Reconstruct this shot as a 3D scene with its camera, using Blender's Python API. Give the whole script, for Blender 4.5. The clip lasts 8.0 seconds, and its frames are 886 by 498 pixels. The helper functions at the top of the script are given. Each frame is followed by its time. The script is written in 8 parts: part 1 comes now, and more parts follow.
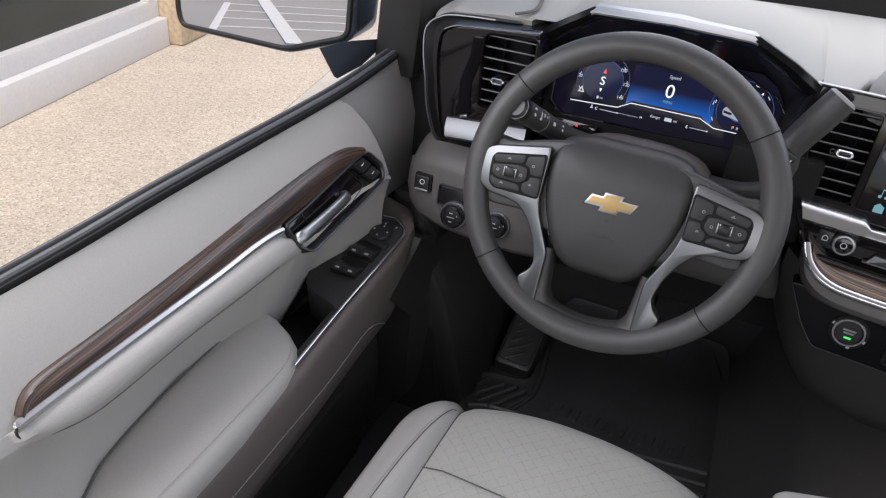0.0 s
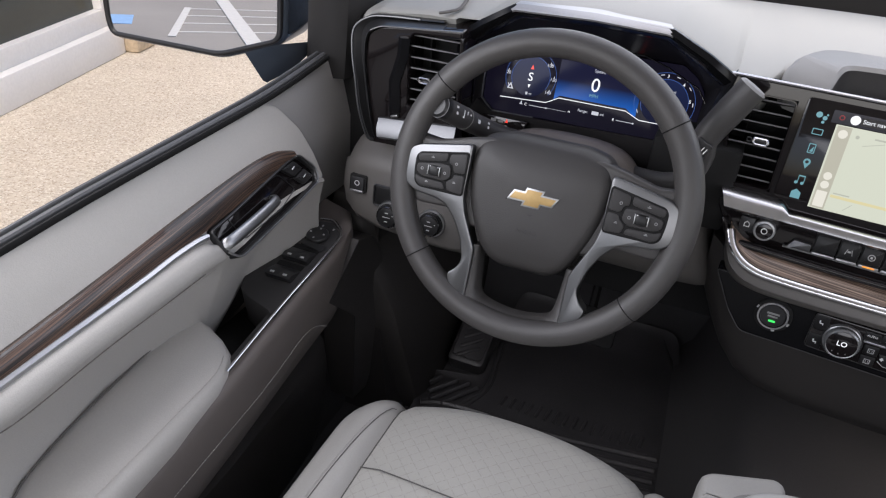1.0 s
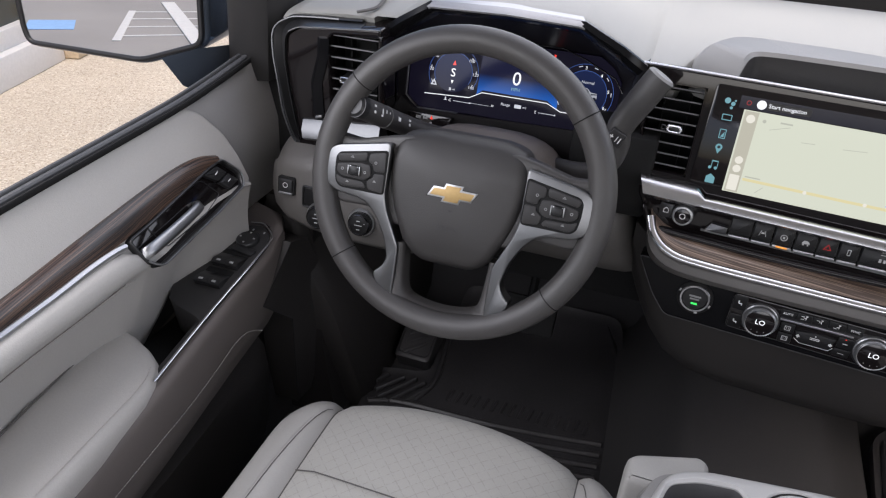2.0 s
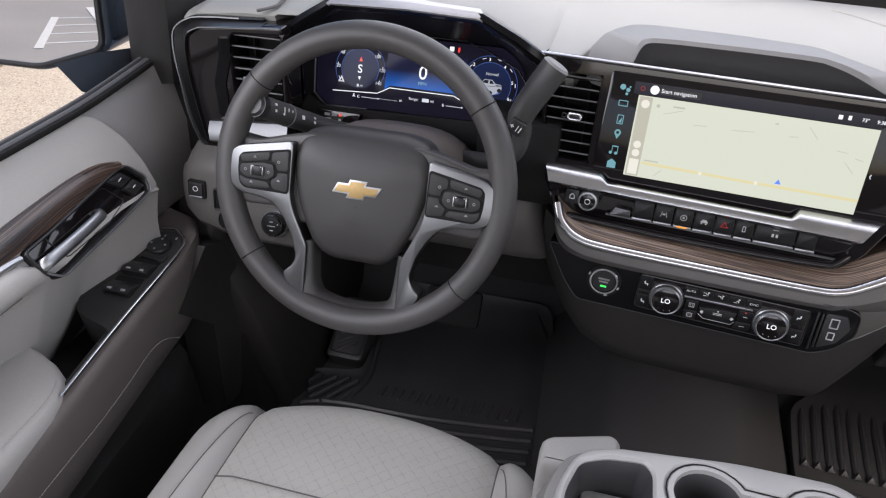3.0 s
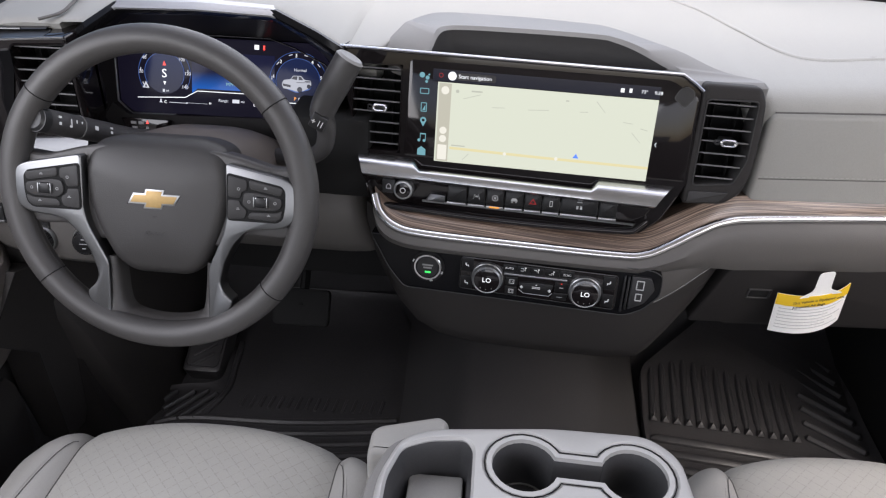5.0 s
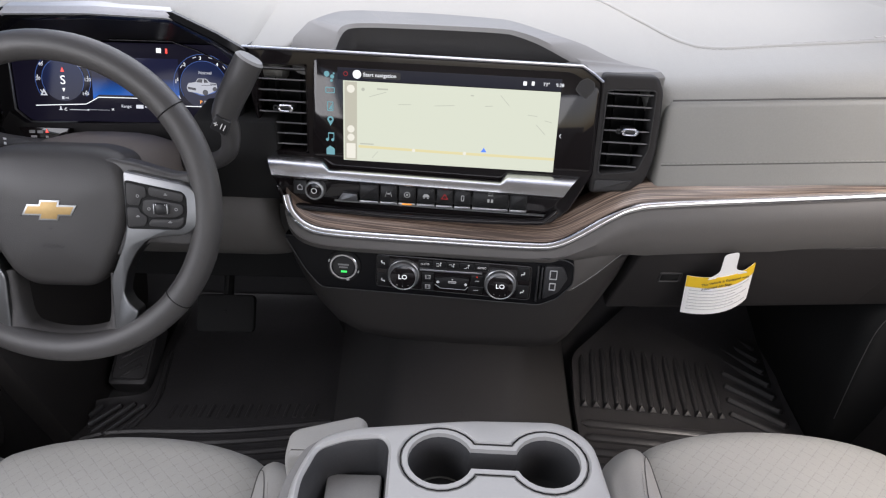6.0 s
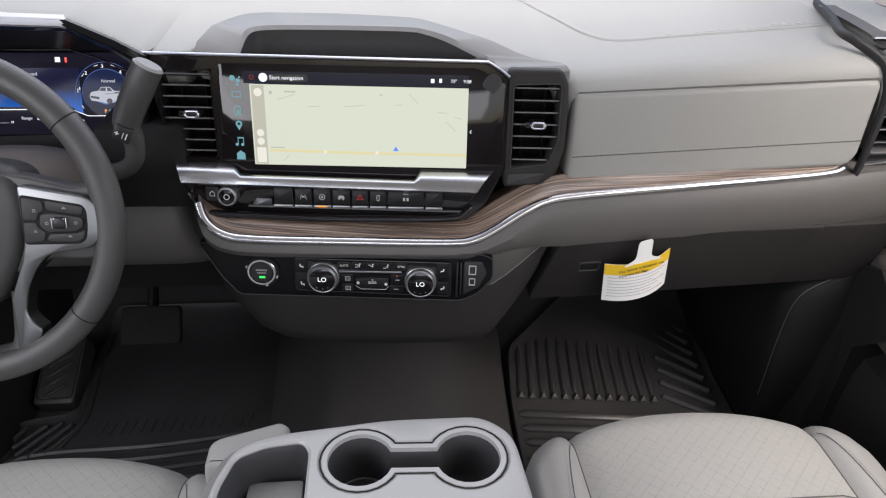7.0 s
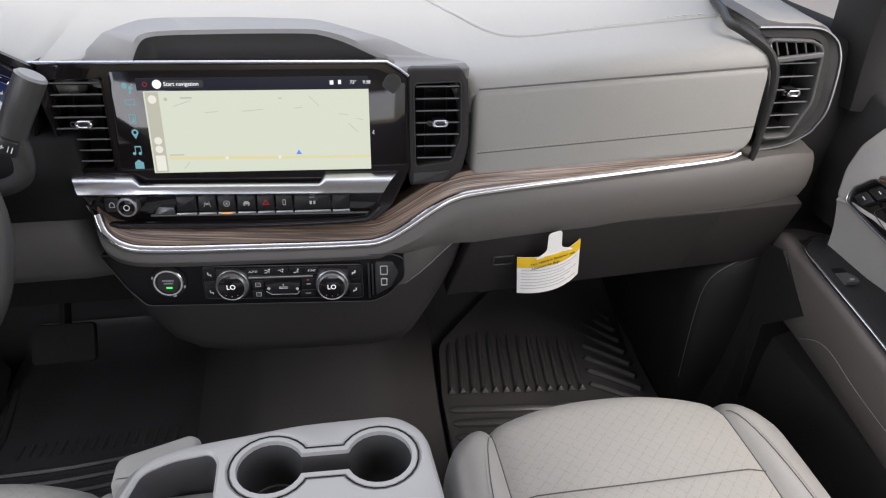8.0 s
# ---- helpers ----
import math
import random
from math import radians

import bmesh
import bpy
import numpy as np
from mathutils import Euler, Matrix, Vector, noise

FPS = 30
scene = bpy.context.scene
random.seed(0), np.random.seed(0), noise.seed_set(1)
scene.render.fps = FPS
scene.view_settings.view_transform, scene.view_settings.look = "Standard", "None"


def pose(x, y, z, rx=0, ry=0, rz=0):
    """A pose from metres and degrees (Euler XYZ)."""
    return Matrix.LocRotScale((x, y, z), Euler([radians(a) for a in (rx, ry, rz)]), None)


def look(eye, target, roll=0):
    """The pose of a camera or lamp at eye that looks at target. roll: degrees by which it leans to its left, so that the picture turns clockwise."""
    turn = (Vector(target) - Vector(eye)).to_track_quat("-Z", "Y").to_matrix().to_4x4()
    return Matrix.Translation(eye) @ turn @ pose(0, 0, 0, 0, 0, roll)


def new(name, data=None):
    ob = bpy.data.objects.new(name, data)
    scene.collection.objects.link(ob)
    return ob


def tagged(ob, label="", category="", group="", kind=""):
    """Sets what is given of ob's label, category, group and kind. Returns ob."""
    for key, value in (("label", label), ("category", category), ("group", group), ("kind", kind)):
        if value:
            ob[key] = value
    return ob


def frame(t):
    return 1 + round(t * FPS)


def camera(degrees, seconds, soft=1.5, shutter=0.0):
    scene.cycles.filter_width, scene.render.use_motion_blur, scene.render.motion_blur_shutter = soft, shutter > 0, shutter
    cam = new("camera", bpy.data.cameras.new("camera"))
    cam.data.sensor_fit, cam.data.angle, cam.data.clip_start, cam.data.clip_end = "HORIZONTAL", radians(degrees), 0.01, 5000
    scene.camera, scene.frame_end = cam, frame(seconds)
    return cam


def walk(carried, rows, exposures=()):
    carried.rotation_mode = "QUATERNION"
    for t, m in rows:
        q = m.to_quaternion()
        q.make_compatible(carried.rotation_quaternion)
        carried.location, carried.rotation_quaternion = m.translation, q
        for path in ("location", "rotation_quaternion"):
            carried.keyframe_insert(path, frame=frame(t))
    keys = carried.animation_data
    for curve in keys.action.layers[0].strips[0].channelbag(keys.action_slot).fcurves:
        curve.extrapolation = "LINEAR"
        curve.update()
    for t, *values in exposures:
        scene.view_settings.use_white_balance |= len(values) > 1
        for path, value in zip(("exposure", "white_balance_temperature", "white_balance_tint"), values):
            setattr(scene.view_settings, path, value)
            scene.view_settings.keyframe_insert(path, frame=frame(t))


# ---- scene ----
cam = camera(63.7, 8.0, 1.2)
PATH = [
    (0, (-0.361, -0.3169, 1.145), (-1.0214, 1.2588, 0.106), 5.5),
    (0.5, (-0.3361, -0.3068, 1.149), (-0.9747, 1.2782, 0.111), 5.0),
    (1, (-0.3042, -0.2963, 1.153), (-0.9055, 1.3039, 0.115), 4.4),
    (2.5, (-0.2323, -0.2748, 1.162), (-0.6786, 1.3693, 0.115), 3.2),
    (3, (-0.2049, -0.271, 1.162), (-0.5795, 1.3926, 0.118), 3.0),
    (3.5, (-0.1825, -0.2667, 1.162), (-0.4917, 1.4117, 0.12), 2.7),
    (4, (-0.1509, -0.2602, 1.164), (-0.385, 1.4294, 0.119), 2.5),
    (4.5, (-0.1224, -0.2554, 1.165), (-0.2949, 1.4404, 0.119), 2.3),
    (6, (-0.0462, -0.2554, 1.168), (-0.0175, 1.4466, 0.119), 2.0),
    (6.5, (-0.0231, -0.2552, 1.167), (0.0666, 1.445, 0.118), 1.7),
    (7, (0.0018, -0.2571, 1.171), (0.1592, 1.4367, 0.119), 1.5),
    (7.5, (0.0307, -0.2604, 1.174), (0.2476, 1.4248, 0.12), 1.3),
    (8, (0.0554, -0.2654, 1.173), (0.3508, 1.4106, 0.122), 1.2),
]
walk(cam, [(t, look(eye, target, roll)) for t, eye, target, roll in PATH], [(0, 0.46, 6500, 13), (2.5, 0.52, 6500, 14), (4, 0.64, 6500, 14), (6, 0.60, 6500, 13), (8, 0.53, 6500, 12)])

# ---- daylight: an open overcast sky with a weak, wide sun ----
world = bpy.data.worlds.new("sky")
scene.world = world
world.use_nodes = True
wn = world.node_tree
sky = wn.nodes.new("ShaderNodeTexSky")
sky.sky_type, sky.sun_disc = "NISHITA", False
sky.sun_elevation, sky.sun_rotation = radians(52), radians(150)
sky.air_density, sky.dust_density, sky.ozone_density = 1.0, 4.0, 1.0
wn.links.new(sky.outputs[0], wn.nodes["Background"].inputs[0])
wn.nodes["Background"].inputs[1].default_value = 0.15
sun_data = bpy.data.lights.new("sun", "SUN")
sun_data.energy, sun_data.angle, sun_data.color = 1.2, radians(25), (1.0, 0.96, 0.9)
sun = new("sun", sun_data)
sun.matrix_world = look((0, 0, 20), (-6.0, 10.4, 4.6))


def skylight(name, m, w, h, power):
    """The sky's light entering by a glass opening."""
    a = bpy.data.lights.new(name, "AREA")
    a.shape, a.size, a.size_y, a.energy, a.color = "RECTANGLE", w, h, power, (0.98, 0.98, 1.0)
    new(name, a).matrix_world = m


skylight("windscreen_skylight", look((0, 0.86, 1.28), (0, 0.2, 0.6)), 1.35, 0.7, 4.6)
skylight("driver_window_skylight", look((-0.90, -0.1, 1.12), (0, 0.2, 0.6)), 0.9, 0.4, 4.4)
skylight("passenger_window_skylight", look((0.90, -0.1, 1.12), (0, 0.2, 0.6)), 0.9, 0.4, 1.7)
skylight("rear_window_skylight", look((0, -1.55, 1.22), (0, 0.3, 0.5)), 1.3, 0.45, 3.0)


# ---- materials ----
def nodes_of(name):
    m = bpy.data.materials.new(name)
    m.use_nodes = True
    return m, m.node_tree.nodes, m.node_tree.links, m.node_tree.nodes["Principled BSDF"]


def mat(name, color, rough=0.5, metal=0.0, vary=0.12, fine=400.0, bump=0.15, coat=0.0, depth=0.0004, broad=9.0, spec=0.5):
    """A surface with broad and fine variation of tone, fine relief and uneven gloss."""
    m, n, l, b = nodes_of(name)
    tc = n.new("ShaderNodeTexCoord")
    big, small = n.new("ShaderNodeTexNoise"), n.new("ShaderNodeTexNoise")
    big.inputs["Scale"].default_value, big.inputs["Detail"].default_value = broad, 4
    small.inputs["Scale"].default_value, small.inputs["Detail"].default_value = fine, 3
    for t in (big, small):
        l.new(tc.outputs["Object"], t.inputs["Vector"])
    add = n.new("ShaderNodeMath")
    add.operation = "ADD"
    l.new(big.outputs["Fac"], add.inputs[0])
    l.new(small.outputs["Fac"], add.inputs[1])
    ramp = n.new("ShaderNodeMapRange")
    ramp.inputs["From Min"].default_value, ramp.inputs["From Max"].default_value = 0.6, 1.4
    ramp.inputs["To Min"].default_value, ramp.inputs["To Max"].default_value = 1 - vary, 1 + vary
    l.new(add.outputs[0], ramp.inputs["Value"])
    mul = n.new("ShaderNodeVectorMath")
    mul.operation = "SCALE"
    mul.inputs[0].default_value = color
    l.new(ramp.outputs[0], mul.inputs["Scale"])
    l.new(mul.outputs[0], b.inputs["Base Color"])
    rr = n.new("ShaderNodeMapRange")
    rr.inputs["To Min"].default_value, rr.inputs["To Max"].default_value = rough * 0.85, min(1, rough * 1.15)
    l.new(big.outputs["Fac"], rr.inputs["Value"])
    l.new(rr.outputs[0], b.inputs["Roughness"])
    b.inputs["Metallic"].default_value, b.inputs["Coat Weight"].default_value = metal, coat
    b.inputs["Specular IOR Level"].default_value = spec
    if bump:
        bp = n.new("ShaderNodeBump")
        bp.inputs["Strength"].default_value, bp.inputs["Distance"].default_value = bump, depth
        l.new(small.outputs["Fac"], bp.inputs["Height"])
        l.new(bp.outputs[0], b.inputs["Normal"])
    return m


def leather(name, color, rough=0.5, grain=700.0, bump=0.35, vary=0.05, spec=0.5):
    """Grained vinyl: small pebbled cells with soft creases."""
    m = mat(name, color, rough, vary=vary, fine=grain * 0.6, bump=0, spec=spec)
    n, l = m.node_tree.nodes, m.node_tree.links
    tc = n["Texture Coordinate"]
    cell = n.new("ShaderNodeTexVoronoi")
    cell.inputs["Scale"].default_value = grain
    l.new(tc.outputs["Object"], cell.inputs["Vector"])
    bp = n.new("ShaderNodeBump")
    bp.inputs["Strength"].default_value, bp.inputs["Distance"].default_value = bump, 0.0004
    bp.invert = True
    l.new(cell.outputs["Distance"], bp.inputs["Height"])
    l.new(bp.outputs[0], n["Principled BSDF"].inputs["Normal"])
    return m


def cloth(name, color):
    """Woven seat cloth with a faint quilted lattice of short ticks."""
    m = mat(name, color, 0.85, vary=0.07, fine=900, bump=0)
    n, l = m.node_tree.nodes, m.node_tree.links
    tc = n["Texture Coordinate"]
    mp = n.new("ShaderNodeMapping")
    mp.inputs["Rotation"].default_value = (0, 0, radians(45))
    l.new(tc.outputs["Object"], mp.inputs["Vector"])
    br = n.new("ShaderNodeTexBrick")
    br.inputs["Scale"].default_value, br.inputs["Mortar Size"].default_value = 72.0, 0.05
    br.inputs["Brick Width"].default_value, br.inputs["Row Height"].default_value = 1.0, 1.0
    br.offset = 0.0
    br.inputs["Color1"].default_value = br.inputs["Color2"].default_value = (1, 1, 1, 1)
    br.inputs["Mortar"].default_value = (0, 0, 0, 1)
    l.new(mp.outputs[0], br.inputs["Vector"])
    wv = n.new("ShaderNodeTexNoise")
    wv.inputs["Scale"].default_value = 1100
    l.new(tc.outputs["Object"], wv.inputs["Vector"])
    mx = n.new("ShaderNodeMath")
    mx.operation = "MULTIPLY_ADD"
    l.new(wv.outputs["Fac"], mx.inputs[0])
    mx.inputs[1].default_value = 0.6
    l.new(br.outputs["Color"], mx.inputs[2])
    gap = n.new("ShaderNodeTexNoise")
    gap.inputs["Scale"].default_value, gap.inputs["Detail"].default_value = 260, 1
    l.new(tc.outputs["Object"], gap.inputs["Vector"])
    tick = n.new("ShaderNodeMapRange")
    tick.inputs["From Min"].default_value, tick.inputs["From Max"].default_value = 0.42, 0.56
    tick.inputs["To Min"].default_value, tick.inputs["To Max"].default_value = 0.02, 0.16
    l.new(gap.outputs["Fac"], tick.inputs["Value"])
    bp = n.new("ShaderNodeBump")
    bp.inputs["Strength"].default_value, bp.inputs["Distance"].default_value = 0.4, 0.0011
    l.new(mx.outputs[0], bp.inputs["Height"])
    b = n["Principled BSDF"]
    # the quilted lattice's groove shade is put into the colour, broken into ticks
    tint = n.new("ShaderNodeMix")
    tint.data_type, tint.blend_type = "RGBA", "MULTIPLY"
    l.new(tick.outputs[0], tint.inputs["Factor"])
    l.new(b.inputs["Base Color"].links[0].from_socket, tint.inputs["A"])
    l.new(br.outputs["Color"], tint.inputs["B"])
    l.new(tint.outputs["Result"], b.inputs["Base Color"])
    l.new(bp.outputs[0], b.inputs["Normal"])
    b.inputs["Sheen Weight"].default_value = 0.15
    return m


def wood(name, dark, light, stretch, coat=0.12):
    """Open-pore striped wood veneer under satin lacquer; stretch gives the grain's run along and across the strip."""
    m, n, l, b = nodes_of(name)
    tc, mp = n.new("ShaderNodeTexCoord"), n.new("ShaderNodeMapping")
    mp.inputs["Scale"].default_value = (*stretch, 1)
    l.new(tc.outputs["UV"], mp.inputs["Vector"])
    a, c = n.new("ShaderNodeTexNoise"), n.new("ShaderNodeTexNoise")
    a.inputs["Scale"].default_value, a.inputs["Detail"].default_value, a.inputs["Distortion"].default_value = 1.0, 8, 0.3
    c.inputs["Scale"].default_value, c.inputs["Detail"].default_value = 4.0, 4
    for t in (a, c):
        l.new(mp.outputs[0], t.inputs["Vector"])
    mx = n.new("ShaderNodeMath")
    mx.operation = "MULTIPLY_ADD"
    l.new(c.outputs["Fac"], mx.inputs[0])
    mx.inputs[1].default_value = 0.45
    l.new(a.outputs["Fac"], mx.inputs[2])
    cr = n.new("ShaderNodeValToRGB")
    cr.color_ramp.elements[0].position, cr.color_ramp.elements[1].position = 0.66, 0.92
    cr.color_ramp.elements[0].color, cr.color_ramp.elements[1].color = (*dark, 1), (*light, 1)
    l.new(mx.outputs[0], cr.inputs[0])
    l.new(cr.outputs[0], b.inputs["Base Color"])
    b.inputs["Roughness"].default_value, b.inputs["Coat Weight"].default_value, b.inputs["Coat Roughness"].default_value = 0.46, coat, 0.22
    bp = n.new("ShaderNodeBump")
    bp.inputs["Strength"].default_value, bp.inputs["Distance"].default_value = 0.3, 0.0005
    l.new(c.outputs["Fac"], bp.inputs["Height"])
    l.new(bp.outputs[0], b.inputs["Normal"])
    return m


def glow(name, color, strength, edge=None, axis="X", lo=0.0, hi=1.0, spec=0.25):
    """A lit display; with edge it fades to that colour along an axis."""
    m, n, l, b = nodes_of(name)
    b.inputs["Base Color"].default_value = (0.01, 0.01, 0.012, 1)
    b.inputs["Roughness"].default_value = 0.12
    b.inputs["Specular IOR Level"].default_value = spec
    b.inputs["Emission Strength"].default_value = strength
    b.inputs["Emission Color"].default_value = (*color, 1)
    if edge:
        tc, sp, mr, mx = (n.new("ShaderNode" + k) for k in ("TexCoord", "SeparateXYZ", "MapRange", "Mix"))
        mx.data_type = "RGBA"
        l.new(tc.outputs["Object"], sp.inputs[0])
        l.new(sp.outputs[axis], mr.inputs["Value"])
        mr.inputs["From Min"].default_value, mr.inputs["From Max"].default_value = lo, hi
        l.new(mr.outputs[0], mx.inputs["Factor"])
        mx.inputs["A"].default_value, mx.inputs["B"].default_value = (*color, 1), (*edge, 1)
        l.new(mx.outputs["Result"], b.inputs["Emission Color"])
    return m


def pebble_ground(name):
    """Exposed-aggregate concrete: tan and brown pebbles in pale cement, broad stains."""
    m, n, l, b = nodes_of(name)
    tc = n.new("ShaderNodeTexCoord")
    v, s = n.new("ShaderNodeTexVoronoi"), n.new("ShaderNodeTexNoise")
    v.inputs["Scale"].default_value, s.inputs["Scale"].default_value = 135, 1.7
    s.inputs["Detail"].default_value = 5
    for t in (v, s):
        l.new(tc.outputs["Object"], t.inputs["Vector"])
    sp = n.new("ShaderNodeSeparateColor")
    l.new(v.outputs["Color"], sp.inputs[0])
    cr = n.new("ShaderNodeValToRGB")
    e = cr.color_ramp.elements
    e[0].color, e[1].color = (0.46, 0.40, 0.32, 1), (0.68, 0.62, 0.52, 1)
    for pos, col in ((0.10, (0.41, 0.34, 0.26, 1)), (0.22, (0.55, 0.48, 0.385, 1)), (0.80, (0.61, 0.54, 0.44, 1)), (0.92, (0.72, 0.67, 0.58, 1))):
        k = e.new(pos)
        k.color = col
    l.new(sp.outputs[0], cr.inputs[0])
    mr = n.new("ShaderNodeMapRange")
    mr.inputs["To Min"].default_value, mr.inputs["To Max"].default_value = 0.8, 1.15
    l.new(s.outputs["Fac"], mr.inputs["Value"])
    mul = n.new("ShaderNodeVectorMath")
    mul.operation = "SCALE"
    l.new(cr.outputs[0], mul.inputs[0])
    l.new(mr.outputs[0], mul.inputs["Scale"])
    l.new(mul.outputs[0], b.inputs["Base Color"])
    b.inputs["Roughness"].default_value = 0.85
    bp = n.new("ShaderNodeBump")
    bp.inputs["Strength"].default_value, bp.inputs["Distance"].default_value = 0.6, 0.004
    l.new(v.outputs["Distance"], bp.inputs["Height"])
    l.new(bp.outputs[0], b.inputs["Normal"])
    return m


PAD = leather("light_vinyl", (0.290, 0.287, 0.269), 0.6)
DOORPAD = leather("light_door_vinyl", (0.44, 0.425, 0.40), 0.55)
SEATSIDE = leather("light_seat_vinyl", (0.36, 0.35, 0.33), 0.6)
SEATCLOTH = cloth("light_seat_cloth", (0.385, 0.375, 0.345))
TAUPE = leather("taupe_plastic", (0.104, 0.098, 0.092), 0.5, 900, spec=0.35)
# darker copies of the taupe: shade low on the dash in the colour
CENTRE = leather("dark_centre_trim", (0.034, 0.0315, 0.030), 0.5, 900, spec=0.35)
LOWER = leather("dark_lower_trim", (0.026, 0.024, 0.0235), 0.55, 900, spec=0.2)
SPOKE = mat("satin_spoke_silver", (0.20, 0.202, 0.205), 0.33, 1.0, vary=0.05, bump=0.05)
KERB = mat("pale_kerb_concrete", (0.56, 0.53, 0.47), 0.85, vary=0.15, fine=60, bump=0.4, depth=0.003)
MIDGREY = leather("mid_grey_plastic", (0.19, 0.187, 0.182), 0.5, 900)
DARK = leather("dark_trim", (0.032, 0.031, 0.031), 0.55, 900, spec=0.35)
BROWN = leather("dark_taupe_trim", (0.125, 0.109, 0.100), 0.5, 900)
# pale tone holds the light on the driver's sail trim
SAIL = leather("lit_sail_trim", (0.34, 0.331, 0.320), 0.5, 900)
CORNER = leather("dark_grey_surround", (0.075, 0.074, 0.073), 0.5, 900)
LEVER = leather("lever_plastic", (0.050, 0.048, 0.048), 0.45, 1100)
CUPGREY = mat("cup_well_plastic", (0.050, 0.050, 0.052), 0.42, vary=0.12, bump=0.1, spec=0.4)
CONSIDE = leather("dark_grey_console_side", (0.22, 0.214, 0.207), 0.5, 900)
SEAL = mat("seal_rubber", (0.065, 0.066, 0.069), 0.5, vary=0.1, spec=0.4)
HOODBLACK = mat("hood_black", (0.008, 0.008, 0.009), 0.16, vary=0.2, bump=0.0, spec=0.14)
BLACK = mat("matt_black", (0.013, 0.013, 0.013), 0.8, spec=0.2)
# faint brown in the base stands for the cabin's reflection
GLOSS = mat("gloss_black", (0.010, 0.0082, 0.0086), 0.06, vary=0.3, bump=0.0, spec=0.5)
KEYBLACK = mat("satin_key_black", (0.011, 0.011, 0.0115), 0.38, vary=0.15, bump=0.04, spec=0.35)
DIALSILVER = mat("knurled_dial_silver", (0.34, 0.345, 0.35), 0.36, 0.85, vary=0.06, bump=0.05)
HOODSTRIP = mat("pale_satin_metal", (0.46, 0.46, 0.47), 0.5, 0.7, vary=0.06, bump=0.03)
STRIPSILVER = mat("satin_strip_silver", (0.13, 0.132, 0.136), 0.34, 1.0, vary=0.06, bump=0.03)
STRIPBRIGHT = mat("brushed_bright_strip", (0.66, 0.66, 0.665), 0.34, 1.0, vary=0.05, bump=0.02)
PILLAR = leather("dark_pillar_trim", (0.028, 0.027, 0.027), 0.5, 900, spec=0.3)
VISOR = mat("visor_black", (0.012, 0.011, 0.0115), 0.40, vary=0.2, bump=0.05, spec=0.12)
SATIN = mat("satin_black", (0.02, 0.02, 0.021), 0.35, bump=0.05)
CHROME = mat("bright_chrome", (0.70, 0.70, 0.71), 0.20, 1.0, vary=0.03, bump=0.0)
SILVER = mat("satin_silver", (0.38, 0.385, 0.39), 0.38, 1.0, vary=0.04, bump=0.05)
CONSOLE = mat("silver_grey_paint", (0.425, 0.42, 0.41), 0.48, 0.1, vary=0.03, bump=0.05)
WHEEL = leather("wheel_leather", (0.053, 0.0503, 0.049), 0.42, 1100)
HUB = leather("hub_plastic", (0.033, 0.031, 0.030), 0.46, 1300)
RUBBER = mat("mat_rubber", (0.050, 0.048, 0.050), 0.42, vary=0.25, fine=300, bump=0.15, spec=0.55)
BLADE = mat("polished_silver", (0.54, 0.54, 0.55), 0.24, 1.0, vary=0.05, fine=60, bump=0.0, broad=22)
DARKCHROME = mat("dark_polished_metal", (0.10, 0.10, 0.105), 0.18, 1.0, vary=0.1, bump=0.0)
SLATEDGE = mat("slat_edge_grey", (0.11, 0.11, 0.112), 0.5, vary=0.08)
CARPET = mat("tunnel_vinyl", (0.062, 0.059, 0.060), 0.75, vary=0.15, fine=500, bump=0.3)
FLOORMAT = mat("floor_vinyl", (0.042, 0.041, 0.043), 0.7, vary=0.2)
GOLD = mat("gold_badge", (0.42, 0.28, 0.11), 0.45, 0.3, vary=0.1, fine=250, bump=0.1)
THREAD = mat("pale_thread", (0.46, 0.44, 0.41), 0.8)
DARKTHREAD = mat("dark_thread", (0.05, 0.05, 0.05), 0.8)
SEAM = mat("seam_shade", (0.10, 0.095, 0.09), 0.8)
WOODX = wood("striped_wood", (0.072, 0.047, 0.035), (0.43, 0.312, 0.236), (5, 560), coat=1.0)
WOODY = wood("striped_dark_wood", (0.006, 0.0035, 0.0028), (0.165, 0.092, 0.058), (4, 560), coat=0.6)
ICON = mat("white_print", (0.75, 0.75, 0.75), 0.5, bump=0)
MIRROR = mat("mirror_silver", (0.9, 0.91, 0.92), 0.0, 1.0, vary=0.0, bump=0)
PAINT = mat("blue_grey_paint", (0.09, 0.11, 0.14), 0.15, 0.4, vary=0.08, bump=0, coat=0.6)
PAPER = mat("white_card", (0.78, 0.78, 0.76), 0.6, vary=0.03)
YELLOW = mat("yellow_print", (0.80, 0.52, 0.02), 0.6, vary=0.03)
INK = mat("grey_ink", (0.25, 0.25, 0.25), 0.7)
SOFTINK = mat("pale_grey_print", (0.42, 0.42, 0.42), 0.6, bump=0)
WHITEWALL = mat("white_frame_paint", (0.76, 0.75, 0.73), 0.5, vary=0.06, fine=60, broad=2)
STONE = mat("tan_stone", (0.50, 0.40, 0.28), 0.85, vary=0.3, fine=40, bump=0.6, depth=0.01, broad=4)
ASPHALT = mat("asphalt", (0.27, 0.255, 0.235), 0.9, vary=0.2, fine=120, bump=0.4, depth=0.004, broad=0.8)
WHITELINE = mat("white_line_paint", (0.58, 0.57, 0.54), 0.7, vary=0.1, fine=30)
BLUELINE = mat("blue_line_paint", (0.22, 0.40, 0.66), 0.7, vary=0.1, fine=30)
SHOPGLASS = mat("shop_window_glass", (0.045, 0.052, 0.048), 0.08, vary=0.35, broad=1.5, bump=0.0)
PEBBLES = pebble_ground("pebble_concrete")
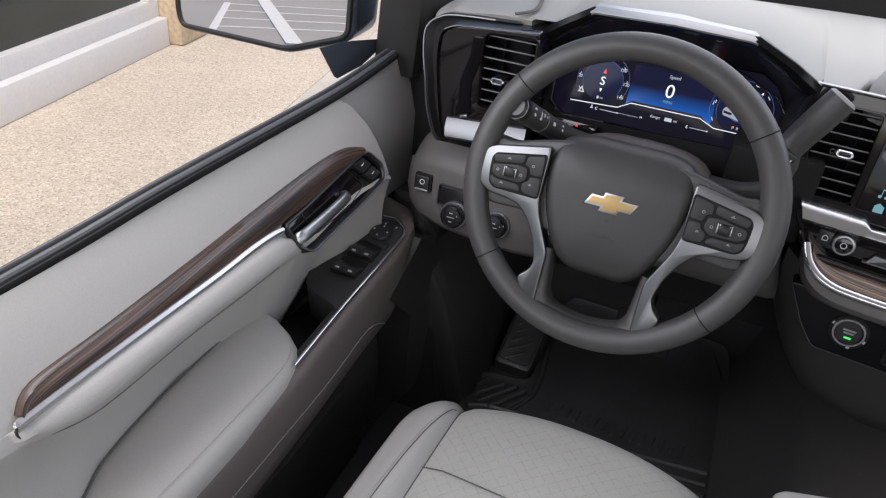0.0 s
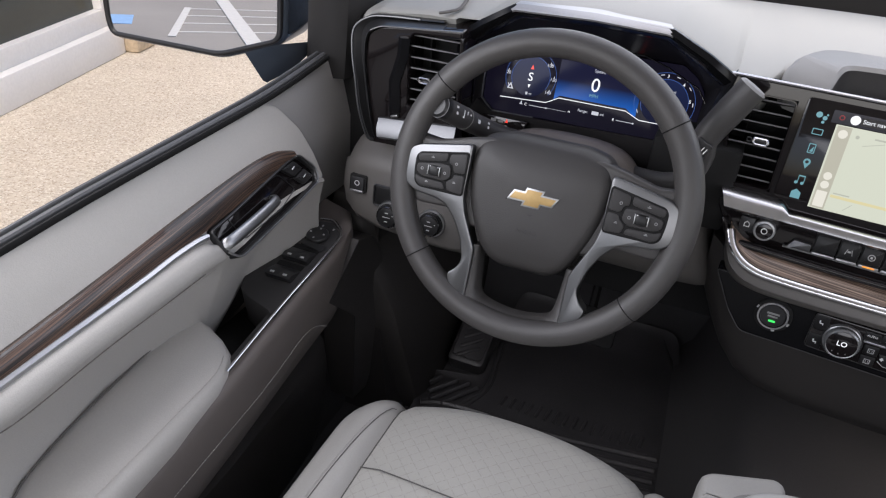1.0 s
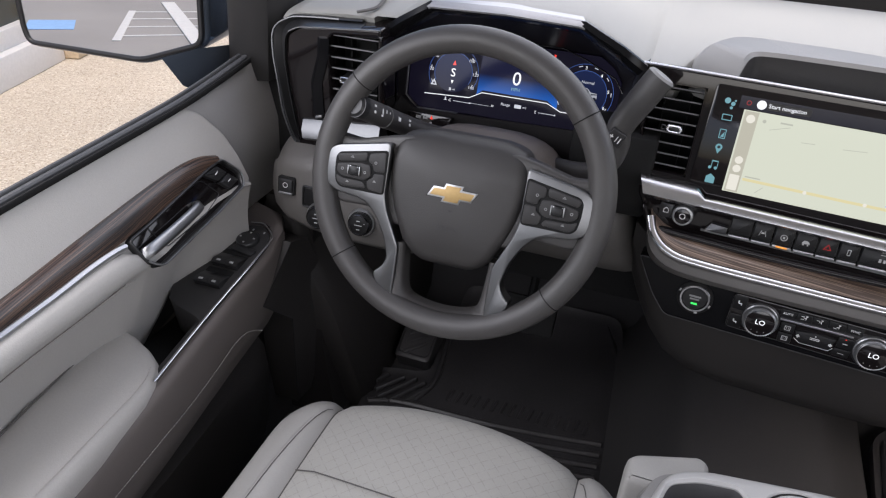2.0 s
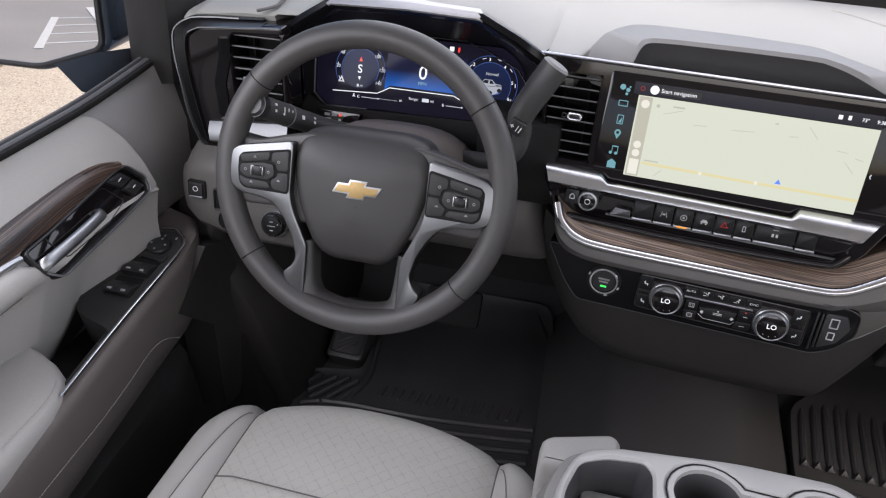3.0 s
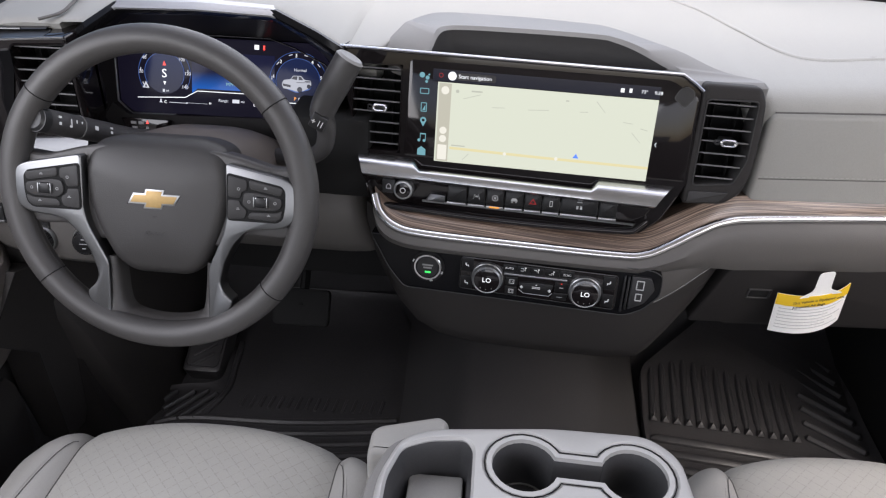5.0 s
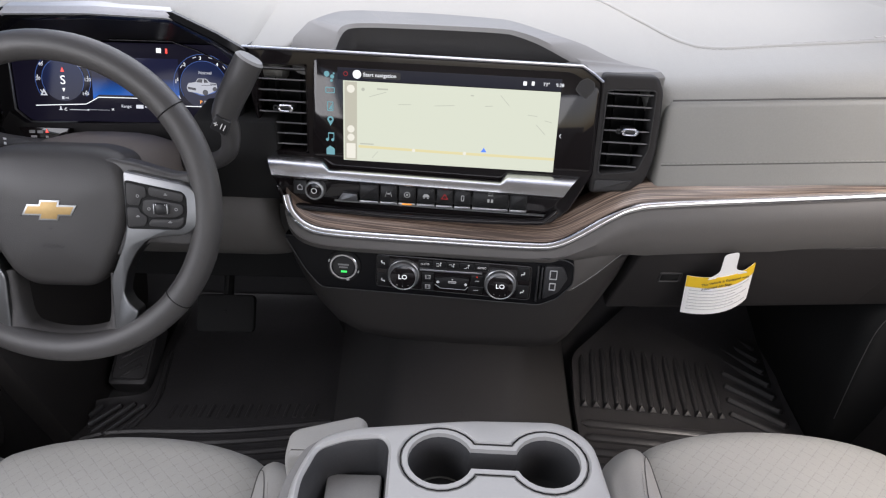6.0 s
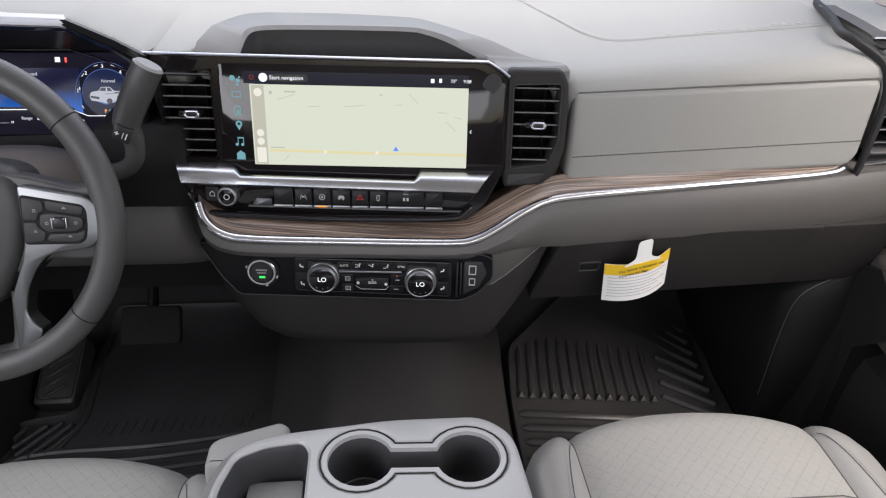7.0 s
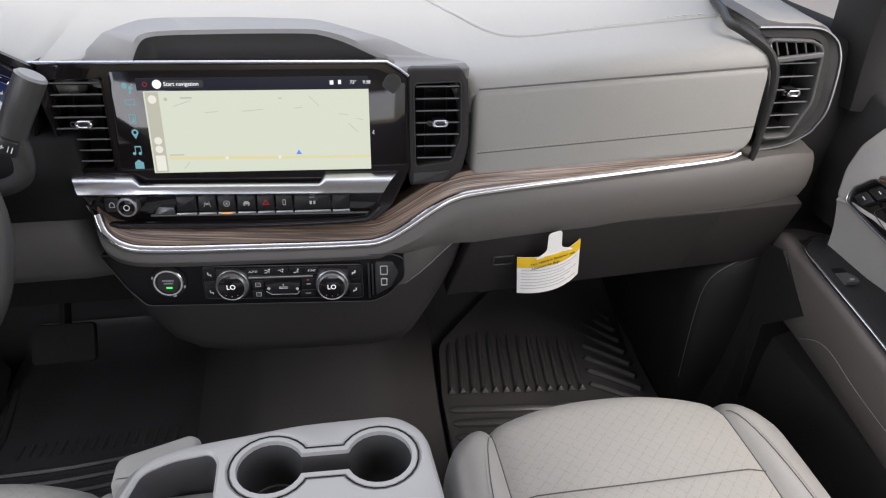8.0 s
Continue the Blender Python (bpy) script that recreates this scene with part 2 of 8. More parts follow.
HEADLINER = mat("headliner_cloth", (0.45, 0.44, 0.42), 0.95)


# ---- shape helpers ----
def thing(name, at, label, category, group=""):
    ob = new(name)
    ob.location, ob.empty_display_size = at, 0.05
    return tagged(ob, label, category, group)


def part(name, bm, material, parent=None, label="", sharp=38):
    bmesh.ops.recalc_face_normals(bm, faces=bm.faces)
    for f in bm.faces:
        f.smooth = True
    lim = radians(sharp)
    for e in bm.edges:
        e.smooth = len(e.link_faces) == 2 and e.calc_face_angle(0) < lim
    me = bpy.data.meshes.new(name)
    bm.to_mesh(me)
    bm.free()
    me.materials.append(material)
    ob = new(name, me)
    if parent is not None:
        ob.parent = parent
        if parent.type == "EMPTY":
            ob.matrix_parent_inverse = Matrix.Translation(-parent.location)
    return tagged(ob, label)


def setting(name, bm, material, label, category):
    return tagged(part(name, bm, material), label, category, "", "structure")


def bridge(bm, a, b, closed=True):
    n = len(a)
    for i in range(n if closed else n - 1):
        j = (i + 1) % n
        bm.faces.new((a[i], a[j], b[j], b[i]))


def fillet(pts, r, n=4):
    """Round the corners of a closed outline."""
    out, k = [], len(pts)
    for i in range(k):
        p, a, b = Vector(pts[i]), Vector(pts[i - 1]), Vector(pts[(i + 1) % k])
        u, v = (a - p), (b - p)
        d = min(r, u.length * 0.45, v.length * 0.45)
        s, e = p + u.normalized() * d, p + v.normalized() * d
        for j in range(n + 1):
            t = j / n
            out.append(tuple(s * (1 - t) ** 2 + p * 2 * t * (1 - t) + e * t * t))
    return out


def inset(pts, d):
    """Move a closed outline inwards."""
    area = sum(pts[i - 1][0] * pts[i][1] - pts[i][0] * pts[i - 1][1] for i in range(len(pts)))
    sgn, out, k = (1 if area > 0 else -1), [], len(pts)
    for i in range(k):
        p, a, b = Vector(pts[i]), Vector(pts[i - 1]), Vector(pts[(i + 1) % k])
        u, v = (p - a).normalized(), (b - p).normalized()
        n1, n2 = Vector((-u.y, u.x)) * sgn, Vector((-v.y, v.x)) * sgn
        m = n1 + n2
        m = m.normalized() if m.length > 1e-6 else n1
        out.append(tuple(p + m * d / max(0.5, m.dot(n1))))
    return out


def slab(outline, m=Matrix(), front=-0.005, back=0.01, b=0.002, steps=2, bm=None, dome=0.0):
    """A plate with a rounded front edge. Outline in x and z of m; its front looks along -y."""
    bm = bm or bmesh.new()

    def ring(pts, y):
        return [bm.verts.new(m @ Vector((p[0], y, p[1]))) for p in pts]

    rings = [ring(outline, back)]
    for i in range(steps + 1):
        a = i / steps * math.pi / 2
        rings.append(ring(inset(outline, b * (1 - math.cos(a))) if i else outline, front + b * (1 - math.sin(a))))
    if dome:
        cx = sum(p[0] for p in outline) / len(outline)
        cz = sum(p[1] for p in outline) / len(outline)
        last = inset(outline, b)
        for k in (0.8, 0.55, 0.3):
            rings.append(ring([(cx + (p[0] - cx) * k, cz + (p[1] - cz) * k) for p in last], front - dome * (1 - k * k)))
    for r0, r1 in zip(rings, rings[1:]):
        bridge(bm, r0, r1)
    bm.faces.new(rings[-1])
    bm.faces.new(list(reversed(rings[0])))
    return bm


def frame_ring(outer, inner, m, front, back, b=0.002, bm=None, deep=None):
    """A plate with an opening of the same number of corners."""
    bm = bm or bmesh.new()

    def ring(pts, y):
        return [bm.verts.new(m @ Vector((p[0], y, p[1]))) for p in pts]

    deep = back if deep is None else deep
    seq = [ring(outer, back), ring(outer, front + b), ring(inset(outer, b), front), ring(inset(inner, -b), front), ring(inner, front + b), ring(inner, deep)]
    for r0, r1 in zip(seq, seq[1:]):
        bridge(bm, r0, r1)
    return bm


def smooth_path(pts, n=6, closed=False):
    """Points of a curve through pts."""
    p = [Vector(q) for q in pts]
    k, out = len(p), []
    for i in range(k if closed else k - 1):
        a = p[i - 1] if (closed or i > 0) else p[i]
        b, c = p[i], p[(i + 1) % k]
        d = p[(i + 2) % k] if (closed or i + 2 < k) else c
        for j in range(n):
            t = j / n
            out.append(0.5 * (2 * b + (c - a) * t + (2 * a - 5 * b + 4 * c - d) * t * t + (3 * b - a - 3 * c + d) * t ** 3))
    if not closed:
        out.append(p[-1])
    return out


def sweep(path, w, h, up=(0, 0, 1), sides=10, closed=False, bm=None, square=1.0):
    """A bar along a path: w across, h along up; square below 1 makes the section boxier. w and h may be lists."""
    bm = bm or bmesh.new()
    path = [Vector(p) for p in path]
    k, rings, up = len(path), [], Vector(up)
    for i, p in enumerate(path):
        a = path[i - 1] if (closed or i) else p
        b = path[(i + 1) % k] if (closed or i + 1 < k) else p
        t = (b - a).normalized()
        s = t.cross(up).normalized()
        u = s.cross(t).normalized()
        ww = w[i] if isinstance(w, (list, tuple)) else w
        hh = h[i] if isinstance(h, (list, tuple)) else h
        ring = []
        for j in range(sides):
            g = 2 * math.pi * (j + 0.5) / sides
            c, d = math.cos(g), math.sin(g)
            ring.append(bm.verts.new(p + s * (math.copysign(abs(c) ** square, c) * ww / 2) + u * (math.copysign(abs(d) ** square, d) * hh / 2)))
        rings.append(ring)
    for r0, r1 in zip(rings, rings[1:]):
        bridge(bm, r0, r1)
    if closed:
        bridge(bm, rings[-1], rings[0])
    else:
        bm.faces.new(rings[-1])
        bm.faces.new(list(reversed(rings[0])))
    return bm


def loft(rings, closed=True, cap=True, bm=None):
    """A skin over rings of points."""
    bm = bm or bmesh.new()
    vs = [[bm.verts.new(p) for p in r] for r in rings]
    for r0, r1 in zip(vs, vs[1:]):
        bridge(bm, r0, r1, closed)
    if cap and closed:
        bm.faces.new(vs[-1])
        bm.faces.new(list(reversed(vs[0])))
    return bm


def veneer(rings, lean=0.0):
    """A skin over rings with metres along and across it laid down for the grain."""
    bm = loft(rings)
    uv = bm.loops.layers.uv.new("grain")
    at, run = {}, 0.0
    bm.verts.ensure_lookup_table()
    k = 0
    for i, r in enumerate(rings):
        run += (r[1] - rings[i - 1][1]).length if i else 0.0
        wide = 0.0
        for j, p in enumerate(r):
            wide += (p - r[j - 1]).length if j else 0.0
            at[bm.verts[k]] = (run, wide + lean * run)
            k += 1
    for f in bm.faces:
        for c in f.loops:
            c[uv].uv = at[c.vert]
    return bm


def box(x0, x1, y0, y1, z0, z1, m=Matrix(), b=0.003, bm=None):
    """A block with rounded edges."""
    bm = bm or bmesh.new()
    t = bmesh.new()
    bmesh.ops.create_cube(t, size=1)
    bmesh.ops.scale(t, vec=(x1 - x0, y1 - y0, z1 - z0), verts=t.verts)
    bmesh.ops.translate(t, vec=((x0 + x1) / 2, (y0 + y1) / 2, (z0 + z1) / 2), verts=t.verts)
    if b:
        bmesh.ops.bevel(t, geom=t.edges, offset=b, segments=2, affect="EDGES", profile=0.5)
    vm = {v: bm.verts.new(m @ v.co) for v in t.verts}
    for f in t.faces:
        bm.faces.new([vm[v] for v in f.verts])
    t.free()
    return bm


def turned(profile, m=Matrix(), sides=32, bm=None):
    """A body of rotation round -y of m: profile of (radius, outwards)."""
    bm = bm or bmesh.new()
    rings = []
    for r, o in profile:
        rings.append([bm.verts.new(m @ Vector((r * math.cos(2 * math.pi * i / sides), -o, r * math.sin(2 * math.pi * i / sides)))) for i in range(sides)])
    for r0, r1 in zip(rings, rings[1:]):
        bridge(bm, r0, r1)
    bm.faces.new(rings[-1])
    bm.faces.new(list(reversed(rings[0])))
    return bm


def circle(cx, cz, r, n=24):
    return [(cx + r * math.cos(2 * math.pi * i / n), cz + r * math.sin(2 * math.pi * i / n)) for i in range(n)]


def rect(x0, x1, z0, z1, r=0.0, n=3):
    p = [(x0, z0), (x1, z0), (x1, z1), (x0, z1)]
    return fillet(p, r, n) if r else p


def plate(outline, hole, m, front, back, b=0.003, steps=3, bm=None):
    """A plate with a rounded front edge and a sharp-edged opening right through it."""
    bm = bm or bmesh.new()

    def ring(pts, y):
        return [bm.verts.new(m @ Vector((p[0], y, p[1]))) for p in pts]

    rings = [ring(outline, back)]
    for i in range(steps + 1):
        a = i / steps * math.pi / 2
        rings.append(ring(inset(outline, b * (1 - math.cos(a))) if i else outline, front + b * (1 - math.sin(a))))
    for r0, r1 in zip(rings, rings[1:]):
        bridge(bm, r0, r1)
    h0, h1 = ring(hole, front), ring(hole, back)
    bridge(bm, h0, h1)
    top = rings[-1]
    bmesh.ops.triangle_fill(bm, use_beauty=True, edges=[bm.edges.get((lp[i - 1], lp[i])) for lp in (top, h0) for i in range(len(lp))])
    return bm


def span(poly, v):
    """The reach of an outline along x at height v."""
    xs = []
    for i in range(len(poly)):
        (x0, z0), (x1, z1) = poly[i - 1], poly[i]
        if (z0 - v) * (z1 - v) < 0:
            xs.append(x0 + (x1 - x0) * (v - z0) / (z1 - z0))
    return min(xs), max(xs)


def dashes(path, step=0.006, fill=0.62, w=0.0011, up=(0, 0, 1), bm=None):
    """Stitches along a path."""
    bm = bm or bmesh.new()
    path = [Vector(p) for p in path]
    for a, b in zip(path, path[1:]):
        length = (b - a).length
        k = max(1, int(round(length / step)))
        for i in range(k):
            p, q = a.lerp(b, i / k), a.lerp(b, (i + fill) / k)
            sweep([p, q], w, w * 0.8, up, 5, bm=bm)
    return bm


def text(name, words, size, m, material, parent, align="CENTER", thick=0.0002):
    """Lettering in the face of m, raised by a hair."""
    c = bpy.data.curves.new(name, "FONT")
    c.body, c.size, c.align_x, c.align_y, c.extrude, c.resolution_u = words, size, align, "CENTER", thick, 3
    t = bpy.data.objects.new(name, c)
    scene.collection.objects.link(t)
    me = bpy.data.meshes.new_from_object(t.evaluated_get(bpy.context.evaluated_depsgraph_get()))
    bpy.data.objects.remove(t)
    bpy.data.curves.remove(c)
    me.transform(m @ pose(0, 0, 0, 90))
    me.materials.clear()
    me.materials.append(material)
    ob = new(name, me)
    ob.parent = parent
    if parent.type == "EMPTY":
        ob.matrix_parent_inverse = Matrix.Translation(-parent.location)
    return ob


def lerp_table(x, table):
    """Straight interpolation in rows of (x, values...)."""
    if x <= table[0][0]:
        return table[0][1:]
    for a, b in zip(table, table[1:]):
        if x <= b[0]:
            t = (x - a[0]) / (b[0] - a[0])
            t = t * t * (3 - 2 * t)
            return tuple(p + (q - p) * t for p, q in zip(a[1:], b[1:]))
    return table[-1][1:]


# local faces: x to the right, z up the face, -y out of it
STACK = Matrix.Translation((-0.03, 0.606, 0.766)) @ pose(0, 0, 0, 0, 0, -4.5) @ pose(0, 0, 0, -9.8)
CLIMATE = Matrix.Translation((-0.0335, 0.557, 0.62)) @ pose(0, 0, 0, 0, 0, -4.5) @ pose(0, 0, 0, -6)
CLUSTER = Matrix.Translation((-0.475, 0.705, 0.82)) @ pose(0, 0, 0, -19.3)
WHEELFACE = Matrix.Translation((-0.474, 0.456, 0.777)) @ pose(0, 0, 0, -18.5)


# ---- ground, building, cabin shell ----
GZ = -0.20
bm = bmesh.new()
vs = [bm.verts.new(p) for p in ((-400, -400, GZ - 0.15), (400, -400, GZ - 0.15), (400, 400, GZ - 0.15), (-400, 400, GZ - 0.15))]
bm.faces.new(vs)
setting("ground", bm, ASPHALT, "worn grey asphalt parking lot", "ground")
WALL = Matrix.Translation((-3.68, 2.95, GZ)) @ pose(0, 0, 0, 0, 0, 104)
setting("pavement", box(-3.2, 12, -1.05, 6, -0.3, 0, WALL, 0.01), PEBBLES, "tan exposed-aggregate concrete walkway beside the truck", "pavement")
setting("kerb", box(-3.2, 12, -1.20, -1.05, -0.3, 0.004, WALL, 0.015), KERB, "pale concrete kerb edge of the walkway", "kerb")


def building():
    wm = WALL
    g = thing("storefront", wm.translation, "white storefront with a dark window above a painted sill", "building")
    part("sill", box(-3.2, 0, -0.02, 0.3, 0, 0.17, wm, 0.01), WHITEWALL, g)
    part("window_frame", box(-3.2, 0, 0.03, 0.12, 0.17, 0.27, wm, 0.006), WHITEWALL, g)
    part("mullion", box(-0.10, 0, 0.03, 0.12, 0.27, 2.6, wm, 0.006), WHITEWALL, g)
    part("header", box(-3.2, 0, 0.0, 0.3, 2.6, 3.6, wm, 0.01), WHITEWALL, g)
    part("pane", box(-3.2, -0.10, 0.08, 0.09, 0.27, 2.6, wm, 0), SHOPGLASS, g, "dark reflecting window pane")
    p = thing("stone_pier", wm @ Vector((0.3, 0.1, 0)), "tan stone pier with a chipped base beside the storefront", "pier")
    part("base", box(0.005, 0.75, -0.10, 0.5, 0, 0.30, wm, 0.02), STONE, p)
    part("shaft", box(0.02, 0.72, -0.06, 0.5, 0.30, 3.6, wm, 0.02), STONE, p)


building()

# floor pan, tunnel, toe board
prof = [(-1.2, 0.10), (1.05, 0.12), (1.13, 0.15), (1.28, 0.36), (1.32, 0.62), (1.40, 0.62), (1.40, 0.04), (-1.2, 0.04)]
setting("floor", loft([[Vector((x, y, z)) for y, z in prof] for x in (-0.80, 0.80)]), FLOORMAT, "black vinyl cabin floor and toe board", "floor")
rings = []
for y, w, h in ((-0.3, 0.20, 0.24), (0.3, 0.21, 0.25), (0.7, 0.225, 0.255), (0.95, 0.235, 0.27), (1.2, 0.25, 0.36)):
    rings.append([Vector((x, y, z)) for x, z in ((-w - 0.05, 0.06), (-w - 0.01, 0.135), (-w + 0.03, 0.165), (-0.135, h - 0.035), (-0.115, h - 0.012), (-0.09, h), (0.0, h + 0.003), (0.09, h), (0.125, h - 0.010), (0.15, h - 0.030), (w - 0.02, 0.165), (w + 0.01, 0.135), (w + 0.05, 0.06))])
setting("tunnel", loft(rings), CARPET, "charcoal vinyl-covered transmission tunnel", "floor")
for sx in (-1, 1):
    setting("door_sill_left" if sx < 0 else "door_sill_right", box(min(sx * 0.735, sx * 0.90), max(sx * 0.735, sx * 0.90), -1.58, 1.34, 0.055, 0.128, b=0.012), FLOORMAT, "black vinyl door sill", "sill")
setting("underbody", box(-0.86, 0.86, -1.60, 1.36, GZ - 0.15, 0.045, b=0.03), BLACK, "black underside of the cab on the asphalt", "underbody")
setting("firewall", box(-0.95, 0.95, 1.36, 1.42, 0.05, 0.93, b=0.005), BLACK, "black bulkhead behind the dashboard", "wall")
setting("ceiling", box(-0.72, 0.72, -1.6, 0.42, 1.50, 1.54, b=0.01), HEADLINER, "light grey cloth headliner", "ceiling")
# unseen wall, made pale so gloss surfaces have something bright to reflect
setting("wall_rear", box(-0.95, 0.95, -1.66, -1.60, 0.05, 0.95, b=0.01), SEATSIDE, "unseen rear wall of the cab, pale for reflection in the gloss", "wall")


def pillars(sx):
    side = "left" if sx < 0 else "right"
    # windscreen pillar, rising rearwards
    a = [(0.890, 0.715, 0.795), (0.860, 0.68, 1.0), (0.80, 0.54, 1.3), (0.72, 0.40, 1.52)]
    path = smooth_path([(sx * x, y, z) for x, y, z in a], 5)
    setting("a_pillar_" + side, sweep(path, 0.085, 0.11, (0, 1, 0), 12, square=0.6), PILLAR, "dark grey trimmed windscreen pillar", "pillar")
    b = [(0.92, -0.62, 0.05), (0.93, -0.62, 0.8), (0.84, -0.60, 1.2), (0.72, -0.58, 1.52)]
    setting("b_pillar_" + side, sweep(smooth_path([(sx * x, y, z) for x, y, z in b], 5), 0.06, 0.14, (0, 1, 0), 12, square=0.6), TAUPE, "taupe trimmed door pillar", "pillar")
    r = [(0.73, 0.42, 1.50), (0.74, -0.5, 1.53), (0.73, -1.6, 1.50)]
    setting("roof_rail_" + side, sweep(smooth_path([(sx * x, y, z) for x, y, z in r], 5), 0.08, 0.08, (0, 0, 1), 10), HEADLINER, "light grey roof rail trim", "rail")
    setting("wall_rear_door_" + side, box(min(sx * 0.86, sx * 0.95), max(sx * 0.86, sx * 0.95), -1.60, -0.66, 0.05, 0.86, b=0.01), TAUPE, "taupe rear door panel", "wall")
    setting("kick_panel_" + side, loft([[Vector((sx * x, y, z)) for x, z in ((0.74, 0.10), (0.765, 0.30), (0.775, 0.58), (0.93, 0.58), (0.93, 0.10))] for y in (0.64, 0.9, 1.36)]), LOWER, "black plastic kick panel in the footwell", "panel")


pillars(-1)
pillars(1)


# ---- dashboard ----
dash = thing("dashboard", (0, 0.9, 0.6), "light grey and taupe truck dashboard with striped wood trim", "dashboard")
# top pad: rows of x, front edge y, front edge z, drop of the rolled front
TOP = [(-0.84, 0.690, 0.880, 0.02), (-0.815, 0.662, 0.902, 0.012), (-0.78, 0.650, 0.913, 0.008), (-0.70, 0.648, 0.920, 0.008), (-0.665, 0.648, 0.922, 0.010), (-0.61, 0.652, 0.924, 0.010), (-0.575, 0.645, 0.941, 0.008), (-0.56, 0.645, 0.944, 0.008),
       (-0.39, 0.645, 0.944, 0.008), (-0.372, 0.646, 0.9445, 0.008), (-0.335, 0.648, 0.9280, 0.010), (-0.300, 0.655, 0.9080, 0.012), (-0.285, 0.66, 0.9010, 0.012), (-0.255, 0.66, 0.897, 0.012), (-0.225, 0.735, 0.903, 0.012), (0.06, 0.735, 0.900, 0.012), (0.14, 0.70, 0.896, 0.014), (0.21, 0.655, 0.890, 0.02), (0.25, 0.617, 0.884, 0.030)] + [(0.25 + 0.02 * i, 0.617 + 0.0003 * i, 0.884 + 0.0012 * i, 0.030 + 0.0001 * i) for i in range(1, 22)] + [
       (0.685, 0.672, 0.928, 0.006), (0.71, 0.667, 0.9285, 0.006), (0.755, 0.667, 0.9255, 0.006), (0.785, 0.671, 0.914, 0.010), (0.803, 0.68, 0.898, 0.020), (0.84, 0.72, 0.868, 0.03)]
HOODLINE = ((-0.661, 0.894), (-0.627, 0.920), (-0.583, 0.946), (-0.475, 0.949), (-0.374, 0.946), (-0.3235, 0.922), (-0.289, 0.902))
rings = []
for i in range(281):
    x = -0.84 + 1.68 * i / 280
    yf, zf, dr = lerp_table(x, TOP)
    for (xa, za), (xb, zb) in zip(HOODLINE, HOODLINE[1:]):
        if xa <= x < xb:
            # the pad lies just over the edge of the instrument hood
            yf, zf, dr = 0.6450, max(zf, za + (zb - za) * (x - xa) / (xb - xa) + 0.0035), 0.006
    back = 1.17 - 0.16 * (x / 0.84) ** 2
    hood = -0.665 < x < -0.285
    pts = [(yf + 0.04, zf - dr - 0.010) if hood else (yf + 0.012, zf - dr - 0.03), (yf, zf - dr), (yf + 0.004, zf - dr * 0.55), (yf + 0.014, zf - dr * 0.22), (yf + 0.032, zf - dr * 0.04), (yf + 0.06, zf + 0.001)]
    for k in range(1, 8):
        t = k / 7
        pts.append((yf + 0.06 + (back - yf - 0.06) * t, zf + (0.905 - zf) * t * t * (3 - 2 * t) + 0.012 * math.sin(math.pi * t)))
    pts += [(back, 0.86), (yf + 0.08, zf - dr - 0.02) if hood else (yf + 0.06, zf - dr - 0.05)]
    rings.append([Vector((x, y, z)) for y, z in pts])
part("top_pad", loft(rings), PAD, dash, "light grey soft grained top pad")


def top_z(x, y):
    yf, zf, dr = lerp_table(x, TOP)
    back = 1.17 - 0.16 * (x / 0.84) ** 2
    t = max(0.0, min(1.0, (y - yf - 0.06) / (back - yf - 0.06)))
    return zf + (0.905 - zf) * t * t * (3 - 2 * t) + 0.012 * math.sin(math.pi * t)


# raised airbag field behind a double-stitched seam
seam = smooth_path([(0.13, 1.06, 0), (0.205, 0.965, 0), (0.255, 0.865, 0), (0.295, 0.775, 0), (0.335, 0.742, 0), (0.42, 0.744, 0), (0.55, 0.750, 0), (0.655, 0.754, 0)], 8)
seam = [Vector((p.x, p.y, top_z(p.x, p.y))) for p in seam]
part("seam_welt", sweep([p + Vector((0.002, 0.001, -0.001)) for p in seam], 0.009, 0.006, (0, 0, 1), 10), PAD, dash, "light raised welt of the airbag field")
part("seam_line", sweep([p + Vector((0.003, 0.007, -0.0002)) for p in seam], 0.002, 0.002, (0, 0, 1), 6), SEAM, dash, "shaded seam of the airbag field")
part("stitching", dashes([p + Vector((0, -0.006, 0.0004)) for p in seam], 0.006), PAD, dash, "light stitching along the seam")

for i in range(5):
    x = 0.575 + 0.012 * i
    part("airbag_mark", box(x, x + 0.008, 0.765, 0.770, top_z(x, 0.767) - 0.001, top_z(x, 0.767) + 0.0006, b=0), SEATSIDE, dash, "faint moulded lettering")

# passenger pad
PASS = Matrix.Translation((0.40, 0.628, 0.80)) @ pose(0, 0, 0, 0, 0, 1.0) @ pose(0, 0, 0, -1)
po = fillet([(-0.154, -0.064), (0.256, -0.050), (0.268, -0.034), (0.270, 0.076), (-0.153, 0.060)], 0.016, 6)
part("passenger_pad", slab(po, PASS, -0.014, 0.03, 0.008, 4), PAD, dash, "light grey stitched pad in front of the passenger")
st = [PASS @ Vector((-0.146 + 0.41 * i / 20, -0.0147, -0.024 + 0.016 * i / 20)) for i in range(21)]
part("pad_stitching", dashes(st, 0.006, up=(0, -1, 0)), SEATSIDE, dash, "pale stitching across the passenger pad")
gap = [PASS @ Vector((-0.146 + 0.41 * i / 20, -0.0115, 0.0615 + 0.0155 * i / 20)) for i in range(21)]
part("pad_gap", sweep(gap, 0.0022, 0.0022, (0, -1, 0), 6), SEAM, dash, "thin shut line above the passenger pad")
part("pad_seam", sweep([p + Vector((0, 0.0006, -0.003)) for p in st], 0.0016, 0.0016, (0, -1, 0), 6), SEAM, dash)

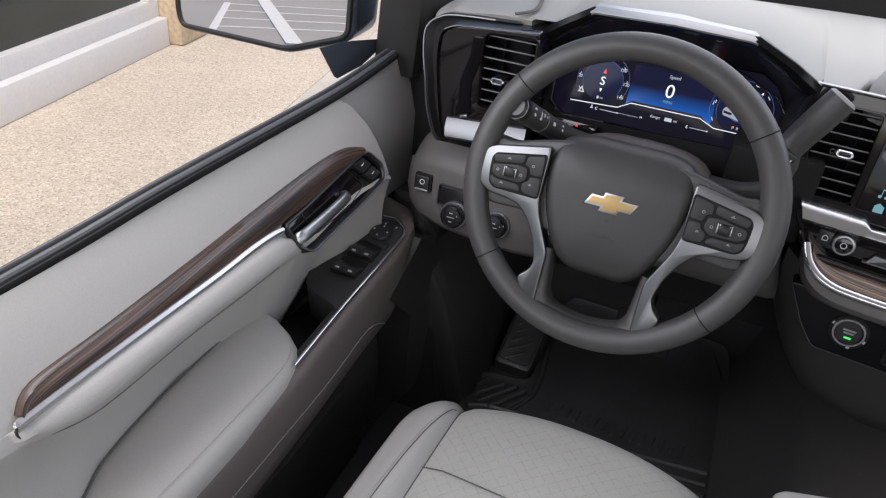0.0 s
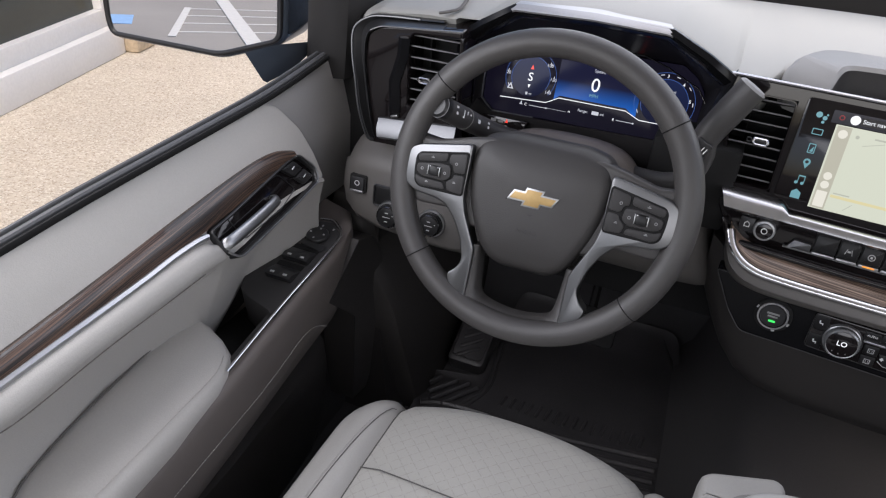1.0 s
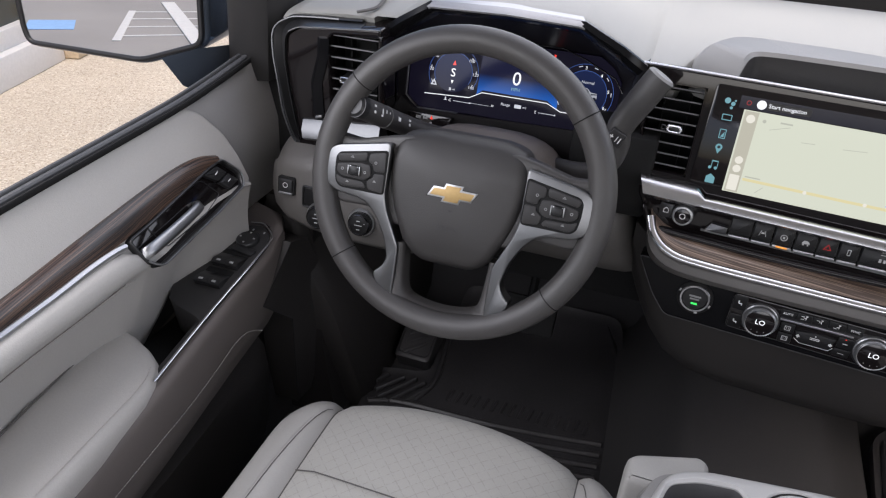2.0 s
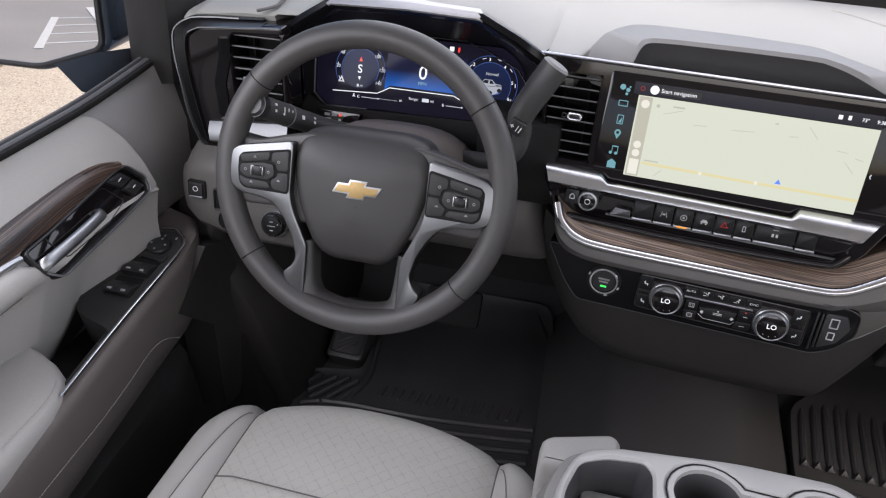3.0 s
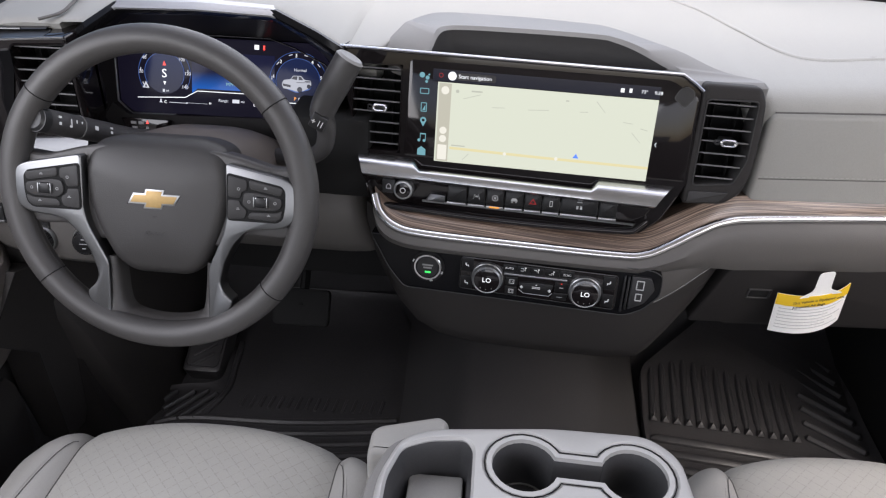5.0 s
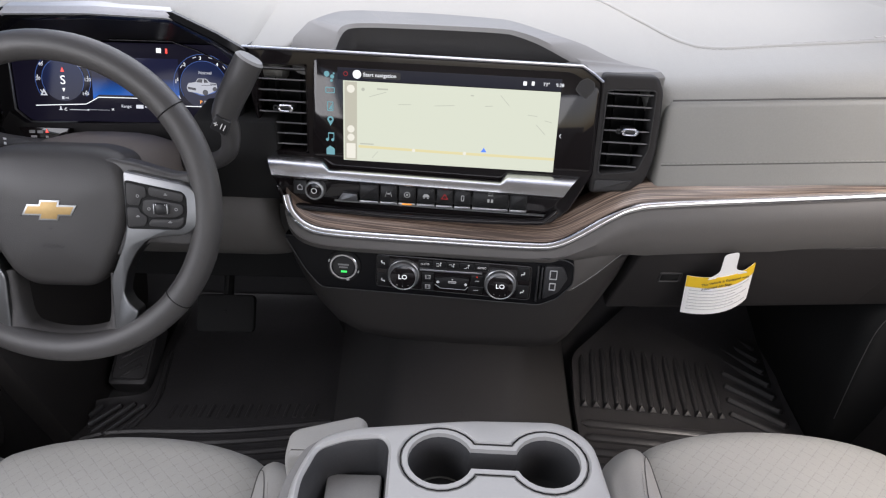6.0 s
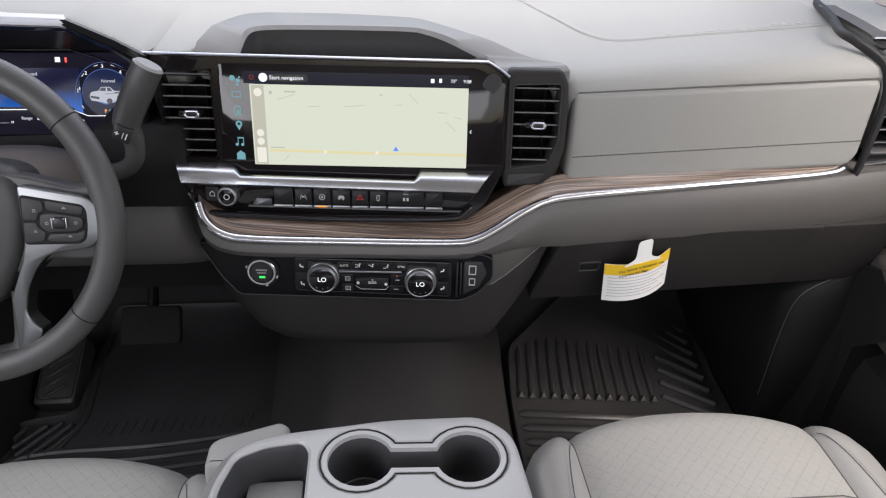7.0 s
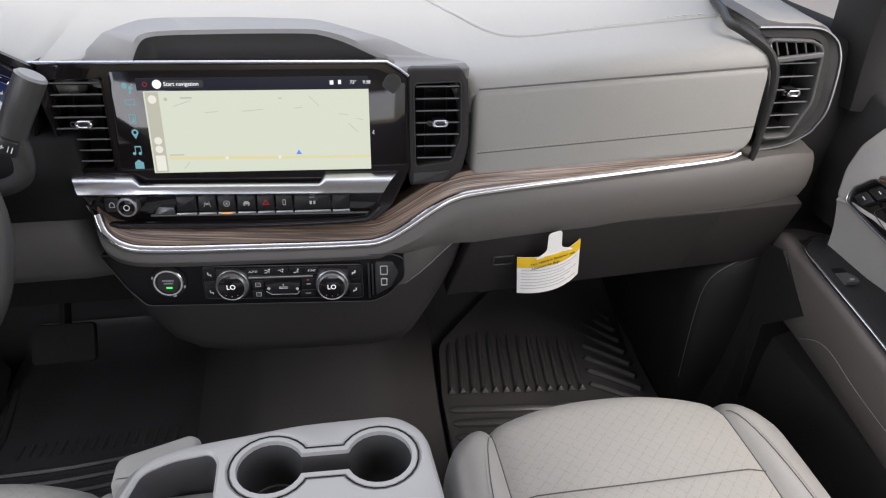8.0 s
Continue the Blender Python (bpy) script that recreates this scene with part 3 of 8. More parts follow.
# wood trim, its bright lower strip and the padded bolster
CHR = smooth_path([(-0.246, 0.604, 0.716), (-0.236, 0.586, 0.698), (-0.212, 0.575, 0.684), (-0.17, 0.570, 0.679), (-0.05, 0.566, 0.675), (0.08, 0.562, 0.672), (0.118, 0.564, 0.674), (0.150, 0.572, 0.686),
                   (0.190, 0.584, 0.706), (0.222, 0.594, 0.716), (0.27, 0.600, 0.7205), (0.45, 0.610, 0.7285), (0.62, 0.618, 0.738), (0.655, 0.624, 0.744)], 6)
part("bright_strip", sweep(CHR, [0.0125 - 0.002 * max(0.0, min(1.0, (v.x - 0.20) / 0.15)) for v in CHR], 0.012, (0, -0.55, 0.83), 12, square=0.8), CHROME, dash, "polished bright strip under the wood")
WT = smooth_path([(-0.247, 0.612, 0.7245), (-0.238, 0.607, 0.716), (-0.215, 0.603, 0.7040), (-0.17, 0.600, 0.7000), (-0.05, 0.595, 0.6965), (0.08, 0.591, 0.6940), (0.120, 0.593, 0.6985), (0.150, 0.600, 0.7145),
                  (0.190, 0.607, 0.7345), (0.222, 0.611, 0.743), (0.27, 0.616, 0.748), (0.45, 0.622, 0.759), (0.62, 0.629, 0.7695), (0.655, 0.633, 0.7735)], 6)
rings = []
for a, b in zip(CHR, WT):
    mid = (a + b) / 2 + Vector((0, -0.002, 0.003))
    rings.append([a + Vector((0, 0.002, 0.001)), mid, b, b + Vector((0, 0.03, -0.005)), a + Vector((0, 0.04, -0.01))])
part("wood_trim", veneer(rings, 0.05), WOODX, dash, "striped brown wood-look trim")
rings = []
ext = CHR[:-7] + smooth_path([(0.62, 0.618, 0.738), (0.66, 0.6215, 0.7415), (0.70, 0.626, 0.744), (0.75, 0.634, 0.743), (0.785, 0.645, 0.737), (0.803, 0.664, 0.731), (0.808, 0.688, 0.728)], 4)
for p in ext:
    q = max(0.0, min(1.0, (p.x - 0.09) / 0.17))
    h = lerp_table(p.x, [(-0.25, 0.030), (-0.20, 0.024), (0.09, 0.022), (0.26, 0.022), (0.56, 0.026), (0.70, 0.030), (0.812, 0.022)])[0] + 0.056 * q * q * (3 - 2 * q)
    back = 0.05 + 0.05 * max(0.0, min(1.0, (p.x - 0.60) / 0.06))
    sh = [(0.004, -0.003), (-0.007, -0.004), (-0.014, -0.012), (-0.018, -0.4 * h), (-0.014, -0.75 * h), (-0.004, -h), (back, -h - 0.004), (back, 0.0), (0.02, 0.0)]
    rings.append([Vector((p.x, p.y + dy, p.z + dz)) for dy, dz in sh])
part("bolster", loft(rings), TAUPE, dash, "taupe padded bolster below the bright strip")

# lower right: glovebox
GLOVE = Matrix.Translation((0.47, 0.626, 0.590)) @ pose(0, 0, 0, 0, 0, 2.0) @ pose(0, 0, 0, 16)
part("lower_panel", slab(fillet([(-0.200, -0.075), (0.300, -0.06), (0.315, 0.070), (-0.190, 0.06)], 0.01), GLOVE, -0.0005, 0.20, 0.003, 2), LOWER, dash, "taupe lower dashboard, shade put into its colour")
gd = part("glovebox_door", slab(fillet([(-0.250, -0.070), (0.140, -0.062), (0.182, 0.070), (-0.2165, 0.068)], 0.008), GLOVE, -0.003, 0.02, 0.004, 3), LOWER, dash, "taupe glovebox door, shade put into its colour")
part("latch", frame_ring(rect(-0.184, -0.150, -0.007, 0.014, 0.003), rect(-0.181, -0.153, -0.004, 0.011, 0.002), GLOVE, -0.005, 0.004, 0.0008), DARK, gd, "recessed black latch")
part("latch_pull", slab(rect(-0.180, -0.154, -0.003, 0.010, 0.002), GLOVE, -0.0036, 0.004, 0.0004), BLACK, gd)

# lower centre panel under the climate controls
rings = []
for x, y0, top, low in ((-0.262, 0.600, 0.690, 0.610), (-0.246, 0.585, 0.685, 0.578), (-0.232, 0.577, 0.680, 0.552), (-0.213, 0.570, 0.676, 0.521), (-0.185, 0.562, 0.670, 0.490), (-0.15, 0.557, 0.667, 0.472), (-0.10, 0.554, 0.664, 0.463), (0.0, 0.551, 0.662, 0.459), (0.10, 0.547, 0.662, 0.459), (0.145, 0.549, 0.666, 0.462), (0.163, 0.552, 0.668, 0.472), (0.188, 0.559, 0.674, 0.504), (0.2076, 0.565, 0.676, 0.534), (0.2287, 0.571, 0.680, 0.572), (0.2414, 0.575, 0.680, 0.604), (0.2475, 0.577, 0.680, 0.636)):
    y0 += 0.018 + 0.010 * max(0.0, min(1.0, (x - 0.14) / 0.03))
    mid = max(0.60, low + 0.052)
    sh = [(y0 + 0.012, max(top, mid + 0.03)), (y0 + 0.006, max(top - 0.02, mid + 0.015)), (y0 + 0.008, mid), (y0 + 0.018, low + 0.040), (y0 + 0.029, low + 0.014), (y0 + 0.046, low + 0.002), (y0 + 0.075, low - 0.002), (y0 + 0.22, low - 0.03), (0.95, low - 0.03), (0.95, max(top, mid + 0.03))]
    rings.append([Vector((x, y, z)) for y, z in sh])
# same taupe as the flank, darkened in colour where it faces down
part("lower_centre_panel", loft(rings), CENTRE, dash, "taupe lower centre panel, under-dash shade in its colour")

# flank that carries the bolster down to a crease beside the climate controls
rings = []
for x, yt, zt, yc, zc in ((0.06, 0.572, 0.655, 0.574, 0.590), (0.120, 0.570, 0.654, 0.574, 0.588), (0.149, 0.570, 0.656, 0.577, 0.591), (0.170, 0.573, 0.658, 0.583, 0.603), (0.190, 0.579, 0.658, 0.590, 0.616), (0.2076, 0.585, 0.658, 0.597, 0.629), (0.224, 0.590, 0.658, 0.602, 0.641), (0.236, 0.594, 0.658, 0.604, 0.647), (0.2475, 0.597, 0.660, 0.604, 0.652)):
    my, mz = (yt + yc) / 2 - 0.002, (zt + zc) / 2
    sh = [(yt + 0.014, zt + 0.020), (yt, zt), (yt * 0.5 + my * 0.5 - 0.0005, zt * 0.5 + mz * 0.5), (my, mz), (yc - 0.003, zc + 0.004), (yc, zc), (yc + 0.004, zc - 0.0015), (yc + 0.03, zc - 0.002), (yc + 0.03, zt)]
    rings.append([Vector((x, y, z)) for y, z in sh])
# grey strip stands in for the highlight along the crease
part("crease_edge", sweep([r[5] + Vector((0, -0.001, 0.0008)) for r in rings[2:]], 0.0020, 0.0016, (0, -0.8, 0.6), 6), MIDGREY, dash, "lighter strip for the highlight on the crease beside the climate controls")
part("bolster_flank", loft(rings), TAUPE, dash, "taupe flank between bolster and glovebox", 50)

# lower left: switch panel and knee panel
LOW = Matrix.Translation((-0.71, 0.578, 0.65)) @ pose(0, 0, 0, 0, 0, 1.5) @ pose(0, 0, 0, -8)
rings = []
for x, zt, zb, e in ((-0.8155, 0.694, 0.658, 0.030), (-0.810, 0.708, 0.636, 0.016), (-0.798, 0.722, 0.615, 0.006), (-0.780, 0.730, 0.602, 0.001), (-0.74, 0.731, 0.592, 0.0), (-0.68, 0.730, 0.587, 0.0), (-0.62, 0.728, 0.586, 0.0), (-0.570, 0.726, 0.588, 0.004)):
    def face(z):
        return 0.5705 + 0.14 * (z - 0.65) + e
    ft = max(zt - 0.040, (zt + zb) / 2)
    sh = [(0.68, zt + 0.004), (0.640, zt), (0.612 + e * 0.6, zt - 0.008), (face(ft) + 0.016, (zt * 0.62 + ft * 0.38) - 0.006), (face(ft) + 0.004, ft + 0.010), (face(ft), ft - 0.002), (face((ft + zb) / 2), (ft + zb) / 2), (face(zb) + 0.001, zb + 0.016), (face(zb) + 0.010, zb + 0.004), (face(zb) + 0.03, zb), (0.68, zb)]
    rings.append([Vector((x, y, z)) for y, z in sh])
part("switch_panel", loft(rings), TAUPE, dash, "taupe switch panel left of the wheel", 60)
rings = []
for f, e in ((0.0, 0.0), (0.5, 0.0), (0.90, 0.0), (0.955, 0.003), (0.985, 0.010), (1.0, 0.024)):
    sh = [(0.72, 0.716), (0.650, 0.714), (0.629, 0.708), (0.616, 0.695), (0.610, 0.675), (0.610, 0.652), (0.616, 0.628), (0.629, 0.606), (0.650, 0.594), (0.72, 0.590)]
    rings.append([Vector((-0.66 + f * (0.385 + 0.028 * (0.703 - z) / 0.10), y + e, z)) for y, z in sh])
part("knee_panel", loft(rings), TAUPE, dash, "taupe rolled knee panel below the column", 60)
part("dash_filler", box(-0.80, 0.80, 0.72, 1.3, 0.50, 0.84, b=0.01), BLACK, dash)

part("column_cheek", box(-0.368, -0.256, 0.622, 0.73, 0.700, 0.815, b=0.006), BLACK, dash, "black filler between column and screen")

# hood over the instruments
out = [(-0.184, -0.006), (-0.150, 0.018), (-0.107, 0.044), (0.0, 0.047), (0.100, 0.044), (0.150, 0.020), (0.184, 0.000), (0.170, -0.09), (0.15, -0.155), (-0.15, -0.155), (-0.178, -0.10)]
inn = [(-0.160, 0.045), (-0.148, 0.058), (-0.10, 0.067), (0.0, 0.068), (0.118, 0.067), (0.140, 0.052), (0.153, 0.036), (0.152, -0.005), (0.135, -0.038), (-0.135, -0.045), (-0.157, -0.03)]
HOOD = Matrix.Translation((-0.475, 0.642, 0.9))
rings = [[HOOD @ Vector((x * 1.01, 0.05, z + 0.002)) for x, z in out], [HOOD @ Vector((x * 1.01, 0.0, z + 0.002)) for x, z in out], [HOOD @ Vector((x * 0.985, -0.004, z - 0.004)) for x, z in out],
         [HOOD @ Vector((x * 0.95, 0.004, z - 0.012)) for x, z in out], [HOOD @ Vector((x * 0.93, 0.02, z - 0.018)) for x, z in out],
         [CLUSTER @ Vector((x * 1.03, -0.012, z * 1.03)) for x, z in inn], [CLUSTER @ Vector((x, 0.003, z)) for x, z in inn]]
part("instrument_hood", loft(rings[:5], cap=False), HOODBLACK, dash, "gloss black hood round the instruments", 50)
part("hood_visor", loft(rings[4:], cap=False), VISOR, dash, "matt black visor inside the hood", 40)
rings = []
for x, back, fr, top in ((-0.119, 0.012, 0.008, 0.0370), (-0.112, 0.020, -0.002, 0.0430), (-0.104, 0.022, -0.0065, 0.0475), (0.0, 0.022, -0.0070, 0.0505), (0.094, 0.022, -0.0065, 0.0475), (0.104, 0.022, -0.002, 0.0440), (0.112, 0.018, 0.008, 0.0385)):
    rings.append([HOOD @ Vector((x, y, z)) for y, z in ((back, top + 0.001), (max(fr, 0.002), top), (max(fr, -0.003), top - 0.0035), (fr, top - 0.0070), (fr + 0.002, top - 0.0095), (back, top - 0.008))])
part("hood_strip", loft(rings), HOODSTRIP, dash, "satin silver strip on top of the hood", 30)


# grey shelf behind the screen with an open bin
SH = [(-0.245, 0.655), (-0.218, 0.735), (-0.192, 0.780), (-0.160, 0.790), (-0.046, 0.783), (0.060, 0.760), (0.130, 0.715), (0.190, 0.672), (0.238, 0.645), (0.245, 0.622), (0.0, 0.632)]
BIN = [(-0.185, 0.655), (-0.172, 0.690), (-0.160, 0.707), (-0.130, 0.711), (-0.044, 0.709), (0.030, 0.703), (0.085, 0.688), (0.125, 0.668), (0.150, 0.650), (0.10, 0.643), (-0.080, 0.648)]


SH, BIN = fillet(SH, 0.03, 4), fillet(BIN, 0.02, 4)


def shelf_z(x, y):
    t, u = max(0.0, min(1.0, (y - 0.64) / 0.06)), max(0.0, min(1.0, (x - 0.05) / 0.19))
    return 0.878 + 0.038 * t * t * (3 - 2 * t) * (1 - u) + (0.0 + 0.010 * u)


bm = bmesh.new()
rs = []
for pts, dz, k in ((SH, -0.014, 0), (SH, 0.0, 0), (inset(SH, 0.006), 0.006, 0), (inset(BIN, -0.004), 0.006, 0), (BIN, 0.001, 0)):
    rs.append([bm.verts.new((x, y, shelf_z(x, y) + dz)) for x, y in pts])
for a, b in zip(rs, rs[1:]):
    bridge(bm, a, b)
part("shelf_surround", bm, MIDGREY, dash, "mid grey shelf with an open bin behind the screen", 45)
bm = bmesh.new()
rs = [[bm.verts.new((x, y, shelf_z(x, y) + dz)) for x, y in pts] for pts, dz in ((BIN, 0.001), (BIN, -0.05), (inset(BIN, 0.004), -0.054))]
for a, b in zip(rs, rs[1:]):
    bridge(bm, a, b)
bm.faces.new(rs[-1])
part("bin_liner", bm, DARK, dash, "dark liner of the open bin", 45)

# surround of the right centre vent
RV = fillet([(0.1975, 0.1100), (0.2564, 0.1120), (0.2566, 0.0395), (0.2458, 0.009), (0.1985, 0.0026)], 0.005)
sv = fillet([(0.189, 0.130), (0.258, 0.130), (0.2665, 0.112), (0.2685, 0.076), (0.268, 0.0285), (0.2600, -0.0046), (0.240, -0.0210), (0.189, -0.0250), (0.188, 0.030)], 0.007)
part("vent_surround", plate(sv, inset(RV, -0.002), STACK, 0.000, 0.06, 0.006), LOWER, dash, "dark grey surround of a centre vent")


# ---- air vents ----
def vent(m, opening, count, knob, rim_material, rim=0.006, top=None, depth=0.05, front=-0.003, tilt=13, group="dashboard air vents", label="air vent with thin black slats and a chrome tab"):
    v = thing("air_vent", m @ Vector((knob[0], 0.01, knob[1])), label, "air vent", group)
    outer = inset(opening, -rim)
    part("frame", frame_ring(outer, opening, m, front, 0.012, 0.0015, deep=depth), rim_material, v, "", 50)
    part("duct", slab(inset(opening, -0.002), m, depth - 0.002, depth + 0.004, 0.0005), BLACK, v)
    lo, hi = min(p[1] for p in opening), max(p[1] for p in opening)
    hi = top if top is not None else hi
    for i in range(count):
        z = lo + (hi - lo) * (i + 0.6) / count
        a, b = span(opening, z)
        mm = m @ Matrix.Translation((0, 0.006, z)) @ pose(0, 0, 0, -tilt)
        sl = part("slat", box(a + 0.001, b - 0.001, -0.003, 0.020, -0.0007, 0.0007, mm, 0.0004), BLACK, v)
        part("slat_edge", box(a + 0.001, b - 0.001, -0.0046, -0.0030, -0.0010, 0.0010, mm, 0.0004), SLATEDGE, sl, "grey front edge of the slat")
    for k in (0.25, 0.75):
        a, b = span(opening, (lo + hi) / 2)
        x = a + (b - a) * k
        part("vane", box(x - 0.0008, x + 0.0008, 0.03, 0.044, lo + 0.004, hi - 0.004, m, 0), BLACK, v)
    ku, kv = knob
    tab = part("tab", box(ku - 0.009, ku + 0.009, -0.006, 0.018, kv - 0.004, kv + 0.004, m, 0.002), SATIN, v)
    part("tab_cap", frame_ring(fillet([(ku - 0.011, kv), (ku - 0.008, kv + 0.0048), (ku + 0.008, kv + 0.0048), (ku + 0.011, kv), (ku + 0.008, kv - 0.0048), (ku - 0.008, kv - 0.0048)], 0.002, 2),
         fillet([(ku - 0.007, kv), (ku - 0.005, kv + 0.0026), (ku + 0.005, kv + 0.0026), (ku + 0.007, kv), (ku + 0.005, kv - 0.0026), (ku - 0.005, kv - 0.0026)], 0.001, 2), m, -0.010, -0.004, 0.0012), CHROME, tab, "bright ring on the tab")
    part("tab_clip", frame_ring(rect(ku - 0.0165, ku - 0.0105, kv - 0.0032, kv + 0.0032, 0.002), rect(ku - 0.0150, ku - 0.0115, kv - 0.0018, kv + 0.0018, 0.001), m, -0.0075, -0.003, 0.0006), SATIN, tab)
    return v


vent(STACK, fillet([(-0.250, 0.120), (-0.187, 0.120), (-0.187, 0.008), (-0.237, 0.008), (-0.252, 0.06)], 0.006), 8, (-0.213, 0.066), GLOSS, 0.002, front=-0.002)
vent(STACK, RV, 7, (0.2298, 0.0605), DARK, 0.002, front=-0.002)
part("vent_foot", slab(fillet([(0.1944, -0.0055), (0.2440, -0.0035), (0.2330, -0.0178), (0.1937, -0.0205)], 0.002), STACK, -0.0025, 0.02, 0.0012), DARK, dash, "small dark cover below the vent")


def corner_right():
    c = Vector((0.70, 0.640, 0.84))
    m = Matrix.Translation(c)
    op = fillet([(-0.030, 0.066), (0.034, 0.0625), (0.050, 0.054), (0.0535, 0.038), (0.0575, -0.025), (0.036, -0.0755), (-0.003, -0.0765), (-0.012, 0.0)], 0.006)
    outer = smooth_path([c + Vector(p) for p in ((-0.040, 0.020, 0.0815), (0.008, 0.020, 0.0806), (0.0546, 0.020, 0.0772), (0.0813, 0.020, 0.0637), (0.0930, 0.018, 0.0480), (0.0970, 0.012, 0.0210), (0.0905, 0.002, -0.0360), (0.0773, 0.0, -0.0625), (0.0660, 0.0, -0.0752), (0.0344, 0.0, -0.0905), (-0.010, 0.0, -0.0960))], 5)
    inner = smooth_path([c + Vector(p) for p in ((-0.036, 0.0, 0.0712), (0.0, 0.0, 0.0698), (0.0358, 0.0, 0.0668), (0.0525, 0.0, 0.0565), (0.0562, 0.0, 0.0400), (0.0585, 0.0, 0.0200), (0.0605, 0.0, -0.0260), (0.0530, 0.0, -0.0500), (0.0460, 0.0, -0.0650), (0.0370, 0.0, -0.0785), (-0.006, 0.0, -0.0805))], 5)
    rows, flank = [], []
    for a, b in zip(outer, inner):
        away = (a - b).normalized()
        flank.append([a + away * 0.022 + Vector((0, 0.12, 0)), a + away * 0.014 + Vector((0, 0.045, 0)), a + away * 0.008 + Vector((0, 0.010, 0)), a + away * 0.004 + Vector((0, -0.001, 0)), a + away * 0.0015 + Vector((0, -0.001, 0))])
        rows.append([a + away * 0.002 + Vector((0, 0.004, 0)), a + away * 0.001 + Vector((0, -0.002, 0)), a - away * 0.003 + Vector((0, -0.001, 0)), a.lerp(b, 0.35) + Vector((0, 0.007, 0)), a.lerp(b, 0.8) + Vector((0, 0.006, 0)), b + away * 0.002 + Vector((0, 0.0, 0)), b + Vector((0, 0.02, 0))])
    part("corner_flank", loft(flank, closed=False, cap=False), TAUPE, dash, "taupe flank of the corner pod", 60)
    part("corner_surround", loft(rows, closed=False, cap=False), DARK, dash, "dark grey channel round the outer vent", 30)
    part("corner_strip", sweep([p + Vector((0, -0.003, 0)) for p in outer], 0.0036, 0.005, (0, -1, 0.2), 8, square=0.7), SILVER, dash, "bright strip round the corner vent")
    vent(m, op, 6, (0.023, -0.008), CORNER, 0.005, top=0.040, front=-0.004)
    part("vent_bridge", sweep([m @ Vector((-0.022, -0.003, 0.040)), m @ Vector((0.054, -0.003, 0.046))], 0.008, 0.008, (0, -1, 0), 8, square=0.6), SLATEDGE, dash, "grey bar across the vent")
    for k in range(5):
        um = m @ Matrix.Translation((-0.014 + k * 0.0145, 0.004, 0.055)) @ pose(0, 0, 0, 0, -24, 0)
        part("upper_vane", box(-0.0008, 0.0008, 0.0, 0.02, -0.011, 0.011, um, 0), BLACK, dash)
        part("vane_edge", box(-0.0011, 0.0011, -0.0016, 0.0, -0.011, 0.011, um, 0.0003), SLATEDGE, dash, "grey front edge of the upright vane")
    part("swoop", sweep(smooth_path([(0.672, 0.624, 0.715), (0.676, 0.618, 0.76), (0.678, 0.618, 0.85), (0.666, 0.626, 0.893), (0.634, 0.650, 0.917), (0.622, 0.674, 0.925), (0.646, 0.740, 0.927), (0.668, 0.81, 0.926), (0.705, 0.91, 0.920)], 6), 0.0095, 0.013, (0, -0.5, 0.8), 10), PILLAR, dash, "dark grey curved divider beside the passenger pad")


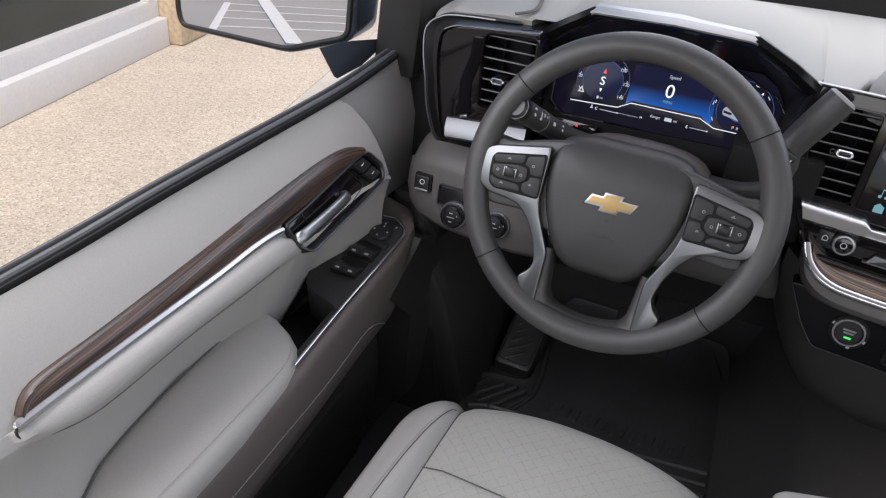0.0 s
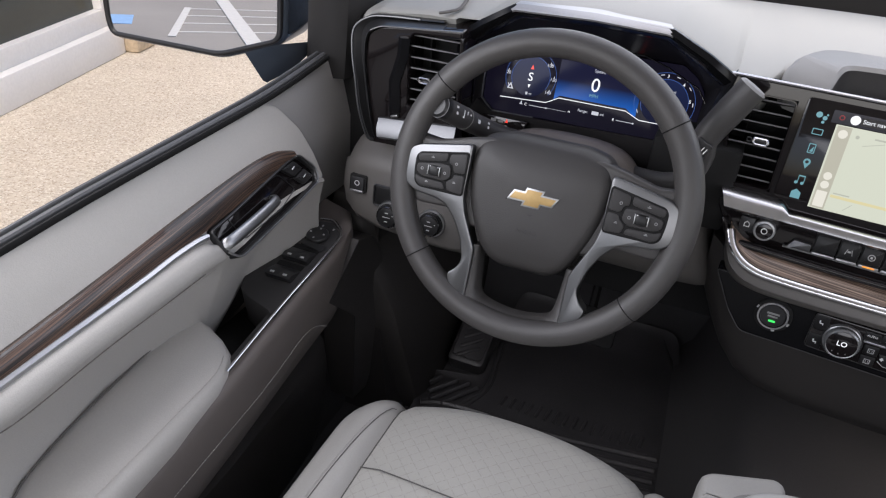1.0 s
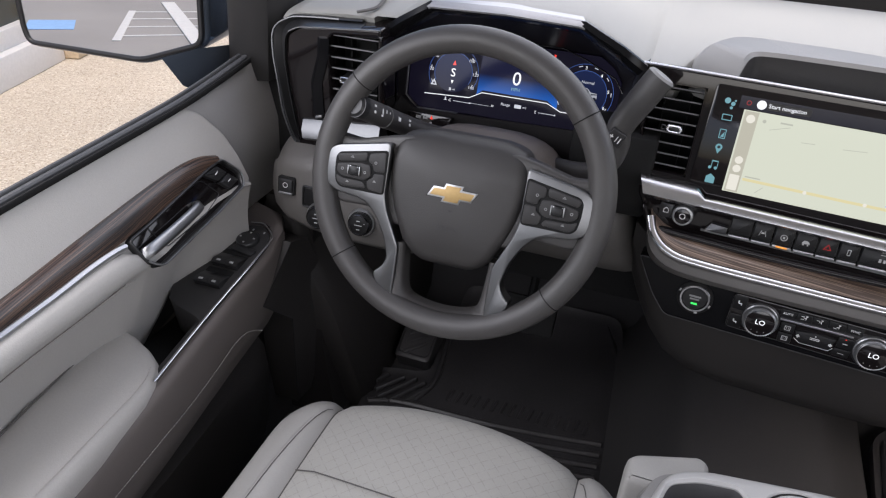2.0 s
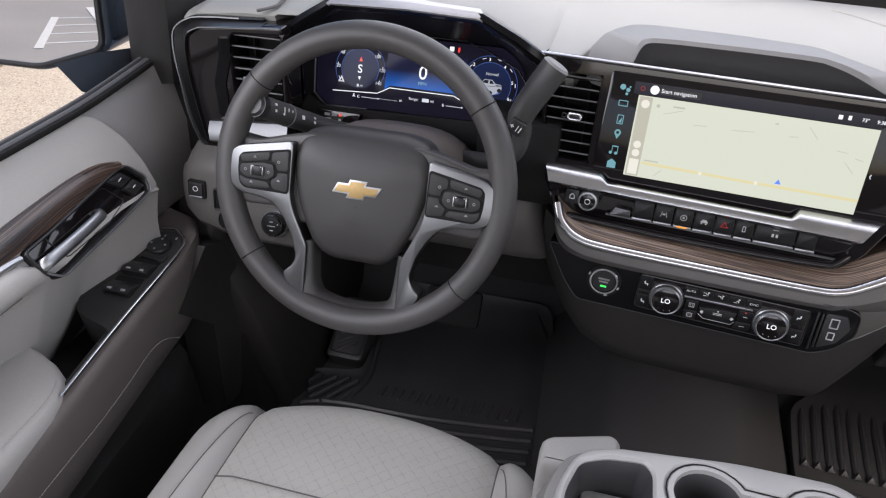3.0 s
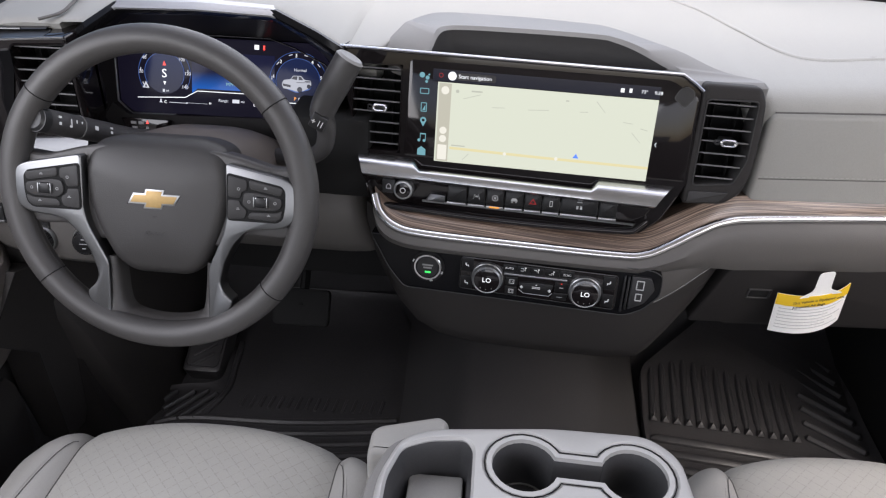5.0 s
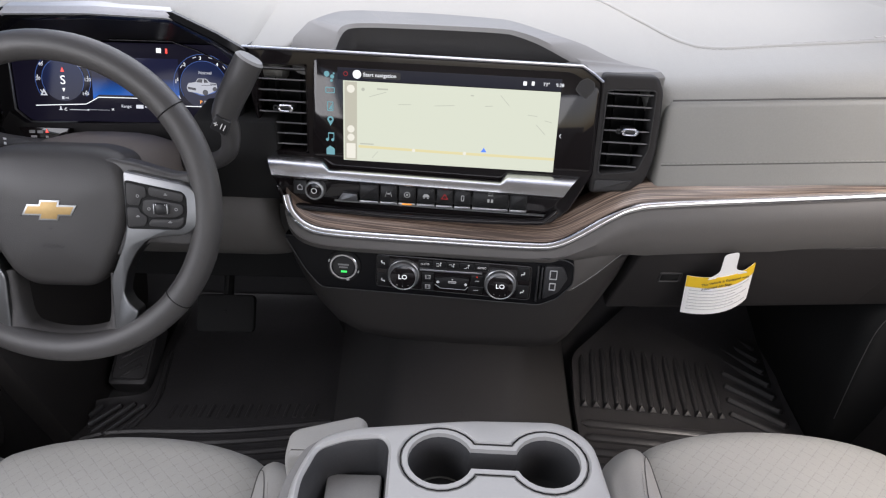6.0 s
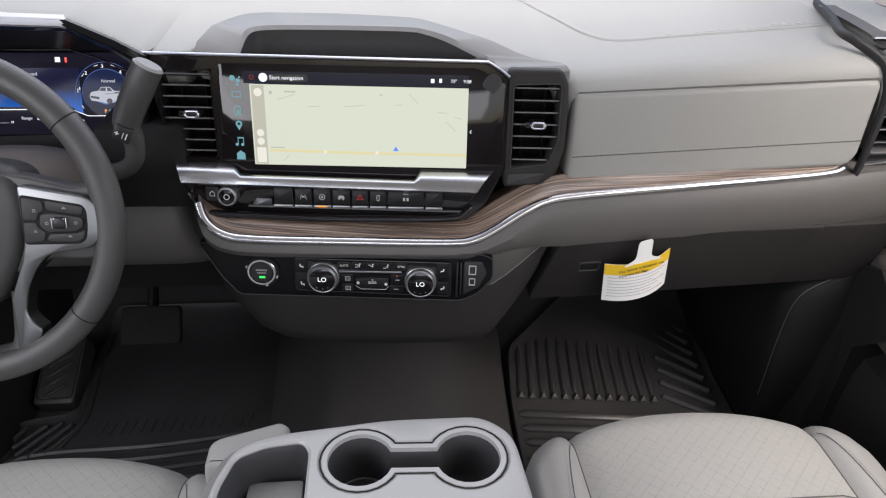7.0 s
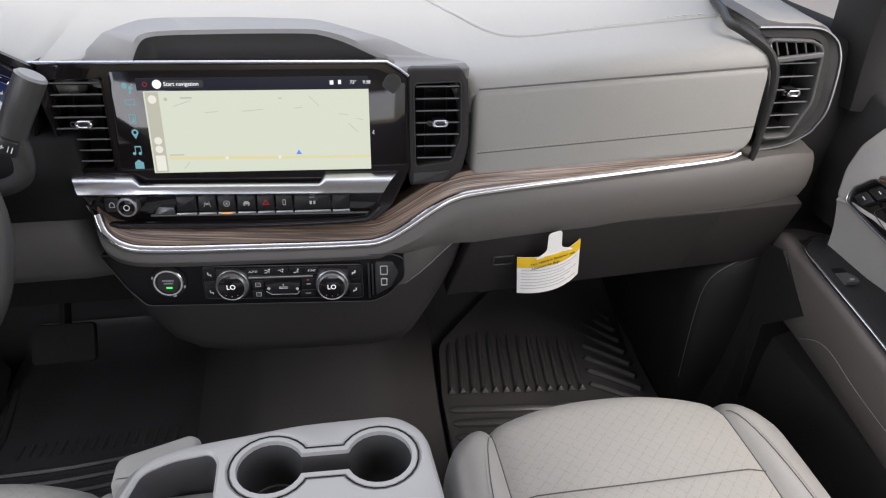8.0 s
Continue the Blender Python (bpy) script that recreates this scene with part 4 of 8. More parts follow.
def corner_left():
    c = Vector((-0.70, 0.612, 0.84))
    m = Matrix.Diagonal((-1, 1, 1, 1)) @ Matrix.Translation((0.70, 0.612, 0.84))
    op = fillet([(-0.060, 0.056), (0.012, 0.052), (0.018, 0.044), (0.016, -0.052), (-0.060, -0.052)], 0.005)
    # outer edge leans back towards the top; a dark channel runs from it to the inner frame
    outer = smooth_path([c + Vector(p) for p in ((0.020, 0.030, 0.068), (-0.015, 0.030, 0.066), (-0.060, 0.030, 0.0635), (-0.094, 0.029, 0.0585), (-0.1185, 0.026, 0.040), (-0.1180, 0.019, 0.006), (-0.1085, 0.011, -0.030), (-0.0985, 0.004, -0.074), (-0.083, 0.0, -0.1115), (-0.072, 0.0, -0.1185))], 5)
    inner = smooth_path([c + Vector(p) for p in ((0.030, -0.003, 0.0645), (-0.012, -0.004, 0.0615), (-0.045, -0.0045, 0.0585), (-0.064, -0.005, 0.0555), (-0.0825, -0.006, 0.042), (-0.0865, -0.006, 0.008), (-0.0835, -0.006, -0.028), (-0.0790, -0.006, -0.060), (-0.0735, -0.006, -0.092), (-0.069, -0.005, -0.112))], 5)
    rows = []
    for a, b in zip(outer, inner):
        away = (a - b).normalized()
        rows.append([a + away * 0.008 + Vector((0, 0.06, 0)), a + away * 0.0045 + Vector((0, 0.004, 0)), a + away * 0.002 + Vector((0, -0.003, 0)), a - away * 0.004 + Vector((0, -0.001, 0)), a.lerp(b, 0.35) + Vector((0, 0.014, -0.001)), a.lerp(b, 0.75) + Vector((0, 0.016, 0)), b + away * 0.002 + Vector((0, 0.001, 0)), b - away * 0.001, b + Vector((0, 0.03, 0))])
    part("corner_surround", loft(rows, closed=False, cap=False), SATIN, dash, "dark channelled corner surround of the driver's outer vent", 30)
    part("corner_strip", sweep([p + Vector((0, -0.003, 0)) for p in outer[5:-3]], 0.0034, 0.004, (0, -1, 0.2), 8, square=0.7), STRIPSILVER, dash, "bright strip round the corner vent")
    frame_line = inner[18:2:-1] + [c + Vector(p) for p in ((0.030, -0.003, 0.0650), (0.0605, -0.002, 0.0670))]
    part("top_blade", sweep([p + Vector((0, -0.002, 0)) for p in frame_line], 0.0026, 0.004, (0, -1, 0), 8), SILVER, dash, "thin silver frame above the vent")
    pan = fillet([(-0.0605, 0.067), (0.012, 0.0615), (0.064, 0.0555), (0.0825, 0.042), (0.0865, 0.008), (0.0835, -0.028), (0.0735, -0.092), (0.0745, -0.122), (0.0600, -0.148), (0.036, -0.155), (-0.060, -0.150)], 0.006)
    part("gloss_panel", plate(pan, inset(op, -0.002), m, -0.002, 0.06, 0.003), GLOSS, dash, "gloss black panel beside the outer vent")
    vent(m, op, 7, (-0.010, -0.008), GLOSS, 0.003, front=-0.004)
    part("vent_cheek", loft([[m @ Vector((x, y, z)) for x, y in ((x1, -0.003), (x1 - 0.007, -0.009), (x1 - 0.018, -0.004), (x1 - 0.018, 0.0))] for z, x1 in ((0.046, 0.034), (0.020, 0.036), (-0.02, 0.048), (-0.066, 0.046))]), HOODBLACK, dash, "sculpted gloss black cheek beside the vent", 20)
    part("cheek_clip", box(0.050, 0.062, -0.007, 0.0, -0.058, -0.054, m @ pose(0, 0, 0, 0, 18, 0), 0.0008), SILVER, dash, "small bright clip on the gloss panel")
    rings = [[m @ Vector((x + dx, y, z + dz)) for y, z, dx in ((0.012, -0.070, 0), (-0.006, -0.072, 0), (-0.016, -0.084, -0.002), (-0.020, -0.096, -0.005), (-0.014, -0.101, -0.006), (0.012, -0.101, -0.006))] for x, dz in ((-0.062, 0.005), (-0.02, 0.001), (0.040, -0.004), (0.062, -0.006))]
    part("silver_foot", loft(rings), STRIPSILVER, dash, "bright silver blade under the vent", 30)
    # groove that parts the corner pod from the cowl beside the instruments
    gr = smooth_path([Vector((-0.688, 0.640, 0.9190)), Vector((-0.668, 0.660, 0.9235)), Vector((-0.672, 0.70, 0.9275)), Vector((-0.688, 0.76, 0.9285)), Vector((-0.705, 0.85, 0.926))], 6)
    part("pod_groove", sweep(gr, 0.006, 0.004, (0, 0, 1), 8), SEAM, dash, "dark groove beside the corner pod")


corner_left()
corner_right()

# ---- touchscreen ----
SCREEN_ON = glow("map_glow", (0.80, 0.85, 0.70), 0.60)
PANEL_ON = glow("map_side_glow", (0.72, 0.71, 0.58), 0.5)
ROAD_ON = glow("map_road_glow", (0.84, 0.77, 0.44), 0.62)
STREET_ON = glow("map_street_glow", (0.62, 0.65, 0.55), 0.55)
WHITE_ON = glow("white_glow", (0.85, 0.88, 0.92), 0.9)
PALE_ON = glow("pale_disc_glow", (0.85, 0.84, 0.74), 0.68)
TEAL_ON = glow("teal_glow", (0.19, 0.44, 0.50), 0.6)
BLUE_ON = glow("blue_glow", (0.10, 0.22, 0.75), 0.9)
DIMRED_ON = glow("dim_red_glow", (0.40, 0.03, 0.03), 0.5)
RED_ON = glow("red_glow", (0.9, 0.05, 0.03), 0.9)
AMBER_ON = glow("amber_glow", (0.95, 0.35, 0.05), 0.9)
GREEN_ON = glow("green_glow", (0.05, 0.9, 0.15), 1.0)
NAVY_ON = glow("navy_glow", (0.012, 0.014, 0.026), 0.5)


def bars(name, rows, m, material, parent, front=-0.0006):
    """Plain bars: rows of x0, x1, z0, z1."""
    bm = bmesh.new()
    for x0, x1, z0, z1 in rows:
        slab(rect(x0, x1, z0, z1), m, front, front + 0.0004, 0.0001, 1, bm)
    return part(name, bm, material, parent)


ts = thing("touchscreen", (-0.03, 0.61, 0.76), "wide gloss black touchscreen showing a pale street map", "touchscreen")
so = fillet([(-0.273, 0.139), (0.163, 0.137), (0.189, 0.119), (0.192, 0.002), (0.166, -0.050), (0.143, -0.072), (-0.213, -0.069), (-0.240, -0.024), (-0.256, 0.06)], 0.005)
hole = [(-0.252, 0.122), (-0.185, 0.122), (-0.185, 0.006), (-0.238, 0.006), (-0.254, 0.06)]
bm = bmesh.new()
lay = []
for y, pts in ((0.05, so), (0.002, so), (0.0, inset(so, 0.002))):
    lay.append([bm.verts.new(STACK @ Vector((x, y, z))) for x, z in pts])
for a, b in zip(lay, lay[1:]):
    bridge(bm, a, b)
hv = [bm.verts.new(STACK @ Vector((x, 0.0, z))) for x, z in hole]
hd = [bm.verts.new(STACK @ Vector((x, 0.05, z))) for x, z in hole]
bridge(bm, hv, hd)
es = [bm.edges.get((lay[-1][i - 1], lay[-1][i])) for i in range(len(lay[-1]))] + [bm.edges.get((hv[i - 1], hv[i])) for i in range(len(hv))]
bmesh.ops.triangle_fill(bm, use_beauty=True, edges=es)
part("housing", bm, GLOSS, ts, "gloss black housing")
part("top_edge", sweep([STACK @ Vector(p) for p in ((-0.275, -0.001, 0.140), (0.163, -0.001, 0.138), (0.178, -0.001, 0.129), (0.190, -0.001, 0.120))], 0.0045, 0.005, (0, -1, 0), 8), CHROME, ts, "thin bright upper edge")
scr = part("glass", slab(fillet([(-0.176, 0.130), (0.150, 0.130), (0.186, 0.112), (0.187, 0.004), (-0.180, 0.004)], 0.006), STACK, -0.002, 0.001, 0.001), GLOSS, ts, "black glass of the screen")
F = -0.0024
part("map", slab(rect(-0.138, 0.139, 0.001, 0.105), STACK, F, -0.002, 0.0001, 1), SCREEN_ON, scr, "pale green lit map")
part("map_side", slab(rect(-0.136, -0.120, 0.002, 0.104), STACK, F - 0.0003, F, 0.0001, 1), PANEL_ON, scr)
part("status_bar", slab(rect(-0.145, 0.139, 0.106, 0.121), STACK, F, -0.002, 0.0001, 1), NAVY_ON, scr, "dark blue status bar")
road = [STACK @ Vector((x, F - 0.0003, z)) for x, z in ((-0.118, 0.0205), (0.0, 0.019), (0.139, 0.0185))]
part("road", sweep(road, 0.0042, 0.0004, (0, -1, 0), 6), ROAD_ON, scr, "yellow road on the map")
for (x0, z0), (x1, z1) in (((-0.104, 0.086), (-0.082, 0.093)), ((-0.066, 0.078), (-0.050, 0.079)), ((-0.02, 0.079), (0.006, 0.081)), ((0.045, 0.082), (0.055, 0.083)), ((0.064, 0.097), (0.076, 0.084)), ((0.10, 0.074), (0.112, 0.073)), ((0.112, 0.062), (0.124, 0.050)), ((0.122, 0.068), (0.131, 0.066)), ((-0.10, 0.006), (-0.092, 0.015))):
    part("street", sweep([STACK @ Vector((x0, F - 0.0003, z0)), STACK @ Vector((x1, F - 0.0003, z1))], 0.0008, 0.0003, (0, -1, 0), 5), STREET_ON, scr)
for r in ((-0.094, -0.080, 0.0955, 0.0975), (0.026, 0.030, 0.094, 0.0955), (-0.116, -0.098, 0.0235, 0.0250)):
    bars("street_label", [r], STACK, STREET_ON, scr, F - 0.0004)
part("position_arrow", slab([(0.043, 0.0225), (0.0505, 0.0225), (0.0468, 0.0285)], STACK, F - 0.0006, F, 0.0001, 1), BLUE_ON, scr)
for x, z, r in ((-0.128, 0.095, 0.0052), (-0.128, 0.043, 0.0048), (-0.128, 0.032, 0.0048), (-0.112, 0.095, 0.0022)):
    part("map_disc", slab(circle(x, z, r, 18), STACK, F - 0.0006, F, 0.0001, 1), PALE_ON if r > 0.003 else STREET_ON, scr)
part("zoom_box", slab(rect(-0.134, -0.122, 0.004, 0.024, 0.001), STACK, F - 0.0006, F, 0.0001, 1), PALE_ON, scr)
part("search_disc", slab(circle(-0.120, 0.1135, 0.0055, 18), STACK, F - 0.0004, F, 0.0001, 1), WHITE_ON, scr)
part("search_pill", slab(rect(-0.114, -0.064, 0.1088, 0.1182, 0.003), STACK, F - 0.0003, F, 0.0001, 1), DARK, scr, "dark search field")
text("search_words", "Start navigation", 0.0068, STACK @ Matrix.Translation((-0.112, F - 0.0005, 0.1135)), WHITE_ON, scr, "LEFT")
text("temperature", "73°", 0.0058, STACK @ Matrix.Translation((0.120, F - 0.0005, 0.1135)), WHITE_ON, scr)
text("clock", "9:38", 0.0058, STACK @ Matrix.Translation((0.137, F - 0.0005, 0.1135)), WHITE_ON, scr)
bars("status_icon", [(0.091, 0.0955, 0.111, 0.116), (0.1015, 0.105, 0.1115, 0.1165)], STACK, WHITE_ON, scr, F - 0.0004)
part("alert_icon", frame_ring(circle(-0.1345, 0.1135, 0.003, 14), circle(-0.1345, 0.1135, 0.0021, 14), STACK, F - 0.0004, F, 0.0001), DIMRED_ON, scr, "small red alert icon")
for x in (-0.045, 0.022):
    part("road_shield", slab(circle(x, 0.0193, 0.0022, 14), STACK, F - 0.0008, F, 0.0001, 1), PALE_ON, scr)
part("side_arrow", sweep([STACK @ Vector(p) for p in ((0.1445, F, 0.052), (0.1425, F, 0.0495), (0.1445, F, 0.047))], 0.0008, 0.0004, (0, -1, 0), 5), WHITE_ON, scr)
for i, z in enumerate((0.110, 0.091, 0.071, 0.052, 0.031, 0.012)):
    x = -0.155 + 0.0 * i
    bm = bmesh.new()
    if i == 0:
        for dx, dz, r in ((-0.004, 0.002, 0.0036), (0.003, -0.001, 0.0026), (0.002, -0.006, 0.0018), (0.005, 0.003, 0.0012)):
            slab(circle(x + dx, z + dz, r, 14), STACK, F, -0.002, 0.0001, 1, bm)
    elif i == 1:
        frame_ring(rect(x - 0.006, x + 0.006, z - 0.003, z + 0.0045, 0.001), rect(x - 0.005, x + 0.005, z - 0.002, z + 0.0035, 0.0008), STACK, F, -0.002, 0.0001, bm)
    elif i == 2:
        frame_ring(rect(x - 0.004, x + 0.004, z - 0.006, z + 0.006, 0.001), rect(x - 0.003, x + 0.003, z - 0.005, z + 0.005, 0.0008), STACK, F, -0.002, 0.0001, bm)
        slab([(x - 0.002, z - 0.004), (x + 0.002, z - 0.004), (x + 0.002, z + 0.003)], STACK, F, -0.002, 0.0001, 1, bm)
    elif i == 3:
        frame_ring(circle(x, z + 0.002, 0.0042, 14), circle(x, z + 0.002, 0.002, 14), STACK, F, -0.002, 0.0001, bm)
        slab([(x - 0.003, z - 0.001), (x, z - 0.0065), (x + 0.003, z - 0.001)], STACK, F, -0.002, 0.0001, 1, bm)
    elif i == 4:
        for dx in (-0.0045, 0.0025):
            slab(circle(x + dx, z - 0.004, 0.002, 12), STACK, F, -0.002, 0.0001, 1, bm)
            slab(rect(x + dx + 0.0012, x + dx + 0.002, z - 0.004, z + 0.005), STACK, F, -0.002, 0.0001, 1, bm)
        slab(rect(x - 0.0033, x + 0.0045, z + 0.004, z + 0.0056), STACK, F, -0.002, 0.0001, 1, bm)
    else:
        slab([(x - 0.006, z - 0.005), (x + 0.005, z - 0.005), (x + 0.005, z + 0.003), (x - 0.001, z + 0.007), (x - 0.006, z + 0.003)], STACK, F, -0.002, 0.0001, 1, bm)
    part("menu_icon", bm, TEAL_ON, scr, "teal menu icon")
FILM = fillet([(0.1565, 0.1090), (0.1620, 0.1200), (0.1700, 0.1240), (0.1790, 0.1190), (0.1800, 0.1100), (0.1704, 0.0985)], 0.003)
part("film_edge", frame_ring(inset(FILM, -0.0006), FILM, STACK, F - 0.0008, -0.002, 0.0002), CORNER, ts)
part("corner_film_tab", slab(FILM, STACK, F - 0.0006, -0.002, 0.0002, 1), DARK, ts, "dark peel-off tab on the screen corner")

# bright blade under the screen, notched in the middle, facing upwards
bm = bmesh.new()
top = [(-0.243, 0.000, 0.003), (-0.166, 0.000, 0.001), (-0.156, -0.008, -0.0105), (0.072, -0.008, -0.0135), (0.080, 0.000, -0.002), (0.176, 0.000, -0.003)]
low = [(-0.231, -0.0200), (-0.163, -0.0211), (-0.154, -0.0212), (0.070, -0.0247), (0.079, -0.0248), (0.154, -0.0260)]
rows3 = [[bm.verts.new(STACK @ Vector(p)) for p in top]]
rows3 += [[bm.verts.new(STACK @ Vector((p[0] + (x - p[0]) * f, p[1] + (-0.022 - p[1]) * f - 0.0035 * math.sin(math.pi * f), p[2] + (z - p[2]) * f + 0.0035 * math.sin(math.pi * f)))) for p, (x, z) in zip(top, low)] for f in (0.2, 0.4, 0.6, 0.8)]
rows3 += [[bm.verts.new(STACK @ Vector((x, -0.022, z))) for x, z in low], [bm.verts.new(STACK @ Vector((x * 0.992, -0.0205, z - 0.0015))) for x, z in low], [bm.verts.new(STACK @ Vector((x * 0.975, -0.012, z - 0.0065))) for x, z in low], [bm.verts.new(STACK @ Vector((x * 0.97, 0.002, z - 0.007))) for x, z in low]]
for r0, r1 in zip(rows3, rows3[1:]):
    bridge(bm, r0, r1, False)
part("silver_blade", bm, BLADE, ts, "bright silver blade below the screen")
rim_line = smooth_path([(-0.2270, -0.0400, -0.003), (-0.2205, -0.0520, -0.008), (-0.2120, -0.0610, -0.011), (-0.2010, -0.0645, -0.012), (-0.12, -0.0675, -0.012), (-0.0450, -0.0690, -0.012), (0.04, -0.0682, -0.012), (0.1205, -0.0655, -0.012), (0.1350, -0.0615, -0.010), (0.1480, -0.0500, -0.004)], 4)
part("lower_frame", sweep([STACK @ Vector((p.x, p.z, p.y)) for p in rim_line], [0.003] + [0.0080] * (len(rim_line) - 2) + [0.003], 0.012, (0, -1, 0), 12, square=0.7), GLOSS, ts, "gloss black frame below the keys")
part("key_recess", slab(fillet([(-0.236, -0.022), (0.156, -0.028), (0.138, -0.064), (-0.205, -0.062)], 0.004), STACK, -0.001, 0.02, 0.001), GLOSS, ts)
XS = [-0.117, -0.089, -0.064, -0.039, -0.013, 0.011, 0.035, 0.085, 0.110]
for i, (a, b) in enumerate(zip(XS, XS[1:])):
    k = part("key", slab(rect(a + 0.001, b - 0.001, -0.051, -0.030, 0.0015), STACK, -0.007, 0.0, 0.0015), KEYBLACK, ts, "black push key")
    part("key_lip", slab(rect(a + 0.001, b - 0.001, -0.0560, -0.0518, 0.001), STACK, -0.009, -0.001, 0.001), SILVER, k, "silver lip of the key")
    c, z = (a + b) / 2, -0.041
    bm = bmesh.new()
    if i == 4:
        frame_ring([(c - 0.005, z - 0.003), (c + 0.005, z - 0.003), (c, z + 0.005)], [(c - 0.003, z - 0.002), (c + 0.003, z - 0.002), (c, z + 0.003)], STACK, -0.0074, -0.007, 0.0001, bm)
        part("key_mark", bm, DIMRED_ON, k, "red warning triangle")
    elif i in (1, 2, 3, 5, 6):
        if i == 1:
            for q in (-1, 1):
                slab([(c + q * 0.0045, z - 0.004), (c + q * 0.0038, z - 0.004), (c + q * 0.0020, z + 0.003), (c + q * 0.0027, z + 0.003)][::q], STACK, -0.0074, -0.007, 0.0001, 1, bm)
            slab(rect(c - 0.0018, c + 0.0018, z - 0.001, z + 0.001), STACK, -0.0074, -0.007, 0.0001, 1, bm)
        elif i == 2:
            frame_ring(circle(c, z, 0.0042, 16), circle(c, z, 0.0033, 16), STACK, -0.0074, -0.007, 0.0001, bm)
            slab(rect(c - 0.0012, c + 0.0012, z - 0.0014, z + 0.0014), STACK, -0.0074, -0.007, 0.0001, 1, bm)
        elif i == 3:
            slab([(c - 0.0048, z - 0.0015), (c + 0.0048, z - 0.0015), (c + 0.0040, z + 0.0008), (c + 0.0015, z + 0.0026), (c - 0.0025, z + 0.0026)], STACK, -0.0074, -0.007, 0.0001, 1, bm)
            for q in (-0.0026, 0.0026):
                slab(circle(c + q, z - 0.0028, 0.0010, 10), STACK, -0.0074, -0.007, 0.0001, 1, bm)
        elif i == 5:
            frame_ring(rect(c - 0.0020, c + 0.0020, z - 0.0040, z + 0.0040, 0.001), rect(c - 0.0012, c + 0.0012, z - 0.0030, z + 0.0030, 0.0006), STACK, -0.0074, -0.007, 0.0001, bm)
        else:
            for q in (-0.0024, 0.0024):
                slab(rect(c + q - 0.0014, c + q + 0.0014, z - 0.0034, z + 0.0010), STACK, -0.0074, -0.007, 0.0001, 1, bm)
            slab(rect(c - 0.0035, c + 0.0035, z + 0.0058, z + 0.0066), STACK, -0.0074, -0.007, 0.0001, 1, bm)
        part("key_mark", bm, SOFTINK, k, "small white symbol")
    else:
        bm.free()
bars("key_light", [(-0.058, -0.045, -0.0545, -0.0525)], STACK, AMBER_ON, ts, -0.0095)
part("key_rail", sweep([STACK @ Vector((-0.150, -0.006, -0.055)), STACK @ Vector((0.142, -0.006, -0.058))], 0.003, 0.004, (0, -1, 0), 8), SILVER, ts, "silver rail below the keys")
part("key_blank", slab(fillet([(-0.1475, -0.0570), (-0.1390, -0.0435), (-0.1185, -0.0445), (-0.1185, -0.0570)], 0.001), STACK, -0.0075, 0.0, 0.001), STRIPSILVER, ts, "angled silver blank before the keys")
part("home_key", slab(rect(-0.207, -0.189, -0.050, -0.031, 0.002), STACK, -0.004, 0.0, 0.001), SATIN, ts)
part("home_mark", frame_ring([(-0.2015, -0.044), (-0.1945, -0.044), (-0.1945, -0.039), (-0.198, -0.036), (-0.2015, -0.039)], [(-0.2005, -0.043), (-0.1955, -0.043), (-0.1955, -0.0395), (-0.198, -0.0372), (-0.2005, -0.0395)], STACK, -0.0044, -0.004, 0.0001), ICON, ts)
VOL = STACK @ Matrix.Translation((-0.176, 0, -0.041))
vk = part("volume_knob", turned([(0.0135, -0.002), (0.0135, 0.010), (0.0128, 0.013), (0.0115, 0.014)], VOL), DIALSILVER, ts, "ribbed silver volume knob")
part("knob_ring", turned([(0.0125, 0.012), (0.0125, 0.0148), (0.0105, 0.0152), (0.0100, 0.0148)], VOL), SILVER, vk, "bright ring of the knob")
part("knob_face", turned([(0.0102, 0.013), (0.0102, 0.0150), (0.0095, 0.0153)], VOL), GLOSS, vk)
part("power_mark", frame_ring(circle(0, 0, 0.004, 16), circle(0, 0, 0.003, 16), VOL, -0.0157, -0.015, 0.0001), ICON, vk)

# ---- climate controls ----
cc = thing("climate_panel", (-0.03, 0.56, 0.62), "gloss black climate control panel with two ringed dials", "climate panel")
co = fillet([(-0.218, 0.052), (0.166, 0.0415), (0.179, 0.035), (0.180, 0.005), (0.160, -0.0195), (0.137, -0.0315), (-0.168, -0.027), (-0.190, 0.000)], 0.008)
part("panel", slab(co, CLIMATE, 0.0, 0.05, 0.003), HOODBLACK, cc, "gloss black panel")
part("panel_rim", sweep([CLIMATE @ Vector((x, -0.001, z)) for x, z in inset(co, 0.001)], 0.0015, 0.0015, (0, -1, 0), 6, True), SATIN, cc)
part("control_block", slab(fillet([(-0.089, 0.033), (0.1225, 0.0297), (0.123, -0.0225), (-0.0905, -0.0165)], 0.006), CLIMATE, -0.004, 0.002, 0.002), GLOSS, cc, "gloss black control block")
part("block_edge", sweep([CLIMATE @ Vector((x, -0.0042, z)) for x, z in fillet([(-0.0885, 0.0325), (0.122, 0.0292), (0.1225, -0.022), (-0.090, -0.016)], 0.006)], 0.0009, 0.0009, (0, -1, 0), 6, True), SATIN, cc)
